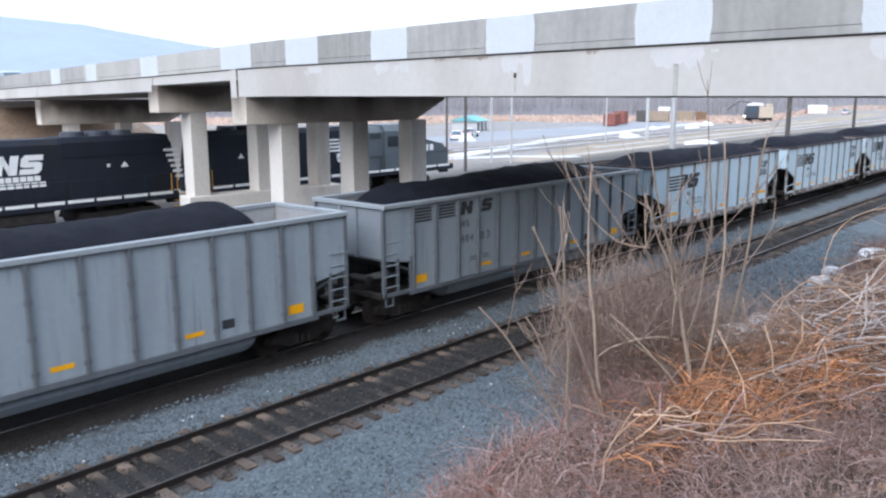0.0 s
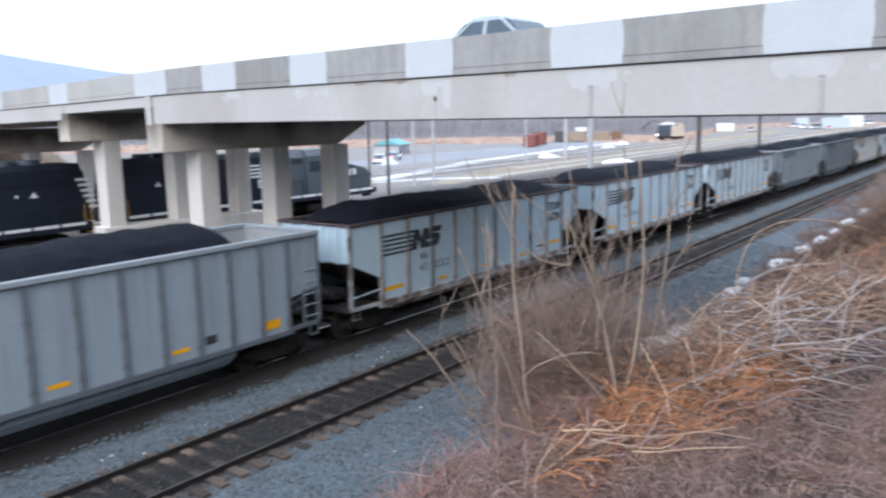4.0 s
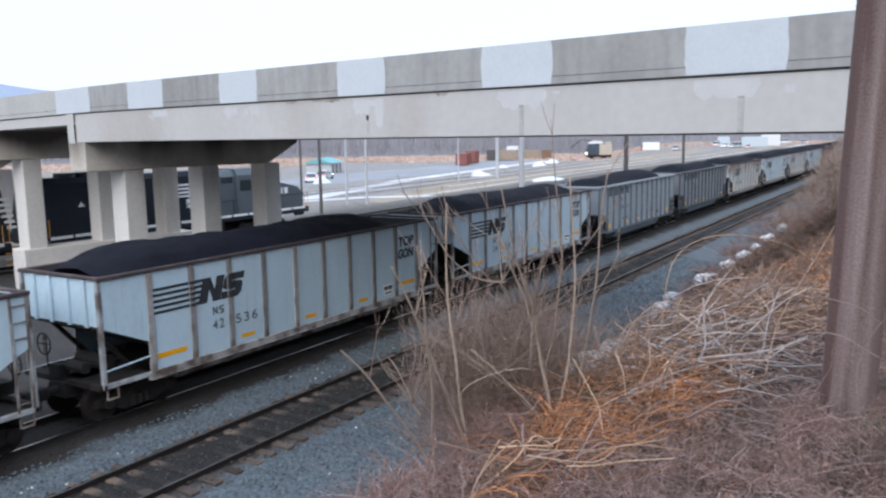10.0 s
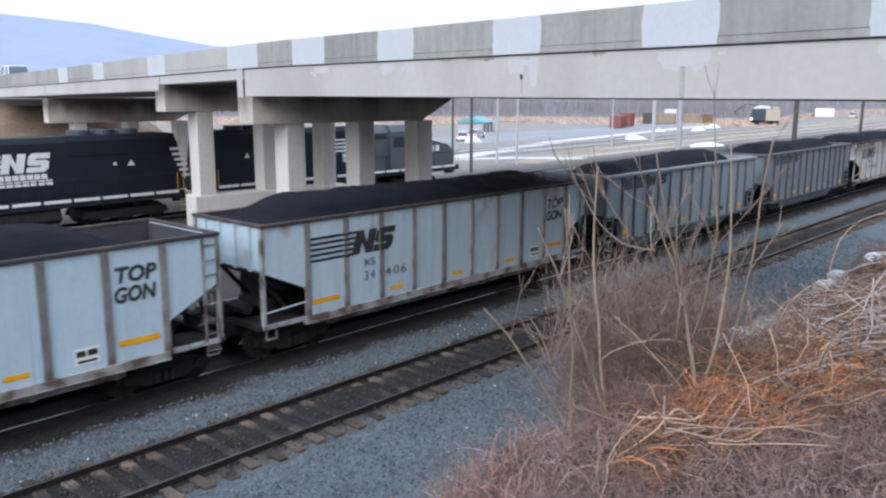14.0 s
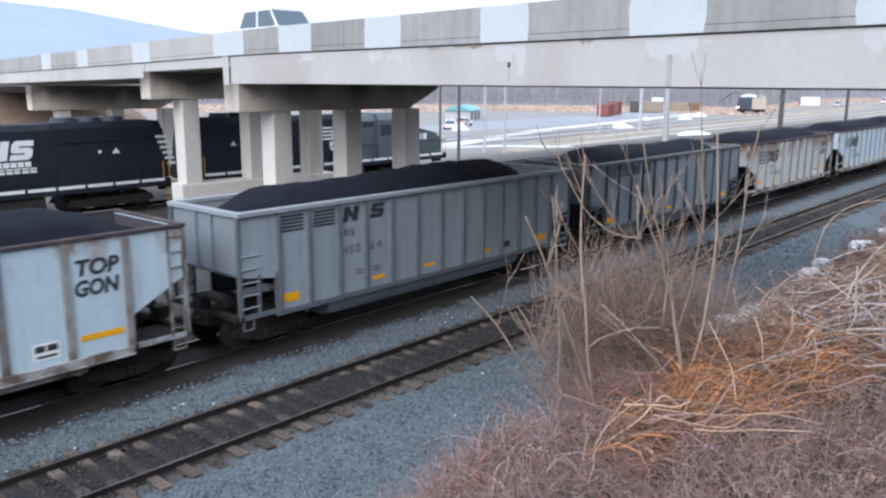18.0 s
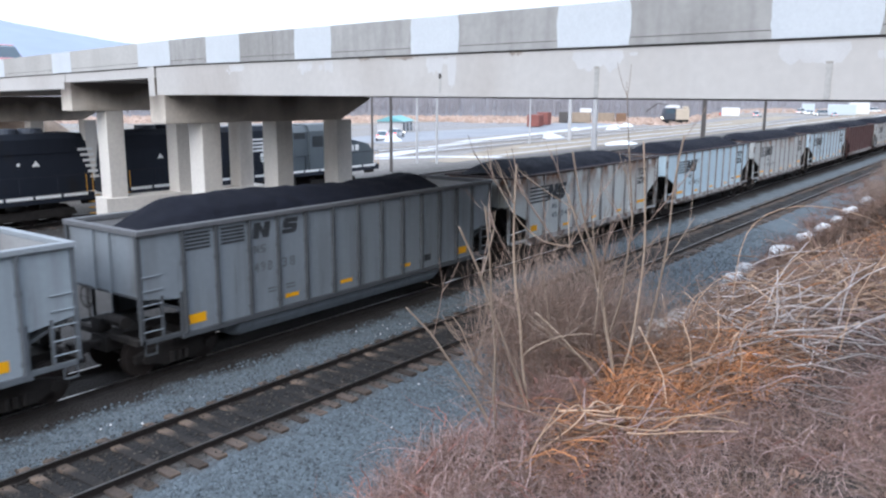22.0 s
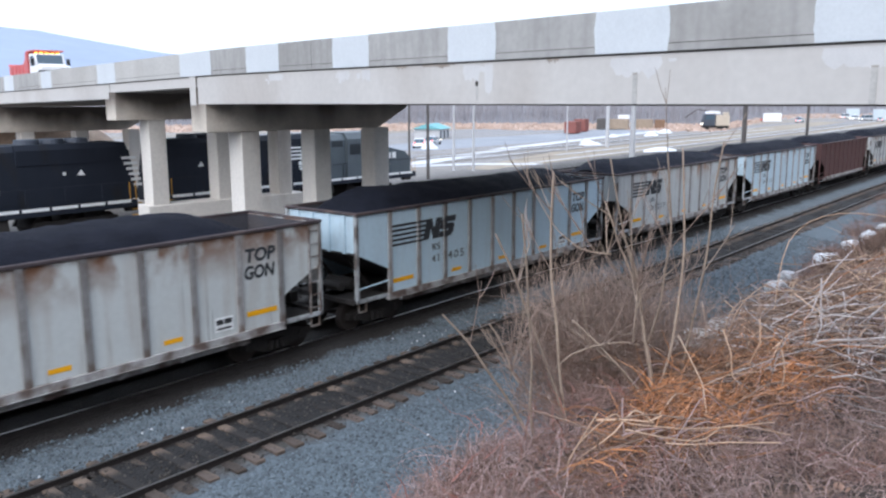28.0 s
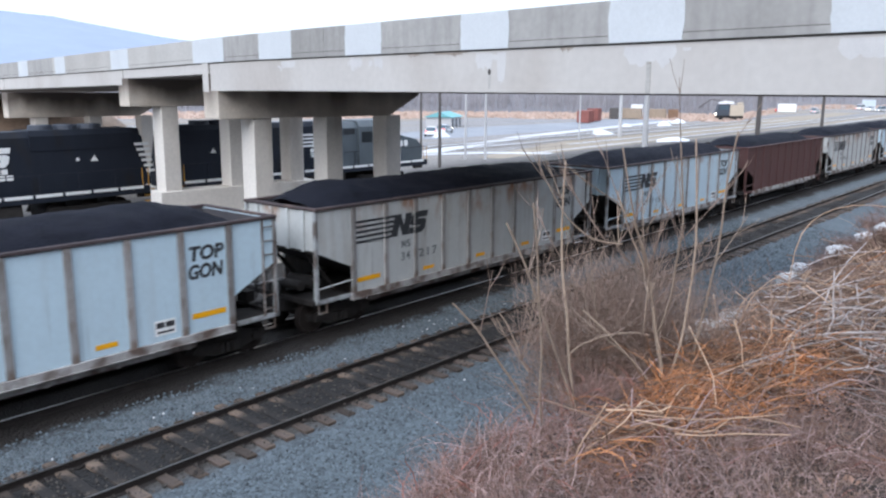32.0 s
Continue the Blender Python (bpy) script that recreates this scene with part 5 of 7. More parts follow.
# ---- the black locomotives on the far track ----
def locomotive(x_end, towards, cab_visible, label):
    """x_end: the end nearest the gap; towards: +1 or -1, the way that it runs from there. Local x runs from that end."""
    lo = thing("locomotive", label, "locomotive", pose(x_end, TRACK_FAR, 0, 0, 0, 0 if towards > 0 else 180), group="parked locomotives")
    near = -1 if towards > 0 else 1
    K, G = M["loco_black"], M["loco_grey"]
    L, rear = (22.7, 14.9) if cab_visible else (21.3, 16.4)
    front = rear + (4.2 if cab_visible else 2.5)
    bm = bmesh.new()
    box(bm, 0.5, L - 0.5, -1.5, 1.5, 1.15, 1.55, 0.02)
    part("frame", bm, K, lo)
    bm = bmesh.new()
    prism(bm, [(-0.9, 1.55), (-0.9, 4.4), (-0.72, 4.7), (0.72, 4.7), (0.9, 4.4), (0.9, 1.55)], "x", 0.6, rear - 1.5)
    part("long_hood", bm, K, lo)
    bm = bmesh.new()
    prism(bm, [(-1.3, 1.55), (-1.3, 4.2), (-1.0, 4.6), (1.0, 4.6), (1.3, 4.2), (1.3, 1.55)], "x", rear - 1.497, rear - 0.003)
    locker = part("equipment_locker", bm, G, lo, "equipment locker behind the cab, sky light put into its grey")
    bm = bmesh.new()
    box(bm, rear - 1.3, rear - 0.25, near * 1.305 - 0.012, near * 1.305 + 0.012, 3.75, 4.15)
    part("intake_grille", bm, M["glass"], locker, "dark intake grille")
    bm = bmesh.new()
    prism(bm, [(-0.94, 3.7), (-0.98, 4.45), (-0.85, 4.74), (0.85, 4.74), (0.98, 4.45), (0.94, 3.7)], "x", 1.0, 6.6)
    part("radiator_wing", bm, K, lo)
    for x in (3.0, 4.3, 5.6):
        bm = bmesh.new()
        rod(bm, (x, 0, 4.7), (x, 0, 4.98), 0.62, 0.58, 20)
        part("radiator_fan", bm, M["fan_grey"], lo, "round roof fan")
    bm = bmesh.new()
    prism(bm, [(-1.5, 1.55), (-1.5, 4.25), (-1.2, 4.7), (1.2, 4.7), (1.5, 4.25), (1.5, 1.55)], "x", rear, front)
    cab = part("cab", bm, G, lo, "cab with sky light put into its grey")
    for side in (-1, 1):
        for x0 in (rear + 0.25, front - 1.35):
            bm = bmesh.new()
            box(bm, x0, x0 + 1.05, side * 1.505 - 0.01, side * 1.505 + 0.01, 3.15, 3.9)
            part("cab_window", bm, M["glass"], cab, "dark side window")
        bm = bmesh.new()
        box(bm, rear + 1.55, rear + 2.2, side * 1.505 - 0.012, side * 1.505 + 0.012, 1.7, 3.7)
        part("cab_door", bm, G, cab)
    bm = bmesh.new()
    prism(bm, [(front + 0.003, 1.55), (L - 0.7, 1.55), (L - 0.75, 2.6), (L - 1.3, 3.1), (front + 0.003, 3.6 if cab_visible else 3.3)], "y", -1.1, 1.1)
    nose = part("short_hood", bm, G, lo, "sloping nose with sky light put into its grey")
    for k in range(2):
        bm = bmesh.new()
        box(bm, front + 0.3 + 0.55 * k, front + 0.7 + 0.55 * k, near * 1.105 - 0.01, near * 1.105 + 0.01, 2.65, 3.1, 0.005)
        part("number_bar", bm, M["white"], nose, "white bar on the nose")
    # white sill stripe in dashes
    x = 0.9
    while x < L - 1.4:
        bm = bmesh.new()
        box(bm, x, x + 1.35, near * 1.5 - 0.012, near * 1.5 + 0.012, 1.42, 1.58)
        part("sill_stripe", bm, M["white"], lo, "white reflective sill stripe")
        x += 1.5
    # the slanted hood end with its white chevrons
    bm = bmesh.new()
    prism(bm, [(0.05, 1.55), (0.62, 1.55), (0.62, 4.3), (0.5, 4.3)], "y", -0.88, 0.88)
    part("hood_end", bm, K, lo, "slanted end of the long hood")
    for i in range(6):
        bm = bmesh.new()
        z = 3.75 - i * 0.3
        x = 0.36 - 0.055 * i
        box(bm, x - 0.24, x + 0.62 - 0.075 * i, near * 0.925 - 0.01, near * 0.925 + 0.01, z, z + 0.15)
        part("chevron_bar", bm, M["white"], lo, "white chevron bar")
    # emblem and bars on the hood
    bm = bmesh.new()
    letter_n(bm, -0.95, -0.05, 1.08, 0.95, 0.2)
    letter_s(bm, 0.25, -0.05, 1.05, 0.95, 0.2)
    bars(bm, -3.2, -0.85, 0, 0.85, 4)
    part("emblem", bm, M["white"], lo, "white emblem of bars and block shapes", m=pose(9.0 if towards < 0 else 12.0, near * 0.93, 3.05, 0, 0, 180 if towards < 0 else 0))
    for i, (a, b) in enumerate(((-1.1, 1.3), (-1.1, 1.55))):
        for j in range(7):
            bm = bmesh.new()
            w = (b - a) / 7
            box(bm, a + w * j, a + w * (j + 0.84), -0.01, 0.01, -0.31 * i, -0.31 * i + 0.26)
            part("name_bar", bm, M["white"], lo, "short white bar", m=pose(9.0 if towards < 0 else 12.0, near * 0.93, 2.65, 0, 0, 180 if towards < 0 else 0))
    bm = bmesh.new()
    prism(bm, [(-0.22, 0), (0.22, 0), (0, 0.3)], "y", -0.01, 0.01)
    part("hood_mark", bm, M["white"], lo, m=pose(3.3, near * 0.93, 3.05))
    bm = bmesh.new()
    box(bm, -0.08, 0.08, -0.01, 0.01, 0, 0.16)
    part("hood_mark", bm, M["white"], lo, m=pose(4.2, near * 0.93, 3.1))
    for x in (7.2, 8.5, 9.8, 11.1, 12.4, 13.7, 15.0):
        bm = bmesh.new()
        box(bm, x - 0.55, x + 0.55, near * 0.9 - 0.02, near * 0.9 + 0.02, 1.75, 2.75, 0.01)
        part("hood_door", bm, K, lo)
    # trucks, tank, steps, handrails
    for c in (3.8, 17.5):
        bm = bmesh.new()
        for s in (-1, 1):
            prism(bm, [(c - 2.4, 0.45), (c - 2.2, 0.8), (c + 2.2, 0.8), (c + 2.4, 0.45), (c + 1.6, 0.35), (c - 1.6, 0.35)], "y", s * 1.1 - 0.1, s * 1.1 + 0.1)
        part("truck_frame", bm, M["dark"], lo)
        for d in (-1.8, 0, 1.8):
            bm = bmesh.new()
            rod(bm, (c + d, -0.85, 0.5), (c + d, 0.85, 0.5), 0.5, seg=16)
            part("wheelset", bm, M["wheel"], lo)
    bm = bmesh.new()
    prism(bm, [(-1.35, 1.15), (-1.45, 0.6), (-1.1, 0.35), (1.1, 0.35), (1.45, 0.6), (1.35, 1.15)], "x", 7.4, 13.6)
    part("fuel_tank", bm, M["dark"], lo)
    for x in [0.55, 0.9] + [2.5 + 2.0 * i for i in range(7)] + [L - 0.9, L - 0.55]:
        bm = bmesh.new()
        rod(bm, (x, near * 1.45, 1.5), (x, near * 1.45, 2.55), 0.025, seg=6)
        part("handrail_post", bm, M["handrail"] if x < 2 or x > 20 else K, lo, "orange grab post" if x < 2 or x > 20 else "")
    bm = bmesh.new()
    rod(bm, (0.5, near * 1.45, 2.55), (L - 0.5, near * 1.45, 2.55), 0.022, seg=6)
    part("handrail", bm, K, lo)
    for i in range(4):
        bm = bmesh.new()
        box(bm, 0.2, 0.75, near * 1.45 - 0.2, near * 1.45 + 0.02, 0.35 + 0.32 * i, 0.39 + 0.32 * i)
        part("end_step", bm, M["handrail"], lo, "orange edged end step")
    for q in (0.0, L):
        bm = bmesh.new()
        box(bm, q - 0.45, q + 0.45, -0.15, 0.15, 0.75, 1.0, 0.03)
        part("coupler", bm, M["dark"], lo)
    return lo


locomotive(24.5, -1, False, "black diesel locomotive with white emblem and striped sill")
locomotive(25.3, 1, True, "black diesel locomotive with white chevrons, sky light painted grey on its cab")


# ---- the yard, the wood and the mountain ----
def strip(name, pts, width, z, material, label):
    """A narrow road laid on the yard along the given line."""
    vs, fs = [], []
    for i, (x, y) in enumerate(pts):
        a, b = pts[max(i - 1, 0)], pts[min(i + 1, len(pts) - 1)]
        d = Vector((b[0] - a[0], b[1] - a[1], 0)).normalized()
        nrm = Vector((-d.y, d.x, 0))
        w = width * (0.8 + 0.4 * abs(math.sin(i * 1.7)))
        for s in (-1, 1):
            p = Vector((x, y, z)) + nrm * s * w / 2
            vs.append(tuple(p))
    for i in range(len(pts) - 1):
        fs.append((2 * i, 2 * i + 2, 2 * i + 3, 2 * i + 1))
    ob = raw(name, vs, fs, material)
    return tagged(ob, label, "road", kind="structure")


PALE = mat("pale_stone_dust", (0.60, 0.61, 0.63), 0.95, vary=0.25, scale=0.2, fine=2, bump=0)
SNOW = mat("old_snow", (0.74, 0.77, 0.80), 0.9, vary=0.1, scale=0.6, fine=3, bump=0.1)
RUT = mat("brown_wheel_rut", (0.215, 0.185, 0.155), 0.95, vary=0.3, scale=0.2, fine=2, bump=0)
TANROAD = mat("tan_gravel", (0.34, 0.285, 0.22), 0.95, vary=0.28, scale=0.15, fine=2, bump=0)
GREYYARD = mat("grey_stone_dust", (0.285, 0.30, 0.325), 0.95, vary=0.22, scale=0.1, fine=2, bump=0)
strip("road_pale", [(60, 66), (72, 62.5), (88, 67), (105, 72), (135, 77), (167, 82), (220, 88)], 2.8, -0.28, PALE, "pale stone-dust haul road across the yard")
strip("road_pale_spur", [(66, 61), (75, 57), (80, 50), (84, 44), (95, 44)], 2.2, -0.275, PALE, "pale stone-dust spur road")
strip("yard_grey", [(90, 84), (120, 88), (160, 90), (200, 92)], 16, -0.29, GREYYARD, "blue-grey stone yard")
strip("yard_tan", [(70, 50), (100, 56), (140, 60), (200, 66), (300, 74)], 9, -0.285, TANROAD, "tan gravel track bed in the yard")
strip("yard_tan_far", [(60, 32), (100, 38), (160, 46), (260, 56), (420, 62)], 7, -0.285, TANROAD, "tan gravel strip in the yard")
strip("yard_pale_far", [(60, 26), (100, 30), (160, 37), (260, 47), (420, 54)], 2.5, -0.28, PALE, "pale gravel strip along the line")


# worn lines of the yard, side by side
def yard_lines():
    rng = random.Random(33)
    for i in range(15):
        y = 45.5 + 1.75 * i + rng.uniform(-0.4, 0.4)
        x0, x1 = rng.uniform(68, 95), rng.uniform(190, 330)
        pts = [(x0 + (x1 - x0) * k / 11, y + 0.032 * (x1 - x0) * k / 11 + 0.5 * noise.noise((k * 0.7, i, 2))) for k in range(12)]
        ma, what = ((RUT, "brown wheel rut across the yard"), (PALE, "pale worn line across the yard"), (TANROAD, "tan gravel line across the yard"))[i % 3]
        strip("yard_line", pts, rng.uniform(0.45, 1.3), -0.268 + 0.0015 * i, ma, what)


yard_lines()


def pile(x, y, r, h, seed):
    bm = bmesh.new()
    rng = random.Random(seed)
    rings = []
    for k, (f, z) in enumerate(((1.0, 0), (0.75, 0.35), (0.45, 0.75), (0.15, 1.0))):
        rings.append([bm.verts.new((r * f * rng.uniform(0.85, 1.15) * math.cos(a), 0.6 * r * f * rng.uniform(0.85, 1.15) * math.sin(a), h * z)) for a in (math.pi * 2 * i / 12 for i in range(12))])
    for a, b in zip(rings, rings[1:]):
        for i in range(12):
            bm.faces.new((a[i], a[(i + 1) % 12], b[(i + 1) % 12], b[i]))
    bm.faces.new(rings[-1])
    ob = part("snow_mound", bm, SNOW, smooth=True, m=pose(x, y, -0.32))
    tagged(ob, "low melting heap of old white snow in the yard", "snow mound", "snow mounds")


for i, (x, y, r, h) in enumerate(((121, 67, 2.8, 0.55), (159, 74, 2.4, 0.9), (175, 78, 2.6, 0.9), (112, 50.5, 4, 0.55), (127, 71, 2.0, 0.5), (96, 81, 1.8, 1.1), (150, 78, 1.6, 0.6))):
    pile(x, y, r, h, i)


def pole(name, az, dist, r, h, material, label, arm=False):
    ob = thing(name, label, "utility pole", pose(dist * math.cos(radians(az)), dist * math.sin(radians(az)), -0.35), group="yard poles")
    bm = bmesh.new()
    rod(bm, (0, 0, 0), (0, 0, h), r, r * 0.75, 10)
    part("shaft", bm, material, ob)
    bm = bmesh.new()
    box(bm, -0.9, 0.9, -0.06, 0.06, h - 0.6, h - 0.48)
    part("cross_arm", bm, material, ob)


for az, d, r, h, ma in ((19.03, 74, 0.22, 10.5, "far_pole"), (15.26, 88, 0.16, 10.5, "far_pole"), (26.17, 60, 0.22, 8.6, "grey_pole"), (27.87, 130, 0.3, 10, "grey_pole"), (40.28, 75, 0.16, 8.6, "far_pole"),
                        (41.59, 90, 0.14, 8.6, "far_pole"), (38.47, 85, 0.14, 8.6, "grey_pole"), (37.08, 85, 0.14, 8.6, "grey_pole"), (30.6, 120, 0.12, 8, "grey_pole")):
    pole("utility_pole", az, d, r, h, M[ma], "dark timber utility pole in the yard" if ma == "far_pole" else "grey metal pole in the yard")


def shed():
    ob = thing("yard_shed", "low pale grey shed with a teal metal roof", "shed", pose(124, 104, -0.3, 0, 0, 25))
    bm = bmesh.new()
    box(bm, -4, 4, -2.5, 2.5, 0, 1.9)
    part("wall", bm, M["grey_pole"], ob)
    bm = bmesh.new()
    prism(bm, [(-3.0, 1.9), (0, 2.9), (3.0, 1.9)], "x", -4.5, 4.5)
    part("roof", bm, M["teal_roof"], ob, "teal metal roof")
    for x in (-3, 0, 3):
        bm = bmesh.new()
        box(bm, x - 0.6, x + 0.6, -2.55, -2.48, 0, 1.6)
        part("door", bm, M["car_glass"], ob)


shed()


def parked(kind, x, y, turn, paint, label, z=-0.3, m=None):
    """A parked or driven road vehicle; local x runs ahead."""
    names = {"car": ("car", "car"), "van": ("van", "van"), "truck": ("dump_truck", "truck"), "pickup": ("pickup_truck", "pickup truck"), "suv": ("suv", "car")}
    name, cat = names[kind]
    v = thing(name, label, cat, m if m is not None else pose(x, y, z, 0, 0, turn))
    P = M[paint]
    if kind == "truck":
        length, wheels, r = 7.6, (2.6, -1.3, -2.6), 0.5
        bm = bmesh.new()
        box(bm, -3.8, 3.6, -0.5, 0.5, 0.6, 0.95)
        part("chassis", bm, M["dark"], v)
        bm = bmesh.new()
        prism(bm, [(1.0, 0.8), (3.7, 0.8), (3.75, 1.75), (2.55, 1.95), (2.25, 2.75), (1.0, 2.8)], "y", -1.1, 1.1)
        bmesh.ops.bevel(bm, geom=bm.edges[:], offset=0.05, segments=2, affect="EDGES")
        cab = part("cab", bm, M["white"] if paint == "red_paint" else P, v, "white truck cab")
        bm = bmesh.new()
        prism(bm, [(2.5, 1.98), (2.56, 1.98), (2.3, 2.68), (2.24, 2.68)], "y", -0.95, 0.95)
        part("windscreen", bm, M["car_glass"], cab)
        for s in (-1, 1):
            bm = bmesh.new()
            prism(bm, [(1.25, 1.85), (2.3, 1.85), (2.1, 2.6), (1.25, 2.6)], "y", s * 1.1 - 0.01, s * 1.1 + 0.01)
            part("side_window", bm, M["car_glass"], cab)
            bm = bmesh.new()
            rod(bm, (3.74, s * 0.8, 1.3), (3.8, s * 0.8, 1.3), 0.13, seg=10)
            part("headlamp", bm, M["lamp"], v, "lit headlamp")
            bm = bmesh.new()
            box(bm, 2.5, 2.62, s * 1.32 - 0.12, s * 1.32 + 0.12, 1.9, 2.4)
            part("mirror", bm, M["black"], v)
        bm = bmesh.new()
        for y in (-0.8, -0.4, 0, 0.4, 0.8):
            box(bm, 1.7, 1.85, y - 0.08, y + 0.08, 2.8, 2.88)
        part("roof_lamps", bm, M["amber"], cab, "row of amber roof lamps")
        bm = bmesh.new()
        prism(bm, [(-3.8, 1.0), (0.85, 1.0), (0.85, 2.9), (0.45, 2.9), (0.35, 2.5), (0.1, 2.2), (-0.3, 2.02), (-3.7, 1.98), (-3.9, 2.12)], "y", -1.2, 1.2)
        prism(bm, [(0.55, 2.86), (2.15, 2.96), (2.15, 3.05), (0.45, 3.0)], "y", -1.15, 1.15)
        bed = part("dump_bed", bm, M["red_paint"] if paint == "red_paint" else P, v, "red dump bed with raised headboard")
        for x in (-3.0, -2.1, -1.2, -0.3):
            for s in (-1, 1):
                bm = bmesh.new()
                box(bm, x - 0.06, x + 0.06, s * 1.2 - 0.05, s * 1.2 + 0.05, 1.05, 1.95)
                part("bed_rib", bm, M["red_paint"] if paint == "red_paint" else P, bed)
        bm = bmesh.new()
        prism(bm, [(3.7, 0.5), (4.3, 0.45), (4.45, 0.9), (4.3, 1.45), (4.2, 0.95), (3.7, 0.8)], "y", -1.5, 1.5)
        part("plough_blade", bm, M["black"], v, "dark snow plough blade")
    else:
        size = {"car": (4.5, 0.72, 1.45), "suv": (4.8, 0.98, 1.82), "van": (5.2, 1.05, 2.1), "pickup": (5.6, 1.05, 1.86)}[kind]
        L, belt, top = size
        h = L / 2
        wheels, r = (h * 0.62, -h * 0.62), 0.35
        body = [(-h, 0.35), (h, 0.35), (h, belt * 0.8), (h * 0.96, belt), (h * 0.45, belt + 0.08), (-h * 0.97, belt + 0.08), (-h, belt * 0.9)]
        bm = bmesh.new()
        prism(bm, body, "y", -0.9, 0.9)
        bmesh.ops.bevel(bm, geom=bm.edges[:], offset=0.06, segments=2, affect="EDGES")
        part("body", bm, P, v)
        # foot and roof of the glasshouse, rear and front
        a, ra, rb, b = {"car": (-0.78, -0.40, 0.08, 0.46), "suv": (-0.95, -0.80, 0.12, 0.46), "van": (-0.97, -0.90, 0.36, 0.64), "pickup": (-0.34, -0.24, 0.14, 0.46)}[kind]
        low, half = belt + 0.05, 0.80

        def inward(z):
            return half - 0.16 * (z - low) / (top - low)
        outline = [(h * a, low), (h * b, low), (h * (b * 0.35 + rb * 0.65), top - 0.13), (h * rb, top - 0.03), (h * (ra + rb) / 2, top), (h * ra, top - 0.03), (h * (a * 0.35 + ra * 0.65), top - 0.15)]
        bm = bmesh.new()
        prism(bm, outline, "y", -half, half)
        for q in bm.verts:
            q.co.y = math.copysign(inward(q.co.z), q.co.y)
        cabin = part("glasshouse", bm, M["car_glass"], v, "dark tinted windows")
        bm = bmesh.new()
        prism(bm, [(h * rb + 0.05, top - 0.06), (h * rb - 0.02, top + 0.005), (h * (ra + rb) / 2, top + 0.035), (h * ra + 0.02, top + 0.005), (h * ra - 0.06, top - 0.06), (h * ra, top - 0.09), (h * rb, top - 0.09)], "y", -inward(top) - 0.02, inward(top) + 0.02)
        part("roof", bm, P, cabin, "painted roof")
        posts = [((a + 0.03) * h, (ra + 0.02) * h), ((a + b) / 2 * h, (ra + rb) / 2 * h), ((b - 0.02) * h, (rb - 0.01) * h)]
        for s in (-1, 1):
            for x0, x1 in posts:
                bm = bmesh.new()
                rod(bm, (x0, s * (half + 0.004), low), (x1, s * (inward(top - 0.08) + 0.004), top - 0.06), 0.045, 0.04, 6)
                part("pillar", bm, P, cabin)
            bm = bmesh.new()
            box(bm, h - 0.04, h + 0.01, s * 0.65 - 0.16, s * 0.65 + 0.16, 0.62, 0.78)
            part("headlamp", bm, M["lamp"], v, "lit headlamp")
            bm = bmesh.new()
            box(bm, -h - 0.01, -h + 0.04, s * 0.7 - 0.12, s * 0.7 + 0.12, 0.65, 0.85)
            part("tail_lamp", bm, M["tail"], v)
    for w in wheels:
        for s in (-1, 1):
            bm = bmesh.new()
            rod(bm, (w, s * 0.72, r), (w, s * 0.95, r), r, seg=16)
            wh = part("wheel", bm, M["tyre"], v)
            bm = bmesh.new()
            rod(bm, (w, s * 0.95, r), (w, s * 0.965, r), r * 0.55, seg=12)
            part("rim", bm, M["chrome"], wh)
    return v


parked("car", 97, 84, 40, "white", "white car parked in the yard")
parked("car", 105, 88, 20, "silver_paint", "silver car parked in the yard")
parked("car", 291, 94, 20, "brown_red", "dull red car on the far yard road")
parked("suv", 284, 80, 5, "silver_paint", "silver car on the far yard road")
for i, (x, y, kind, paint) in enumerate(((321, 68, "van", "silver_paint"), (330, 74, "suv", "white"), (345, 70, "van", "white"), (360, 66, "car", "teal_paint"), (372, 72, "suv", "silver_paint"), (389, 69, "van", "teal_paint"),
                                         (405, 64, "van", "white"), (417, 58, "car", "silver_paint"), (352, 82, "van", "white"), (313, 62, "car", "teal_paint"))):
    parked(kind, x, y, 150 + 25 * i, paint, {"van": "delivery van", "suv": "tall car", "car": "car"}[kind] + " parked in the far yard, lamps lit")


def hopper_box(x, y, turn, size, material, label, name="storage_box"):
    b = thing(name, label, "container", pose(x, y, -0.3, 0, 0, turn), group="yard containers")
    l, w, h = size
    bm = bmesh.new()
    box(bm, -l / 2, l / 2, -w / 2, w / 2, 0.15, h, 0.05)
    part("body", bm, material, b)
    n = max(3, round(l / 0.8))
    for i in range(n):
        bm = bmesh.new()
        q = -l / 2 + l * (i + 0.5) / n
        box(bm, q - 0.1, q + 0.1, -w / 2 - 0.06, -w / 2 + 0.02, 0.2, h - 0.05)
        part("side_rib", bm, material, b)


hopper_box(160, 93.2, 20, (6.5, 2.6, 2.7), M["brown_red"], "brown-red steel waste container in the yard")
hopper_box(169.5, 96.4, 15, (3.4, 2.6, 3.0), M["brown_red"], "short brown-red steel container")
hopper_box(189, 97, 110, (5.2, 2.6, 2.7), M["tan_steel"], "dull tan steel container in the yard")
hopper_box(196.5, 93.6, 110, (4.6, 2.6, 2.5), M["tan_steel"], "second dull tan steel container in the yard")
hopper_box(200.5, 91.0, 114, (2.6, 2.4, 2.4), M["rust"], "rusty brown steel container in the yard")
hopper_box(186.2, 100.2, 112, (2.2, 2.4, 2.8), M["far_pole"], "dark steel container in the yard")
hopper_box(201, 101.5, 112, (3.0, 2.4, 3.5), M["white_metal"], "white container standing behind the tan ones")
hopper_box(287.5, 90.0, 112, (5.7, 2.5, 2.9), M["white"], "white box trailer on the far yard road")
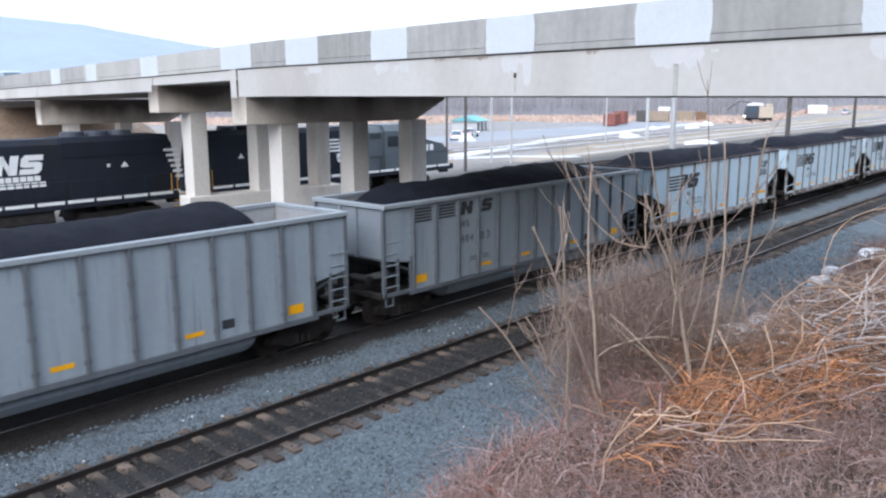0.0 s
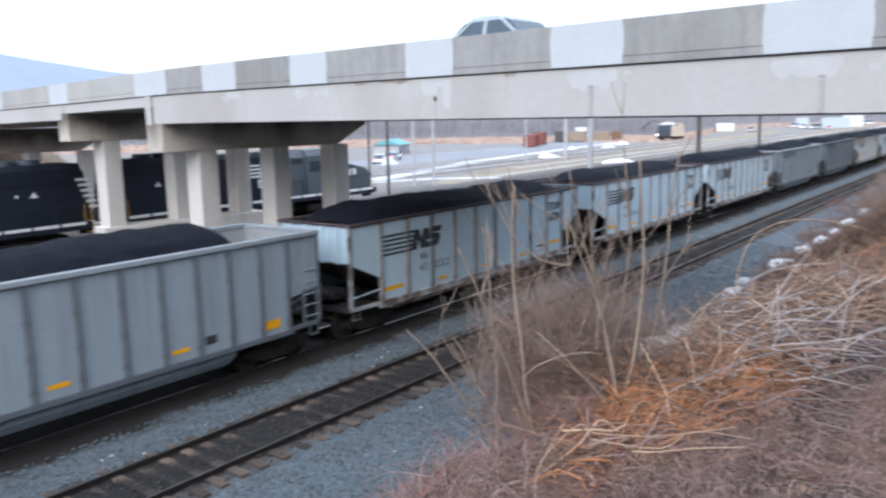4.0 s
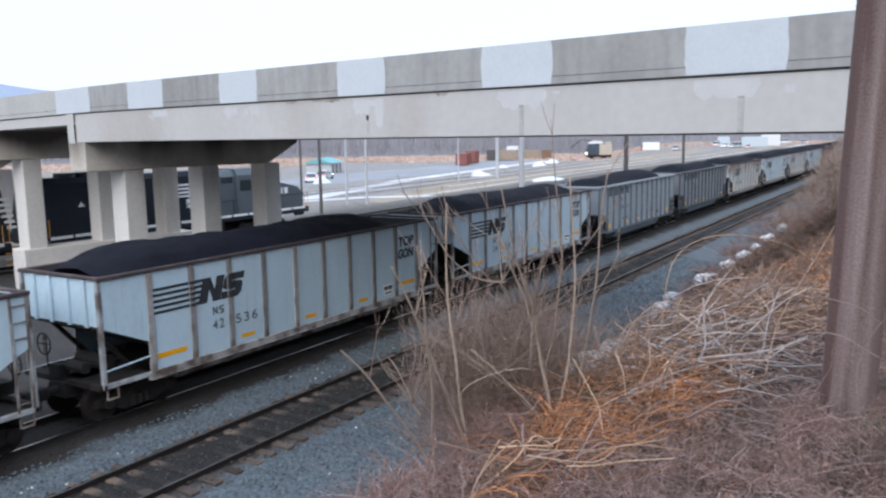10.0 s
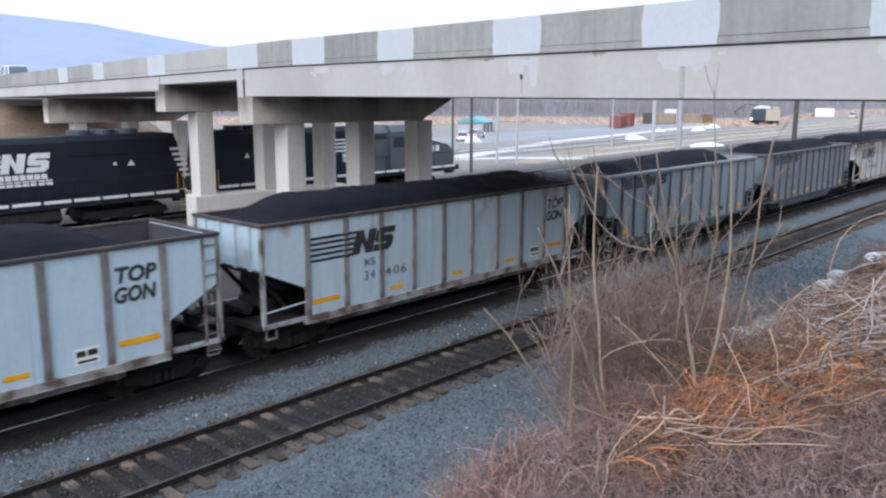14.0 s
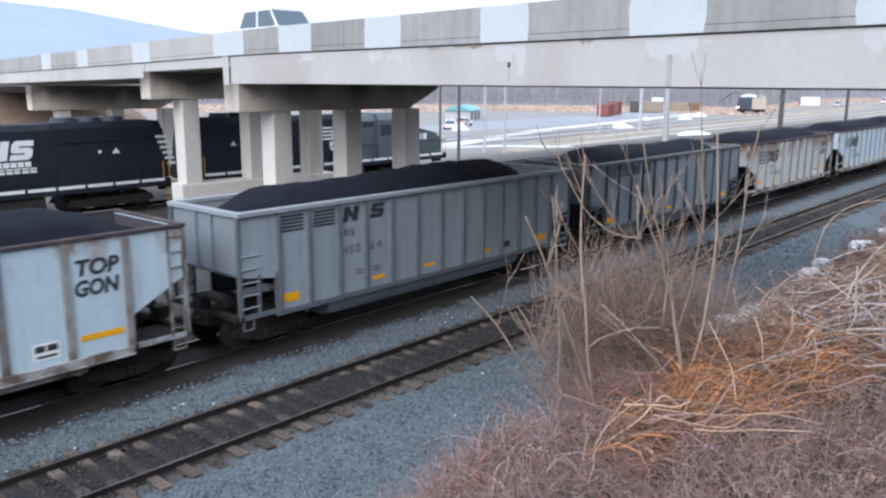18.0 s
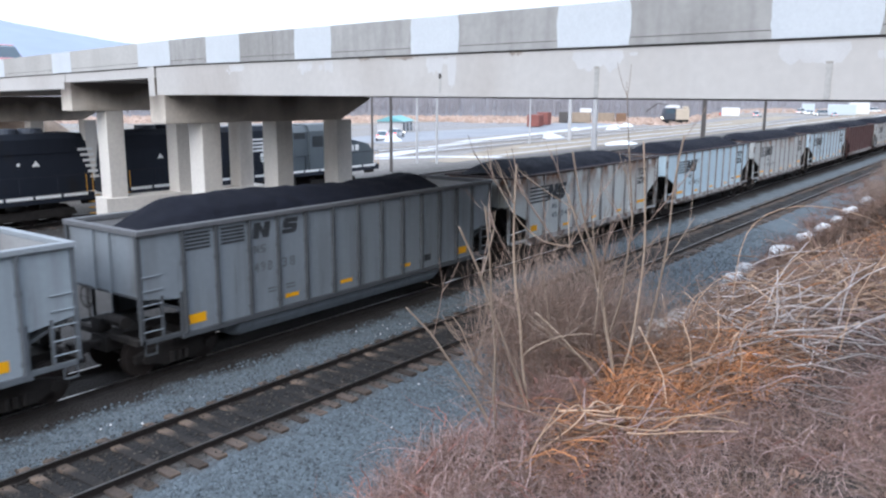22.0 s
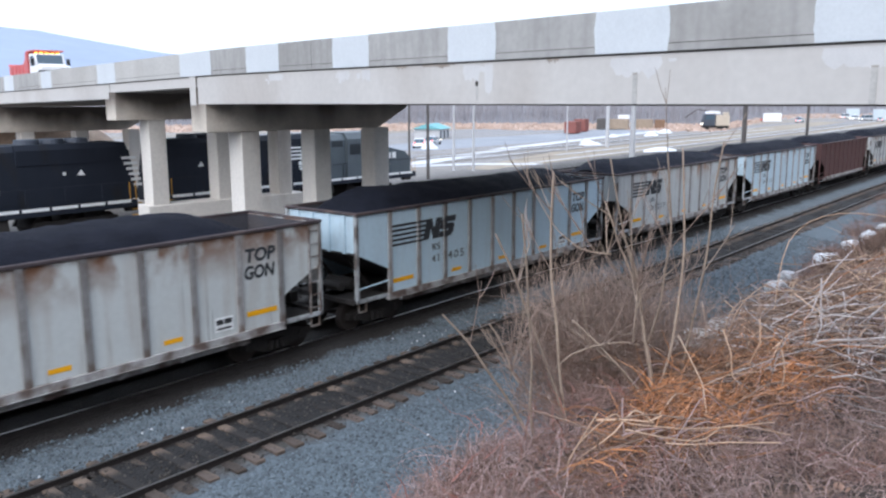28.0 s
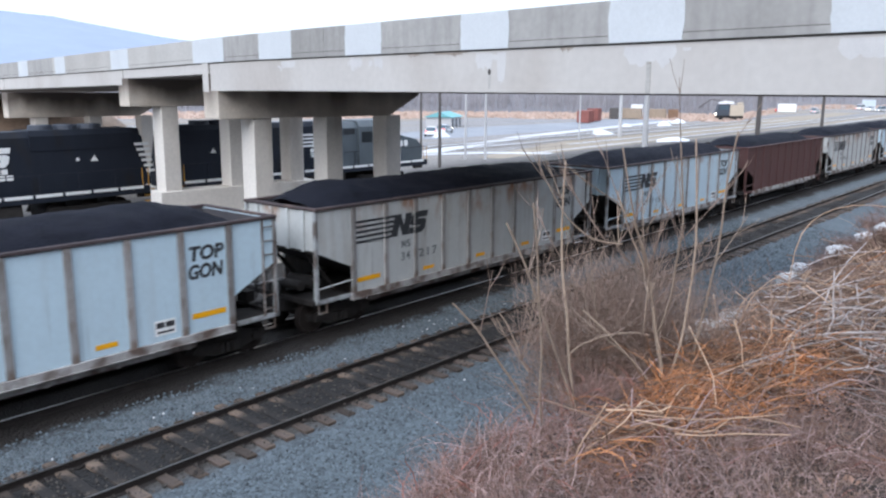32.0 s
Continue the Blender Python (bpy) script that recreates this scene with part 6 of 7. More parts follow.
hopper_box(333, 63.5, 103, (9.5, 2.6, 4.0), M["teal_paint"], "pale blue box trailer far off in the yard")
hopper_box(352, 61.0, 103, (7.0, 2.6, 4.6), M["white_metal"], "white box trailer far off in the yard")
hopper_box(372, 84.0, 103, (5.0, 2.6, 3.8), M["teal_paint"], "pale blue box trailer by the far road")


def crane_truck():
    c = thing("crane_truck", "high crane truck with dark front and pale tan body", "truck", pose(201, 76.5, -0.3, 0, 0, 122))
    bm = bmesh.new()
    box(bm, -3.0, 3.2, -1.25, 1.25, 0.6, 1.1, 0.05)
    part("chassis", bm, M["dark"], c)
    bm = bmesh.new()
    prism(bm, [(0.25, 1.1), (3.2, 1.1), (3.3, 2.3), (2.9, 3.9), (0.25, 4.0)], "y", -1.25, 1.25)
    cab = part("cab", bm, M["fan_grey"], c, "dark high cab")
    bm = bmesh.new()
    prism(bm, [(0.6, 2.6), (2.7, 2.6), (2.5, 3.6), (0.6, 3.6)], "y", 1.252, 1.275)
    part("side_window", bm, M["car_glass"], cab)
    bm = bmesh.new()
    prism(bm, [(-0.9, 3.95), (2.7, 3.95), (2.2, 4.55), (1.2, 4.75), (-0.6, 4.6)], "y", -1.1, 1.1)
    part("roof_cowl", bm, M["white_metal"], cab, "white rounded roof cowl")
    bm = bmesh.new()
    box(bm, -3.1, 0.2, -1.25, 1.25, 1.0, 3.7, 0.12)
    house = part("machine_house", bm, M["crane_paint"], c, "pale tan machine house")
    bm = bmesh.new()
    box(bm, -3.0, -1.7, -1.0, 1.0, 3.7, 4.35, 0.2)
    part("rear_hood", bm, M["crane_paint"], house)
    for y in (-0.8, 0.8):
        bm = bmesh.new()
        rod(bm, (3.25, y, 1.5), (3.36, y, 1.5), 0.22, seg=12)
        part("headlamp", bm, M["lamp"], c, "lit headlamp")
    bm = bmesh.new()
    rod(bm, (1.2, 0.0, 4.5), (4.6, 0.0, 5.1), 0.12, 0.10, 8)
    rod(bm, (4.6, 0.0, 5.1), (7.4, 0.0, 3.0), 0.10, 0.13, 8)
    part("boom", bm, M["far_pole"], c, "dark folded boom")
    for x in (-2.2, -1.0, 2.3):
        for s in (-1, 1):
            bm = bmesh.new()
            rod(bm, (x, s * 0.9, 0.5), (x, s * 1.25, 0.5), 0.5, seg=14)
            part("wheel", bm, M["tyre"], c)


crane_truck()


def far_wood():
    """Tan grass edge, a wooded slope of many bare trunks, and the haze-tinted mountain."""
    rng = random.Random(11)
    vs, fs = [], []

    def blade(x, y, z, h, w, lean):
        i = len(vs)
        a = rng.uniform(0, math.pi)
        dx, dy = w * math.cos(a), w * math.sin(a)
        vs.extend([(x - dx, y - dy, z), (x + dx, y + dy, z), (x + lean, y, z + h), (x + dy, y - dx, z)])
        fs.extend([(i, i + 1, i + 2), (i + 1, i + 3, i + 2), (i + 3, i, i + 2)])
    def back(az):
        """How much farther off the wood stands where the yard opens along the line."""
        return 1 + 0.85 * smooth(21, 15, az)
    for _ in range(11000):
        az = rng.uniform(4, 80)
        d = rng.uniform(205 + 25 * noise.noise((az * 0.12, 3, 0)), 264) * back(az)
        blade(d * math.cos(radians(az)), d * math.sin(radians(az)), -0.35, rng.uniform(0.2, 0.75), rng.uniform(0.4, 1.0), rng.uniform(-0.4, 0.4))
    ob = raw("far_dry_grass", vs, fs, M["far_grass"])
    tagged(ob, "tall tan dry grass before the wood", "grass", kind="stuff")
    # slope behind
    verts, faces = [], []
    na, ring = 60, (255, 275, 300, 360, 460)
    for j, d in enumerate(ring):
        for i in range(na + 1):
            az = radians(-15 + 115 * i / na)
            d = ring[j] * back(math.degrees(az))
            z = (-0.5, 0.6, 2.2, 4.5, 7.5)[j] + (0.5 * noise.noise((i * 0.35, j, 0)) if j > 1 else 0)
            verts.append((d * math.cos(az), d * math.sin(az), z))
    for j in range(len(ring) - 1):
        for i in range(na):
            a = j * (na + 1) + i
            faces.append((a, a + 1, a + na + 2, a + na + 1))
    ob = raw("wood_slope", verts, faces, M["wood_hill"], smooth=True)
    tagged(ob, "brown leaf-strewn slope under bare woods", "hillside", kind="structure")
    vs, fs = [], []
    for _ in range(5200):
        az = radians(rng.uniform(-5, 100))
        far = rng.random()
        d = (262 + 50 * far) * back(math.degrees(az))
        x, y = d * math.cos(az), d * math.sin(az)
        z = 4.0 * far * far
        h, r = rng.uniform(5, 8.5), rng.uniform(0.08, 0.22)
        blade(x, y, z, h, r, rng.uniform(-0.8, 0.8))
        for _ in range(4):
            zz = z + h * rng.uniform(0.3, 0.8)
            i = len(vs)
            ex, ey, ez = rng.uniform(-2, 2), rng.uniform(-2, 2), rng.uniform(1, 3)
            vs.extend([(x, y, zz), (x, y, zz + 0.18), (x + ex, y + ey, zz + ez)])
            fs.append((i, i + 1, i + 2))
    ob = raw("far_wood", vs, fs, M["trunk"])
    tagged(ob, "bare grey winter wood on the far slope", "trees", kind="stuff")


far_wood()


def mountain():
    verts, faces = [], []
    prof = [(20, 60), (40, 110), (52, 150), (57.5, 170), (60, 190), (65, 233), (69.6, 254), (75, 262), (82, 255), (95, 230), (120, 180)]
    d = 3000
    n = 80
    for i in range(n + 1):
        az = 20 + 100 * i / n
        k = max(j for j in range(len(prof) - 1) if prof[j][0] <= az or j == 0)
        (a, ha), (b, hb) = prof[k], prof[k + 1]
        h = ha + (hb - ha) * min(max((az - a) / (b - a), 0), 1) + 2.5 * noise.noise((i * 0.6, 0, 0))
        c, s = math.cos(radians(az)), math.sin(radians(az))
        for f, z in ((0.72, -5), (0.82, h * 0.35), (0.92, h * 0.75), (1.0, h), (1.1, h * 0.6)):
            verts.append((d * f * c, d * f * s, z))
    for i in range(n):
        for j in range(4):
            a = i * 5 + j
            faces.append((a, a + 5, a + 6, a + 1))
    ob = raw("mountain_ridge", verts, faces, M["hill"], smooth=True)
    tagged(ob, "wooded mountain ridge with distance haze painted as blue", "mountain", kind="structure")


mountain()


# ---- the bank: pole, bush, brush and stones ----
def near_pole():
    ob = thing("utility_pole", "thick brown creosoted timber pole on the bank", "utility pole", pose(5.55, 0.451, 4.9, 1.9, 0, 0))
    bm = bmesh.new()
    n, seg = 24, 20
    rings = []
    for i in range(n + 1):
        z = 10.0 * i / n
        r = 0.160 - 0.0035 * z
        rings.append([bm.verts.new(((r + 0.006 * noise.noise((math.cos(a) * 3, math.sin(a) * 3, z * 0.4))) * math.cos(a), (r + 0.006 * noise.noise((math.cos(a) * 3, math.sin(a) * 3, z * 0.4))) * math.sin(a), z)) for a in (2 * math.pi * k / seg for k in range(seg))])
    for a, b in zip(rings, rings[1:]):
        for k in range(seg):
            bm.faces.new((a[k], a[(k + 1) % seg], b[(k + 1) % seg], b[k]))
    bm.faces.new(rings[-1])
    part("shaft", bm, M["pole"], ob, smooth=True)
    bm = bmesh.new()
    box(bm, -1.2, 1.2, -0.06, 0.06, 9.2, 9.35)
    part("cross_arm", bm, M["pole"], ob)


near_pole()


def stalks(name, label, category, count, place, length, radius, rise, material, seed, droop=0.5, seg=3, pts=4, kind="stuff", wander=0.35, lie=None):
    """Many thin bent stalks, all in one mesh: place gives a root, rise the range of the first slope in degrees."""
    rng = random.Random(seed)
    vs, fs = [], []
    for _ in range(count):
        x, y, z = place(rng)
        L, r = rng.uniform(*length), rng.uniform(*radius)
        az, el = rng.uniform(0, 2 * math.pi), radians(rng.uniform(*rise))
        if lie is not None:
            az = lie + rng.gauss(0, 0.7) + rng.choice((0, math.pi))
        p = Vector((x, y, z))
        d = Vector((math.cos(az) * math.cos(el), math.sin(az) * math.cos(el), math.sin(el)))
        base = len(vs)
        for i in range(pts):
            u = d.orthogonal().normalized()
            w = d.cross(u)
            rr = r * (1 - 0.75 * i / (pts - 1))
            for k in range(seg):
                a = 2 * math.pi * k / seg
                q = p + rr * (math.cos(a) * u + math.sin(a) * w)
                vs.append((q.x, q.y, q.z))
            d = (d + Vector((rng.uniform(-wander, wander), rng.uniform(-wander, wander), rng.uniform(-wander, wander) - droop * 0.5))).normalized()
            p = p + d * L / (pts - 1)
            if i < pts - 1:
                for k in range(seg):
                    a, b = base + i * seg + k, base + i * seg + (k + 1) % seg
                    fs.append((a, b, b + seg, a + seg))
    ob = raw(name, vs, fs, material)
    tagged(ob, label, category, kind=kind)
    return ob


def on(x, y, up=0.0):
    return x, y, ground_z(x, y) + up


def blob(x, y, r, up=0.0, ry=None):
    def place(rng):
        a, k = rng.uniform(0, 2 * math.pi), math.sqrt(rng.random()) * r
        px, py = x + k * math.cos(a), y + k * math.sin(a) * (ry or 1)
        return on(px, py, rng.uniform(0, up) if up else 0.0)
    return place


def strewn(x0, x1, y0, y1, up=0.0):
    def place(rng):
        px, py = rng.uniform(x0, x1), rng.uniform(y0, y1)
        return on(px, py, rng.uniform(0, up) if up else 0)
    return place


def slope(x0, x1, up):
    def place(rng):
        px = rng.uniform(x0, x1)
        return on(px, rng.uniform(1.8, toe_y(px) - 0.3), rng.uniform(0, up))
    return place


def along_edge(x0, x1, y0, y1, up=0.0, power=1.6):
    """Roots thickest near the camera's end, thinning out past the edges."""
    def place(rng):
        px, py = x0 + (x1 - x0) * rng.random() ** power, rng.uniform(y0, y1)
        if px < x0 + 0.7 and rng.random() < 0.5:
            px -= abs(rng.gauss(0, 0.7))
        if py < y0 + 0.5 and rng.random() < 0.6:
            py -= abs(rng.gauss(0, 0.6))
        return on(px, py, rng.uniform(0, up) if up else 0)
    return place


def clumped(place, freq=2.6, level=-0.05, tall=0.10):
    """Keeps the roots that fall in clumps, and lifts them where a clump is thick."""
    def pick(rng):
        for _ in range(30):
            x, y, z = place(rng)
            k = noise.noise((x * freq, y * freq, 5.5)) + 0.6 * noise.noise((x * freq * 2.7, y * freq * 2.7, 1.5))
            if 3.5 < x < 8 and y > heap_low(x) + 0.08 and rng.random() < 0.85:
                continue
            if k > level + rng.uniform(-0.2, 0.2):
                break
        return x, y, z + max(0.0, k) * tall * rng.random()
    return pick


def heap_low(x):
    return max(1.22, 1.72 - 0.28 * (x - 3.2))


def heap(x0, x1, y0=None, y1=2.12, up=0.14):
    """Roots inside the heap of fallen stalks, whose lower edge slants back from the lip of the bank."""
    def place(rng):
        while True:
            x, y = rng.uniform(x0, x1), rng.uniform(0.2, y1)
            if y > (heap_low(x) if y0 is None else y0) + rng.uniform(-0.12, 0.12) and y < 1.84 + 0.10 * (x - 3.2):
                return on(x, y, rng.uniform(0, up))
    return place


def tufts(name, label, category, count, each, place, height, radius, spread, material, seed, pts=5):
    """Tussocks and bramble mounds: many thin shoots that fan out of one root and bend over, all in one mesh."""
    rng = random.Random(seed)
    vs, fs = [], []
    for _ in range(count):
        x, y, z = place(rng)
        size = rng.uniform(*height)
        bend = rng.uniform(0, 2 * math.pi)
        for _ in range(rng.randint(each // 2, each)):
            az = rng.uniform(0, 2 * math.pi)
            out = rng.random() * spread
            p = Vector((x + rng.gauss(0, 0.05) * size * 4, y + rng.gauss(0, 0.05) * size * 4, z - 0.01))
            d = Vector((math.cos(az) * out + 0.3 * math.cos(bend), math.sin(az) * out + 0.3 * math.sin(bend), 1.0)).normalized()
            L, r = size * rng.uniform(0.5, 1.35), rng.uniform(*radius)
            base = len(vs)
            for i in range(pts):
                u = d.orthogonal().normalized()
                w = d.cross(u)
                rr = r * (1 - 0.7 * i / (pts - 1))
                for k in range(3):
                    q = p + rr * (math.cos(2.0944 * k) * u + math.sin(2.0944 * k) * w)
                    vs.append((q.x, q.y, q.z))
                d = (d + Vector((0.45 * out * math.cos(az) + rng.uniform(-0.4, 0.4), 0.45 * out * math.sin(az) + rng.uniform(-0.4, 0.4), rng.uniform(-0.55, 0.1)))).normalized()
                p = p + d * L / (pts - 1)
                if i < pts - 1:
                    for k in range(3):
                        a, b = base + i * 3 + k, base + i * 3 + (k + 1) % 3
                        fs.append((a, b, b + 3, a + 3))
    return tagged(raw(name, vs, fs, material), label, category, kind="stuff")


# matted dead grass and brambles of the shoulder
stalks("dead_brush", "matted brown-mauve dead grass and brambles on the bank", "brush", 13000, clumped(along_edge(1.5, 10, -1.2, 1.9, 0.05), 2.6, -0.05), (0.05, 0.20), (0.0009, 0.0022), (-10, 70), M["mauve"], 21, droop=0.4, wander=0.55)
stalks("dead_brush", "brown twiggy litter over the bank", "brush", 9000, clumped(along_edge(1.5, 11, -1.4, 2.0, 0.04), 3.1, 0.05), (0.05, 0.2), (0.0009, 0.0022), (-10, 65), M["twig"], 22, droop=0.4, wander=0.55)
tufts("bramble_mounds", "tangled mounds of fine mauve-brown dead bramble", "brush", 190, 80, clumped(along_edge(1.7, 8, -1.1, 1.9, 0.0, 1.3), 1.7, 0.05, 0.05), (0.14, 0.32), (0.0010, 0.0024), 1.4, M["mauve"], 81)
tufts("bramble_mounds", "mounds of grey-brown dead weeds", "brush", 120, 60, clumped(along_edge(1.7, 9, -1.1, 1.9, 0.0, 1.3), 1.9, 0.05, 0.05), (0.12, 0.30), (0.0010, 0.0024), 1.4, M["haze"], 82)
tufts("bramble_mounds", "dark brown knots of dead weed", "brush", 230, 60, clumped(along_edge(1.7, 9, -1.0, 1.8, 0.0, 1.2), 2.3, 0.0, 0.05), (0.08, 0.22), (0.001, 0.002), 1.8, M["dark_twig"], 83)
stalks("dead_brush", "pale pink-brown blades among the dead grass", "brush", 5000, clumped(along_edge(1.5, 9, -1.2, 1.9, 0.12), 2.2, 0.05), (0.05, 0.24), (0.001, 0.0026), (0, 60), M["pale_mauve"], 23, droop=0.5, wander=0.6)
stalks("dead_brush", "long pale stems bent over the dead brush", "brush", 150, along_edge(2.2, 8, -1.0, 1.6, 0.15, 1.2), (0.3, 0.8), (0.0014, 0.003), (10, 75), M["pale_mauve"], 29, droop=0.55, pts=7, wander=0.3)
stalks("grass_tuft", "thin green winter grass among dead stalks", "grass", 900, clumped(along_edge(2.0, 5.4, -0.9, 0.5, 0.03), 2.6, 0.25), (0.05, 0.13), (0.002, 0.004), (30, 80), M["green"], 24, droop=0.3, pts=3)
stalks("dead_brush", "reddish bramble shoots at the edge of the bank", "brush", 150, along_edge(2.3, 4.2, 1.85, 2.5, 0.2, 1.0), (0.1, 0.3), (0.0015, 0.0035), (20, 80), M["red_leaf"], 25, droop=0.3, wander=0.5)
stalks("dead_brush", "mauve bramble fringe at the edge of the bank", "brush", 5500, clumped(along_edge(1.4, 5.0, 1.3, 2.55, 0.07, 1.0), 3.4, -0.15), (0.08, 0.28), (0.001, 0.0025), (10, 75), M["mauve"], 26, droop=0.5, wander=0.6)
tufts("bramble_mounds", "mauve bramble mounds at the lip of the bank", "brush", 60, 80, along_edge(1.6, 4.6, 1.5, 2.5, 0.0, 1.0), (0.14, 0.34), (0.0009, 0.0019), 1.3, M["mauve"], 84)
stalks("dead_brush", "brown dead grass at the lip of the bank", "brush", 3600, clumped(along_edge(1.4, 5.0, 1.4, 2.6, 0.05, 1.0), 4.1, -0.1), (0.08, 0.26), (0.001, 0.0024), (10, 75), M["twig"], 28, droop=0.45, wander=0.6)
stalks("dead_brush", "pale arching bramble stems at the edge of the bank", "brush", 600, clumped(along_edge(1.4, 4.2, 1.2, 2.6, 0.08, 1.0), 3.4, 0.0), (0.2, 0.55), (0.0016, 0.0036), (15, 75), M["pale_mauve"], 27, droop=0.75, pts=6, wander=0.45)
stalks("dead_brush", "pale pink-brown blades at the lip of the bank", "brush", 2600, clumped(along_edge(1.4, 4.0, 0.6, 2.45, 0.12, 1.0), 3.0, 0.05), (0.05, 0.22), (0.001, 0.0024), (10, 80), M["pale_mauve"], 92, droop=0.4, wander=0.5)
stalks("dead_brush", "pale bent stems among the brush beyond the heap", "brush", 500, strewn(4.6, 7.0, 0.4, 1.25, 0.14), (0.12, 0.45), (0.0014, 0.003), (-5, 50), M["pale_mauve"], 93, droop=0.4, wander=0.5)
# weeds round the foot of the pole
tufts("bramble_mounds", "grey-brown weeds crowding the foot of the pole", "brush", 22, 70, blob(5.3, 0.35, 0.45, 0.0), (0.16, 0.34), (0.001, 0.002), 1.2, M["mauve"], 85)
# the same cover goes on behind and beside the eye
stalks("dead_brush", "matted brown dead grass round the top of the bank", "brush", 9000, strewn(-7, 1.8, -5, 2.2, 0.04), (0.12, 0.4), (0.002, 0.005), (-10, 50), M["mauve"], 71, droop=0.5, wander=0.5)
stalks("dead_brush", "brown twiggy litter on the flat bank top", "brush", 7000, strewn(1.5, 14, -6, -1.0, 0.04), (0.12, 0.45), (0.002, 0.005), (-10, 50), M["twig"], 72, droop=0.5, wander=0.5)
# the heap of fallen stalks
tufts("fallen_stalks", "broken orange-brown knotweed clumps in the heap", "dead stalks", 80, 34, heap(3.3, 5.6, None, 2.12, 0.02), (0.14, 0.32), (0.002, 0.0045), 2.2, M["orange"], 86)
tufts("fallen_stalks", "dark brown broken stems deep in the heap", "dead stalks", 150, 34, heap(3.3, 7.4, None, 2.12, 0.0), (0.08, 0.2), (0.0015, 0.004), 2.5, M["dark_twig"], 87)
stalks("fallen_stalks", "heap of fallen orange-brown dead stalks", "dead stalks", 1700, heap(3.2, 5.7, None, 2.12, 0.18), (0.12, 0.5), (0.002, 0.006), (-8, 40), M["orange"], 31, droop=0.4, seg=3, pts=5, wander=0.45, lie=-0.6)
stalks("fallen_stalks", "brown fallen stalks in the back of the heap", "dead stalks", 1500, heap(5.4, 9.0), (0.15, 0.6), (0.003, 0.007), (-8, 40), M["far_stalk"], 30, droop=0.4, pts=5, wander=0.45, lie=-0.8)
stalks("fallen_stalks", "fine orange leaf litter among fallen stalks", "dead stalks", 2200, heap(3.2, 5.7, None, 2.12, 0.10), (0.04, 0.2), (0.002, 0.006), (-20, 70), M["orange"], 32, droop=0.4, wander=0.7)
stalks("fallen_stalks", "brown twigs among fallen stalks", "dead stalks", 3600, heap(3.2, 9.0, None, 2.12, 0.12), (0.08, 0.35), (0.0015, 0.004), (-10, 60), M["twig"], 39, droop=0.4, wander=0.6)
stalks("fallen_stalks", "orange and tan broken stems behind the bleached stalks", "dead stalks", 200, heap(7.0, 9.5, 0.5, 1.7, 0.2), (0.3, 0.8), (0.003, 0.006), (-5, 45), M["tan_stalk"], 34, droop=0.4, pts=5, wander=0.4, lie=-1.2)
stalks("fallen_stalks", "brown dead stalks along the far bank", "dead stalks", 3400, strewn(7.2, 22, -0.6, 1.6, 0.15), (0.2, 0.7), (0.003, 0.008), (0, 55), M["far_stalk"], 35, droop=0.5, seg=3, pts=5, wander=0.5)
stalks("fallen_stalks", "bleached stalks near the pole", "dead stalks", 60, strewn(6.3, 10, -0.8, 0.5, 0.2), (0.4, 1.0), (0.002, 0.0055), (0, 40), M["silver"], 36, droop=0.45, seg=4, pts=6, wander=0.3)
stalks("bank_grass", "short tan and brown dead grass on the far slope", "grass", 8000, slope(10, 45, 0.02), (0.15, 0.5), (0.004, 0.010), (10, 80), M["tan"], 37, droop=0.4, wander=0.5)
stalks("bank_grass", "brown bramble on the far slope", "brush", 13000, slope(8, 60, 0.1), (0.2, 0.8), (0.004, 0.010), (10, 80), M["twig"], 38, droop=0.35, wander=0.5)
tufts("bramble_mounds", "mauve-grey dead weeds over the far top of the bank", "brush", 260, 40, strewn(7.5, 26, -1.2, 1.8), (0.15, 0.45), (0.002, 0.005), 1.4, M["mauve"], 90)
tufts("bramble_mounds", "dark knots of weed over the far top of the bank", "brush", 240, 36, strewn(6.5, 22, -1.2, 1.7), (0.1, 0.3), (0.002, 0.005), 1.6, M["dark_twig"], 91)
tufts("fallen_stalks", "broken orange-brown clumps along the bank top", "dead stalks", 90, 26, strewn(7, 16, 0.1, 1.7), (0.2, 0.5), (0.003, 0.007), 2.0, M["orange"], 92)
# low bare brush that creeps from the foot of the bank over the ballast
def creeping(x0, x1, out):
    def place(rng):
        while True:
            x = rng.uniform(x0, x1)
            y = toe_y(x) + rng.uniform(-1.6, out * smooth(30, 70, x) + 0.4)
            if noise.noise((x * 0.22, y * 0.5, 2.2)) > -0.12:
                return on(x, y)
    return place


tufts("bank_brush", "low grey-mauve bare brush at the foot of the bank", "brush", 330, 34, creeping(24, 100, 3.2), (0.4, 1.1), (0.004, 0.009), 1.1, M["mauve"], 88)
tufts("bank_brush", "dark bare weeds along the foot of the bank", "brush", 180, 30, creeping(22, 100, 2.4), (0.3, 0.8), (0.004, 0.009), 1.3, M["twig"], 89)
stalks("fallen_stalks", "bleached grey stalks piled on the heap", "dead stalks", 90, heap(5.3, 7.2, 0.8, 1.85, 0.16), (0.25, 0.8), (0.002, 0.006), (-10, 22), M["silver"], 45, droop=0.3, seg=4, pts=6, wander=0.36, lie=-1.1)
stalks("fallen_stalks", "dark twigs under the bleached stalks", "dead stalks", 4200, heap(4.6, 7.4, 1.0, 1.9, 0.07), (0.1, 0.4), (0.0015, 0.004), (-10, 40), M["dark_twig"], 46, droop=0.4, wander=0.5)


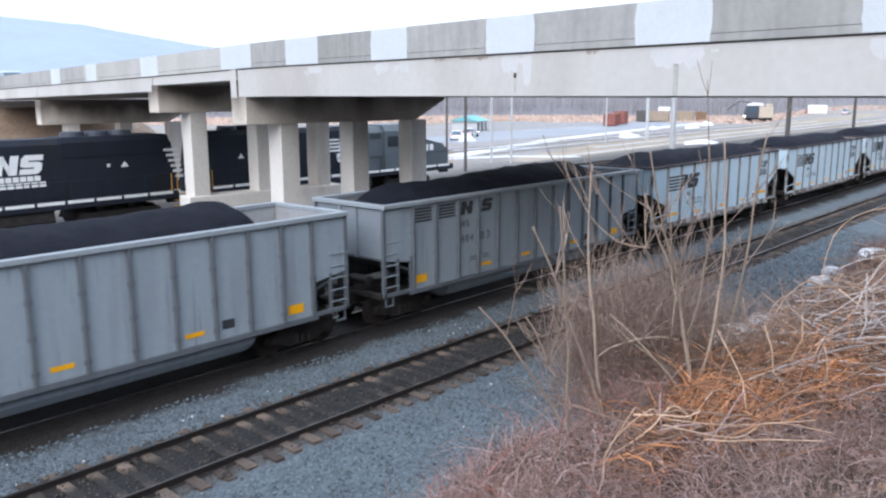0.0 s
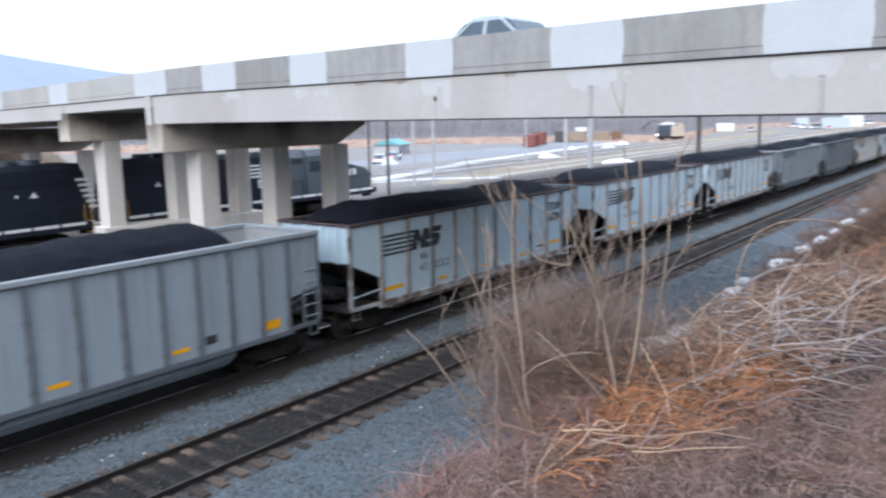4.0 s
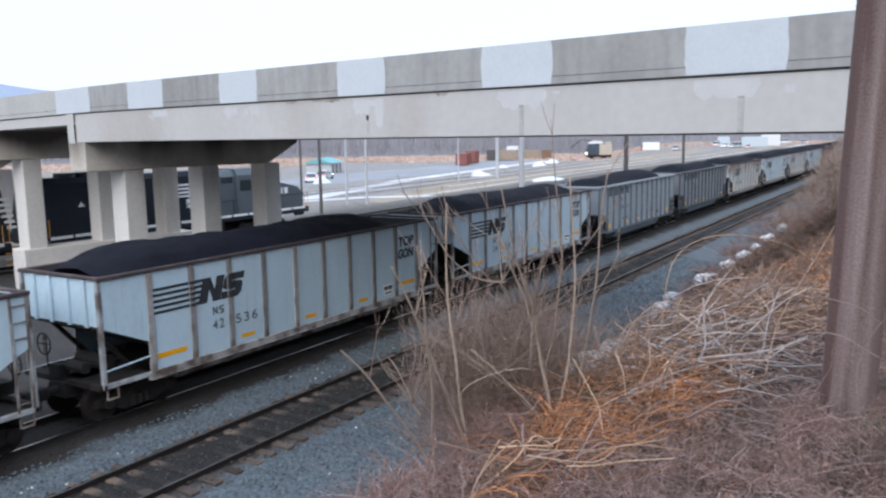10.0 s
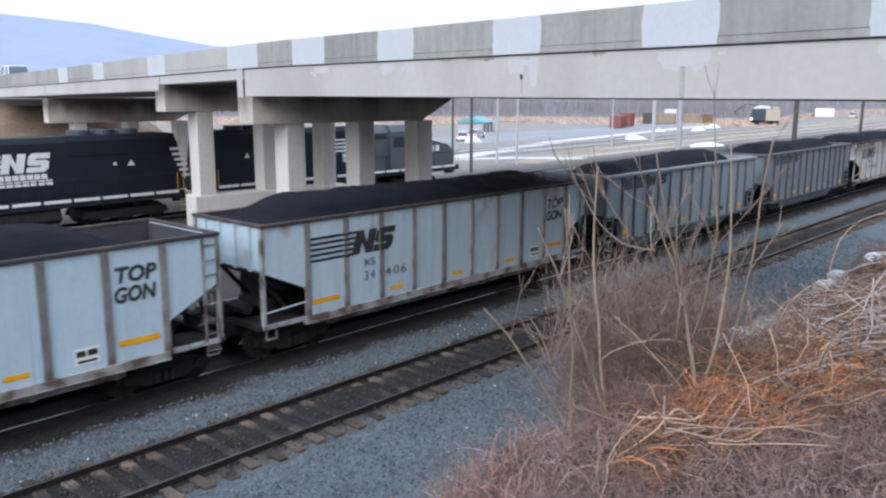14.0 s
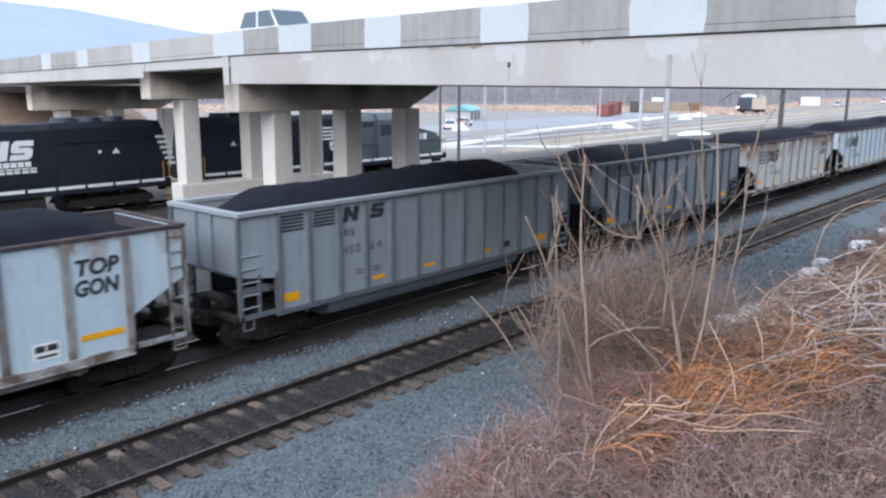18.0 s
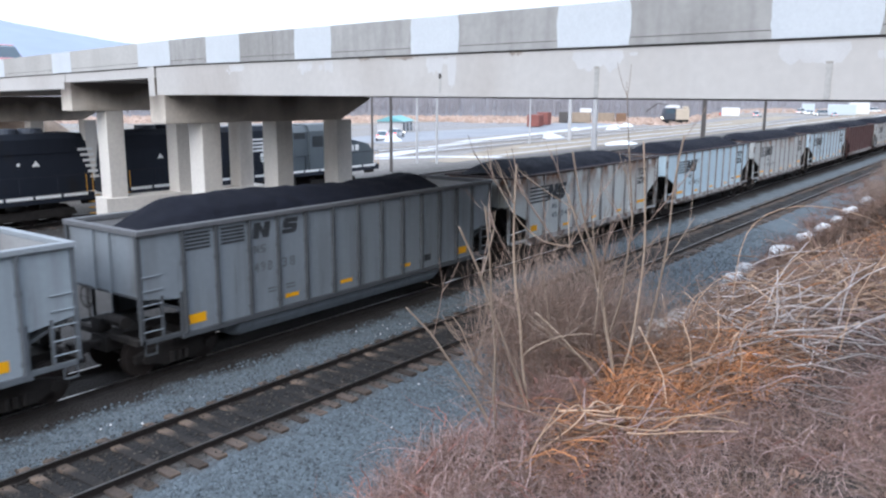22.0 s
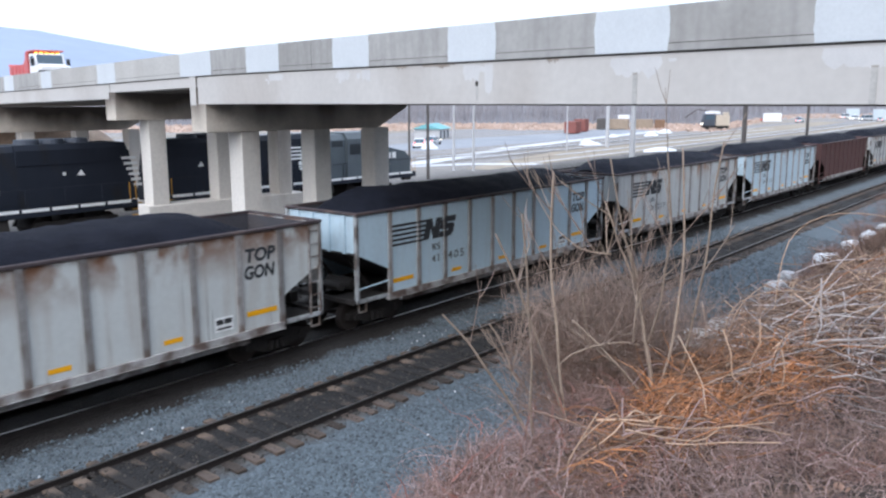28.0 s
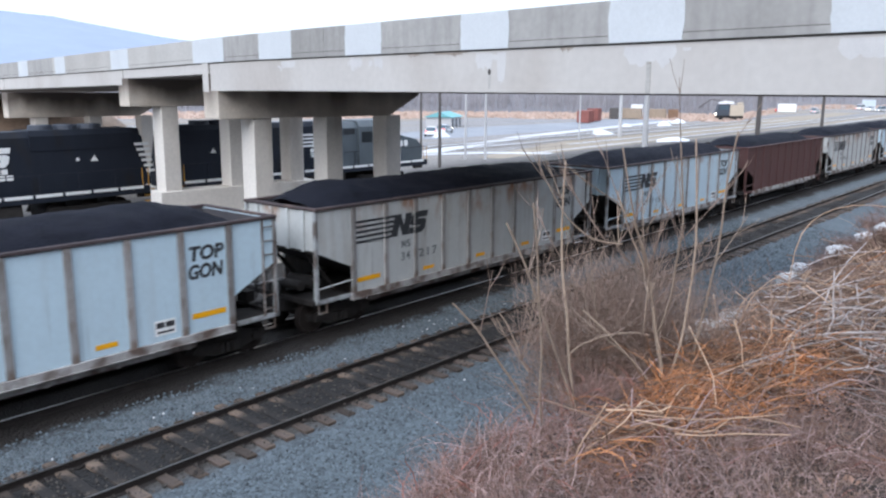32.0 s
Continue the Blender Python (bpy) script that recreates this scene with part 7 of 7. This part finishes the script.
def stout_stalks():
    """The thick fallen stalks that can be told apart, one by one."""
    rng = random.Random(61)
    for i in range(290):
        pale = i % 5 == 0
        if pale:
            x, y = min(max(rng.gauss(6.1, 0.55), 5.0), 7.4), min(max(rng.gauss(1.3, 0.27), 0.85), 1.9)
        else:
            x = rng.uniform(3.9, 8.4)
            y = rng.uniform(heap_low(x), min(2.0, 1.66 + 0.10 * (x - 3.2)))
        L = rng.uniform(0.25, 0.65) + (0.12 if not pale else 0.2) * min(max(x - 3.9, 0), 4)
        az = -0.3 - 0.3 * min(max(x - 3.5, 0), 2.6) + rng.gauss(0, 0.6) if not pale else -1.05 + rng.gauss(0, 0.75)
        z = ground_z(x, y) + rng.uniform(0.05, 0.2)
        r = rng.uniform(0.005, 0.0105) if pale else rng.uniform(0.003, 0.0085)
        bent = 0.3 if pale else 0.36
        d = Vector((math.cos(az), math.sin(az), rng.gauss(0.0, 0.05 if pale else 0.14)))
        p = -d * L / 2
        pts = [p.copy()]
        for k in range(4):
            d = (d + Vector((rng.gauss(0, bent), rng.gauss(0, bent), rng.gauss(-0.02, bent * 0.6)))).normalized()
            p = p + d * L / 4
            pts.append(p.copy())
        bm = bmesh.new()
        tube(bm, pts, [r * (1 - 0.12 * k) for k in range(5)], 5)
        kind = "silver" if pale else rng.choice(("orange", "tan_stalk", "far_stalk", "orange") if x < 5.8 else ("far_stalk", "tan_stalk", "far_stalk", "silver"))
        ob = part("fallen_stalk", bm, M[kind], smooth=True, m=pose(x, y, z))
        tagged(ob, {"silver": "bleached grey fallen stalk on the heap", "orange": "orange-brown fallen stalk on the heap", "tan_stalk": "tan dead stalk fallen across the heap", "far_stalk": "brown dead stalk fallen across the heap"}[kind], "dead stalk", "fallen stalks")


stout_stalks()


def leaf_litter(name, label, count, place, size, material, seed):
    """Curled dead leaves and bits of sheath, each a bent four-cornered flake."""
    rng = random.Random(seed)
    vs, fs = [], []
    for _ in range(count):
        p = Vector(place(rng))
        u = Vector((rng.uniform(-1, 1), rng.uniform(-1, 1), rng.uniform(-0.7, 0.9))).normalized()
        w = u.orthogonal().normalized()
        L, b = rng.uniform(*size), rng.uniform(*size) * 0.3
        c = len(vs)
        for q in (p, p + u * L * 0.5 + w * b + Vector((0, 0, b)), p + u * L, p + u * L * 0.5 - w * b):
            vs.append(tuple(q))
        fs.extend([(c, c + 1, c + 3), (c + 1, c + 2, c + 3)])
    tagged(raw(name, vs, fs, material), label, "leaf litter", kind="stuff")


leaf_litter("leaf_litter", "curled orange-brown dead leaves under the stalks", 5000, heap(3.2, 5.8, None, 2.12, 0.10), (0.015, 0.04), M["orange"], 51)
leaf_litter("leaf_litter", "curled brown dead leaves over the bank", 7000, clumped(along_edge(1.6, 11, -1.2, 2.0, 0.05), 3.1, 0.0), (0.015, 0.05), M["twig"], 52)
leaf_litter("leaf_litter", "orange-brown leaves along the far bank", 5000, strewn(8, 26, -0.8, 1.5, 0.12), (0.03, 0.10), M["orange"], 53)


def stem(bm, pts, r0, r1):
    n = len(pts) - 1
    pv = [Vector(p) for p in pts]
    fine = []
    for i in range(n):
        a, b, c, d = pv[max(i - 1, 0)], pv[i], pv[i + 1], pv[min(i + 2, n)]
        for k in range(4):
            t = k / 4
            fine.append(0.5 * ((2 * b) + (c - a) * t + (2 * a - 5 * b + 4 * c - d) * t * t + (3 * b - a - 3 * c + d) * t ** 3))
    fine.append(pv[-1])
    m = len(fine) - 1
    tube(bm, fine, [r0 + (r1 - r0) * i / m for i in range(m + 1)], 7)


def sapling_bush():
    """The bare bush at the lip of the bank: pale blunt stems in a haze of fine twigs."""
    b = thing("bare_bush", "bare winter bush with pale blunt stems", "bush", pose(4.2, 2.15, 5.0))
    o = Vector((4.2, 2.15, 5.0))
    rng = random.Random(5)
    tips = []

    def grow(foot, tip, bow, r0, r1):
        """A stem from foot to tip, bent aside by bow at half its length, with the places where shoots start."""
        f, t, w = Vector(foot), Vector(tip), Vector(bow)
        f.z = min(f.z, max(4.6, ground_z(f.x, f.y) - 0.05)) if f.z < 5.2 else f.z
        pts = [f.lerp(t, k / 5) + w * 4 * (k / 5) * (1 - k / 5) + 0.012 * Vector((rng.uniform(-1, 1), rng.uniform(-1, 1), 0)) * (0 < k < 5) for k in range(6)]
        bm = bmesh.new()
        stem(bm, [q - o for q in pts], r0 * 0.6, r1 * 0.55)
        part("stem", bm, M["bark"], b, smooth=True)
        for k in range(5 if foot[0] > 3.8 else 1):
            i = rng.randrange(1, 6)
            tips.append(pts[i - 1].lerp(pts[i], rng.random()))
    grow((3.56, 2.22, 5.02), (3.25, 2.66, 5.74), (0.03, -0.02, 0.02), 0.014, 0.009)
    grow((3.5, 2.33, 5.36), (3.4, 2.46, 5.69), (-0.0, 0.0, -0.0), 0.008, 0.006)
    grow((3.63, 2.3, 5.0), (3.58, 2.38, 6.27), (0.0, 0.0, 0.0), 0.013, 0.010)
    grow((3.9, 2.26, 5.0), (3.66, 2.61, 6.13), (0.02, -0.02, 0.01), 0.017, 0.010)
    grow((3.98, 2.31, 5.0), (3.92, 2.4, 6.47), (-0.01, 0.03, -0.0), 0.016, 0.010)
    grow((4.18, 2.16, 5.99), (4.0, 2.47, 6.19), (-0.02, 0.03, -0.05), 0.009, 0.007)
    grow((4.56, 2.04, 4.95), (4.47, 2.24, 6.07), (0.02, -0.04, 0.01), 0.024, 0.011)
    grow((4.9, 2.02, 4.95), (4.97, 1.83, 6.62), (0.01, -0.01, -0.0), 0.015, 0.009)
    grow((4.6, 2.06, 5.05), (4.7, 1.98, 6.58), (0.07, -0.07, -0.0), 0.016, 0.009)
    grow((4.55, 2.08, 5.38), (4.58, 2.02, 6.55), (0.02, -0.06, -0.0), 0.013, 0.009)
    grow((4.54, 2.1, 5.5), (4.34, 2.27, 6.53), (-0.05, -0.02, -0.01), 0.012, 0.009)
    grow((4.5, 2.12, 5.66), (4.33, 2.29, 6.27), (-0.02, -0.01, -0.0), 0.011, 0.008)
    grow((4.5, 1.98, 5.0), (4.16, 2.39, 5.56), (-0.03, -0.05, 0.02), 0.013, 0.008)
    grow((3.95, 2.37, 5.32), (4.16, 1.95, 5.49), (-0.0, 0.02, 0.06), 0.009, 0.006)
    # side shoots, forked once
    for i in range(70):
        p = rng.choice(tips)
        d = Vector((rng.uniform(-0.7, 0.7), rng.uniform(-0.7, 0.7), rng.uniform(0.25, 1.0))).normalized()
        L = rng.uniform(0.15, 0.48)
        bm = bmesh.new()
        q = p + d * L * 0.5 + Vector((0, 0, 0.03))
        tip = p + d * L + Vector((0, 0, 0.08))
        stem(bm, [p - o, q - o, tip - o], 0.0034, 0.0015)
        for k in range(2):
            f = (d + Vector((rng.uniform(-0.6, 0.6), rng.uniform(-0.6, 0.6), rng.uniform(0, 0.5)))).normalized()
            a0 = q.lerp(tip, rng.uniform(0, 0.7))
            stem(bm, [a0 - o, a0 + f * L * 0.25 - o, a0 + f * L * 0.5 + Vector((0, 0, 0.03)) - o], 0.0022, 0.0012)
        part("side_shoot", bm, M["bark"] if i % 3 == 0 else M["haze"], b)


sapling_bush()


def haze_place(low, high):
    def place(rng):
        k = min(0.40 + 0.12 * rng.random(), rng.gauss(-0.06, 0.31))
        x, y = 4.9 - 0.46 * k + rng.gauss(0, 0.1), 2.55 + 0.89 * k + rng.gauss(0, 0.1)
        return x, y, 4.72 + rng.uniform(low, high)
    return place


stalks("bush_twigs", "haze of fine grey-brown twigs behind the bush stems", "bush", 3300, haze_place(-0.1, 0.7), (0.25, 0.65), (0.0010, 0.0022), (15, 88), M["haze"], 41, droop=0.06, wander=0.36, pts=5)
stalks("bush_twigs", "forked fine brown twigs at the foot of the bush", "bush", 4200, haze_place(-0.2, 0.5), (0.15, 0.5), (0.0011, 0.0022), (0, 85), M["twig"], 42, droop=0.05, wander=0.4)
stalks("bush_twigs", "upper fine twigs of the bush", "bush", 1300, haze_place(0.2, 0.95), (0.12, 0.4), (0.0009, 0.0018), (10, 85), M["haze"], 43, droop=0.05, wander=0.35)


# long bent canes before the bush
def canes():
    for pts, ma in (([(3.10, 1.80, 5.16), (3.14, 1.75, 5.30), (3.21, 1.62, 5.45), (3.25, 1.56, 5.41), (3.36, 1.29, 5.42), (3.50, 1.0, 5.48)], "tan_stalk"),
                    ([(3.24, 1.57, 5.38), (3.36, 1.29, 5.36), (3.44, 1.17, 5.44), (3.60, 0.95, 5.40)], "tan_stalk"),
                    ([(3.25, 1.72, 5.42), (3.22, 1.82, 5.22)], "tan_stalk"), ([(3.9, 1.75, 5.2), (4.3, 1.55, 5.42), (4.9, 1.2, 5.45), (5.5, 0.95, 5.2)], "orange"),
                    ([(5.6, 2.0, 5.15), (5.75, 1.95, 5.42), (6.2, 1.7, 5.47), (6.9, 1.2, 5.3)], "tan_stalk"), ([(4.6, 1.7, 5.2), (5.2, 1.3, 5.34), (6.1, 0.9, 5.25)], "silver"),
                    ([(4.72, 0.31, 5.02), (4.72, 0.31, 5.24), (4.82, 0.34, 5.58), (4.89, 0.23, 5.83), (4.92, 0.08, 5.95), (4.95, -0.2, 5.98)], "haze"),
                    ([(5.06, 0.62, 5.9), (5.04, 0.37, 5.85), (5.03, 0.26, 5.78), (5.02, 0.06, 5.72), (4.98, -0.3, 5.5), (4.95, -0.5, 5.05)], "haze"),
                    ([(4.98, 0.9, 5.6), (4.94, 0.51, 5.71), (4.94, 0.27, 5.61), (4.92, 0.05, 5.52), (4.9, -0.3, 5.3)], "pale_mauve"),
                    ([(6.6, 1.95, 5.1), (6.7, 1.9, 5.75), (6.9, 1.6, 5.98), (7.2, 1.1, 5.9), (7.4, 0.7, 5.6)], "tan_stalk"),
                    ([(5.9, 1.0, 5.1), (6.1, 0.95, 5.5), (6.4, 0.75, 5.95), (6.5, 0.66, 6.15)], "tan_stalk"),
                    ([(6.2, 2.0, 5.1), (6.4, 1.7, 5.5), (6.6, 1.3, 5.62), (6.7, 0.8, 5.68)], "silver"),
                    ([(6.9, 1.75, 5.3), (7.0, 1.3, 5.66), (7.1, 0.8, 5.84), (7.2, 0.5, 5.8)], "orange"),
                    ([(5.3, 1.9, 5.05), (5.35, 1.8, 5.5), (5.6, 1.6, 5.66), (5.9, 1.3, 5.45)], "tan_stalk"),
                    ([(4.9, 1.45, 5.05), (5.0, 1.4, 5.42), (5.2, 1.2, 5.5), (5.5, 0.9, 5.3)], "silver"),
                    ([(4.6, 0.95, 5.0), (4.62, 0.93, 5.3), (4.7, 0.88, 5.42)], "pale_mauve")):
        ob = thing("bent_cane", "long bent dead cane lying over the brush", "dead stalk", pose(*pts[0]), group="bent canes")
        bm = bmesh.new()
        o = Vector(pts[0])
        stem(bm, [Vector(p) - o for p in pts], 0.0036, 0.0020)
        part("cane", bm, M[ma], ob, smooth=True)
    # arching stems that spring out of the heap
    rng = random.Random(91)
    spring = heap(3.5, 7.6, None, 2.1, 0.1)
    for i in range(64):
        x, y, z = spring(rng)
        az = -0.55 + rng.gauss(0, 0.8) + rng.choice((0, 0, math.pi))
        L, up = rng.uniform(0.35, 0.95), rng.uniform(0.05, 0.26)
        side = rng.gauss(0, 0.10)
        ob = thing("bent_cane", "arching pale dead stem springing from the heap", "dead stalk", pose(x, y, z), group="bent canes")
        bm = bmesh.new()
        stem(bm, [Vector((math.cos(az) * L * k / 4 - math.sin(az) * side * math.sin(k * 1.5), math.sin(az) * L * k / 4 + math.cos(az) * side * math.sin(k * 1.5), up * math.sin(math.pi * k / 4.6) + rng.gauss(0, 0.02))) for k in range(5)], rng.uniform(0.004, 0.0078), 0.0026)
        part("cane", bm, M[("tan_stalk", "orange", "tan_stalk", "far_stalk", "pale_mauve")[i % 5] if i % 9 else "silver"], ob, smooth=True)
    # the bundle of broken canes at the near end of the heap
    rng = random.Random(77)
    for i in range(7):
        o = Vector((3.16 + rng.uniform(-0.05, 0.35), 1.62 + rng.uniform(-0.25, 0.12), 5.33 + rng.uniform(-0.08, 0.1)))
        d = Vector((0.6, -0.75, rng.uniform(-0.05, 0.1))) + Vector((rng.gauss(0, 0.4), rng.gauss(0, 0.4), 0))
        L = rng.uniform(0.2, 0.5)
        ob = thing("bent_cane", "broken pale cane in the near end of the heap", "dead stalk", pose(*o), group="bent canes")
        bm = bmesh.new()
        stem(bm, [d * L * k / 3 + Vector((rng.gauss(0, 0.035), rng.gauss(0, 0.035), rng.gauss(0.0, 0.03))) * (k > 0) for k in range(4)], rng.uniform(0.0035, 0.0055), 0.0025)
        part("cane", bm, M[("pale_mauve", "far_stalk", "tan_stalk")[i % 3]], ob, smooth=True)


canes()


def rock_mesh(seed):
    def make(bm):
        bmesh.ops.create_icosphere(bm, subdivisions=2, radius=1)
        for v in bm.verts:
            v.co *= 1 + 0.35 * noise.noise(v.co * 1.3 + Vector((seed * 7.1, 0, 0)))
            v.co.z *= 0.7
    return make


def white_rocks():
    rng = random.Random(8)
    spots = [(28.6, 8.7, 0.34), (30.5, 8.9, 0.50), (31.2, 9.25, 0.36), (32.5, 9.0, 0.52), (33.4, 9.3, 0.34), (36.9, 9.0, 0.40), (37.7, 9.25, 0.48), (38.6, 9.1, 0.38),
             (42.2, 9.1, 0.42), (43.1, 9.2, 0.36), (45.4, 9.0, 0.46), (46.6, 9.2, 0.36), (49.5, 9.1, 0.4), (54.0, 9.2, 0.45), (60.0, 9.3, 0.5), (20.5, 9.0, 0.24), (21.2, 8.9, 0.27), (21.9, 9.1, 0.33), (22.6, 8.85, 0.28), (23.2, 9.05, 0.33), (23.9, 8.85, 0.3), (24.6, 8.95, 0.33), (25.3, 8.8, 0.25), (26.8, 8.9, 0.22)]
    for i, (x, y, r) in enumerate(spots):
        ob = hang("white_rock", shared(("rock", i % 4), rock_mesh(i % 4), "white_rock", True), M["white_stone"], m=pose(x, y, -0.22 + r * 0.35, 0, 0, rng.uniform(0, 360)) @ Matrix.Diagonal((r * 1.1, r * 0.95, r * 1.0, 1)))
        tagged(ob, "rough white stone at the foot of the bank", "rock", "white rocks")


white_rocks()


def far_bushes():
    """Bare dark bushes that crowd the bank farther along the line."""
    rng = random.Random(14)
    for i, (x, y, r, h) in enumerate(((36, 3.6, 1.5, 2.2), (43, 4.6, 1.6, 2.7), (52, 5.4, 2.0, 3.6), (63, 6.2, 2.2, 4.6), (78, 7.2, 2.4, 5.4), (95, 8.4, 2.6, 6.0), (120, 10, 3.0, 7.0), (40, 2.2, 1.6, 2.6), (60, 8.9, 1.7, 1.5), (70, 9.6, 2.0, 2.0), (84, 10.4, 2.4, 2.6), (100, 11.0, 2.6, 3.2), (55, 3.2, 2.2, 3.6), (150, 11, 4, 7.5), (185, 12, 5, 8))):
        b = thing("bare_bush", "tangled bare grey-brown bush on the railway bank", "bush", pose(x, y, ground_z(x, y) - 0.1), group="bank bushes")
        for k in range(5):
            bm = bmesh.new()
            a = rng.uniform(0, 6.28)
            q = Vector((math.cos(a) * r * 0.5, math.sin(a) * r * 0.3, h * 0.75))
            stem(bm, [Vector((0.1 * math.cos(a), 0.1 * math.sin(a), 0)), q * 0.5 + Vector((rng.uniform(-0.2, 0.2), 0, 0)), q], 0.045, 0.015)
            part("stem", bm, M["twig"], b)
        vs, fs = [], []
        for _ in range(600):
            a, k = rng.uniform(0, 6.28), math.sqrt(rng.random())
            z = rng.uniform(0.05, 0.95)
            wide = math.sin(math.pi * min(0.95, 0.2 + z * 0.75))
            p = Vector((r * k * wide * math.cos(a), r * k * wide * math.sin(a) * 0.8, h * z))
            d = Vector((rng.uniform(-0.8, 0.8), rng.uniform(-0.8, 0.8), rng.uniform(0.1, 1.0))).normalized() * rng.uniform(0.4, 1.1)
            s = Vector((rng.uniform(-1, 1), rng.uniform(-1, 1), 0)).normalized() * 0.012
            c = len(vs)
            vs.extend([tuple(p - s), tuple(p + s), tuple(p + d), tuple(p + Vector((0, 0, 0.02)))])
            fs.extend([(c, c + 1, c + 2), (c + 1, c + 3, c + 2), (c + 3, c, c + 2)])
        ob = raw("twig_crown", vs, fs, M["haze"])
        ob.parent = b
        tagged(ob, "fine bare twigs", kind="stuff")


far_bushes()


def ballast_stones():
    """Loose stones over the ballast, the pale ones most easily seen."""
    rng = random.Random(19)
    vs, fs = [], []
    corner = [(-1, 0, 0), (1, 0, 0), (0, -1, 0), (0, 1, 0), (0, 0, 1), (0, 0, -1)]
    tri = [(0, 2, 4), (2, 1, 4), (1, 3, 4), (3, 0, 4), (2, 0, 5), (1, 2, 5), (3, 1, 5), (0, 3, 5)]
    for _ in range(26000):
        x = 3 + 42 * rng.random() ** 1.4
        y = rng.choice((rng.uniform(toe_y(x) + 0.1, 12.3), rng.uniform(9.6, 12.1), rng.uniform(14.8, 16.55)))
        r = rng.uniform(0.018, 0.045)
        z = ground_z(x, y) + r * 0.3
        c = len(vs)
        for a in corner:
            vs.append((x + a[0] * r * rng.uniform(0.7, 1.3), y + a[1] * r * rng.uniform(0.7, 1.3), z + a[2] * r * rng.uniform(0.6, 1.1)))
        fs.extend(tuple(c + i for i in q) for q in tri)
    def heap_up(count, lo, hi, size, material, name, label):
        vs, fs = [], []
        for _ in range(count):
            x, y = 5 + 40 * rng.random() ** 1.3, rng.uniform(lo, hi)
            r = rng.uniform(*size)
            z = max(ground_z(x, y), -0.13) + r * rng.uniform(0.0, 0.5)
            c = len(vs)
            for a in corner:
                vs.append((x + a[0] * r * rng.uniform(0.7, 1.3), y + a[1] * r * rng.uniform(0.7, 1.3), z + a[2] * r * rng.uniform(0.6, 1.1)))
            fs.extend(tuple(c + i for i in q) for q in tri)
        tagged(raw(name, vs, fs, material), label, "gravel", kind="stuff")
    heap_up(4500, 12.35, 14.95, (0.015, 0.04), M["dark_stone"], "track_stones", "oily dark stones spilled over the ties")
    ob = raw("ballast_stones", vs, fs, M["stone"])
    tagged(ob, "blue-grey crushed ballast stones beside the tracks", "gravel", kind="stuff")
    vs, fs = [], []
    for _ in range(70):
        x, y = 4 + 26 * rng.random(), rng.choice((rng.uniform(10, 12.3), rng.uniform(14.8, 16.2)))
        r = rng.uniform(0.02, 0.04)
        z = ground_z(x, y) + r * 0.6
        c = len(vs)
        for a in corner:
            vs.append((x + a[0] * r, y + a[1] * r, z + a[2] * r * 0.8))
        fs.extend(tuple(c + i for i in q) for q in tri)
    ob = raw("pale_stones", vs, fs, M["white_stone"])
    tagged(ob, "scattered pale stones on the ballast", "gravel", kind="stuff")


ballast_stones()


# ---- traffic on the bridge ----
LANE = -17.8


def on_deck(u):
    m = Matrix.Rotation(radians(BETA), 4, "Z") @ Vector((u, LANE, slab_z(u) + 0.155))
    return pose(m.x, m.y, m.z, 0, 0, BETA + 180)


TRAFFIC = []
for kind, paint, label, u0, speed, start, stop, size in (
        ("car", "teal_paint", "pale blue car driving over the bridge", 75.95, 15.39, 76, -40, 1.0),
        ("suv", "white", "white tall car driving over the bridge", 238.4, 11.55, 152, -33, 1.0),
        ("pickup", "pink_red", "pinkish red pickup truck with lit lamps on the bridge", 419.3, 16.54, 164, -26, 1.12),
        ("truck", "red_paint", "white-cabbed truck with red dump bed on the bridge", 467.3, 14.67, 174, -18, 0.8)):
    v = parked(kind, 0, 0, 0, paint, label, m=on_deck(start))
    for piece in v.children_recursive:
        piece.data.transform(Matrix.Scale(size, 4))
    TRAFFIC.append((v, u0, speed, start, stop))


# ---- what moves ----
def motions():
    for k, car in enumerate(COAL_CARS):
        walk(car, [(t / 2, pose(gap_x(t / 2) + PITCH * k - PITCH / 2 + SLACK.get(k, 0.0), TRACK_TRAIN, 0)) for t in range(0, 65)])
    for wheel, x in WHEELS:
        rows = []
        for i in range(267):
            t = min(32.0, i * 0.12)
            rows.append((t, pose(x, 0, 0.47) @ Matrix.Rotation((gap_x(t) - gap_x(0)) / 0.47, 4, "Y")))
        walk(wheel, rows)
    for v, u0, speed, start, stop in TRAFFIC:
        walk(v, [(t / 2, on_deck(max(stop, min(start, u0 - speed * t / 2)))) for t in range(0, 65)])


motions()
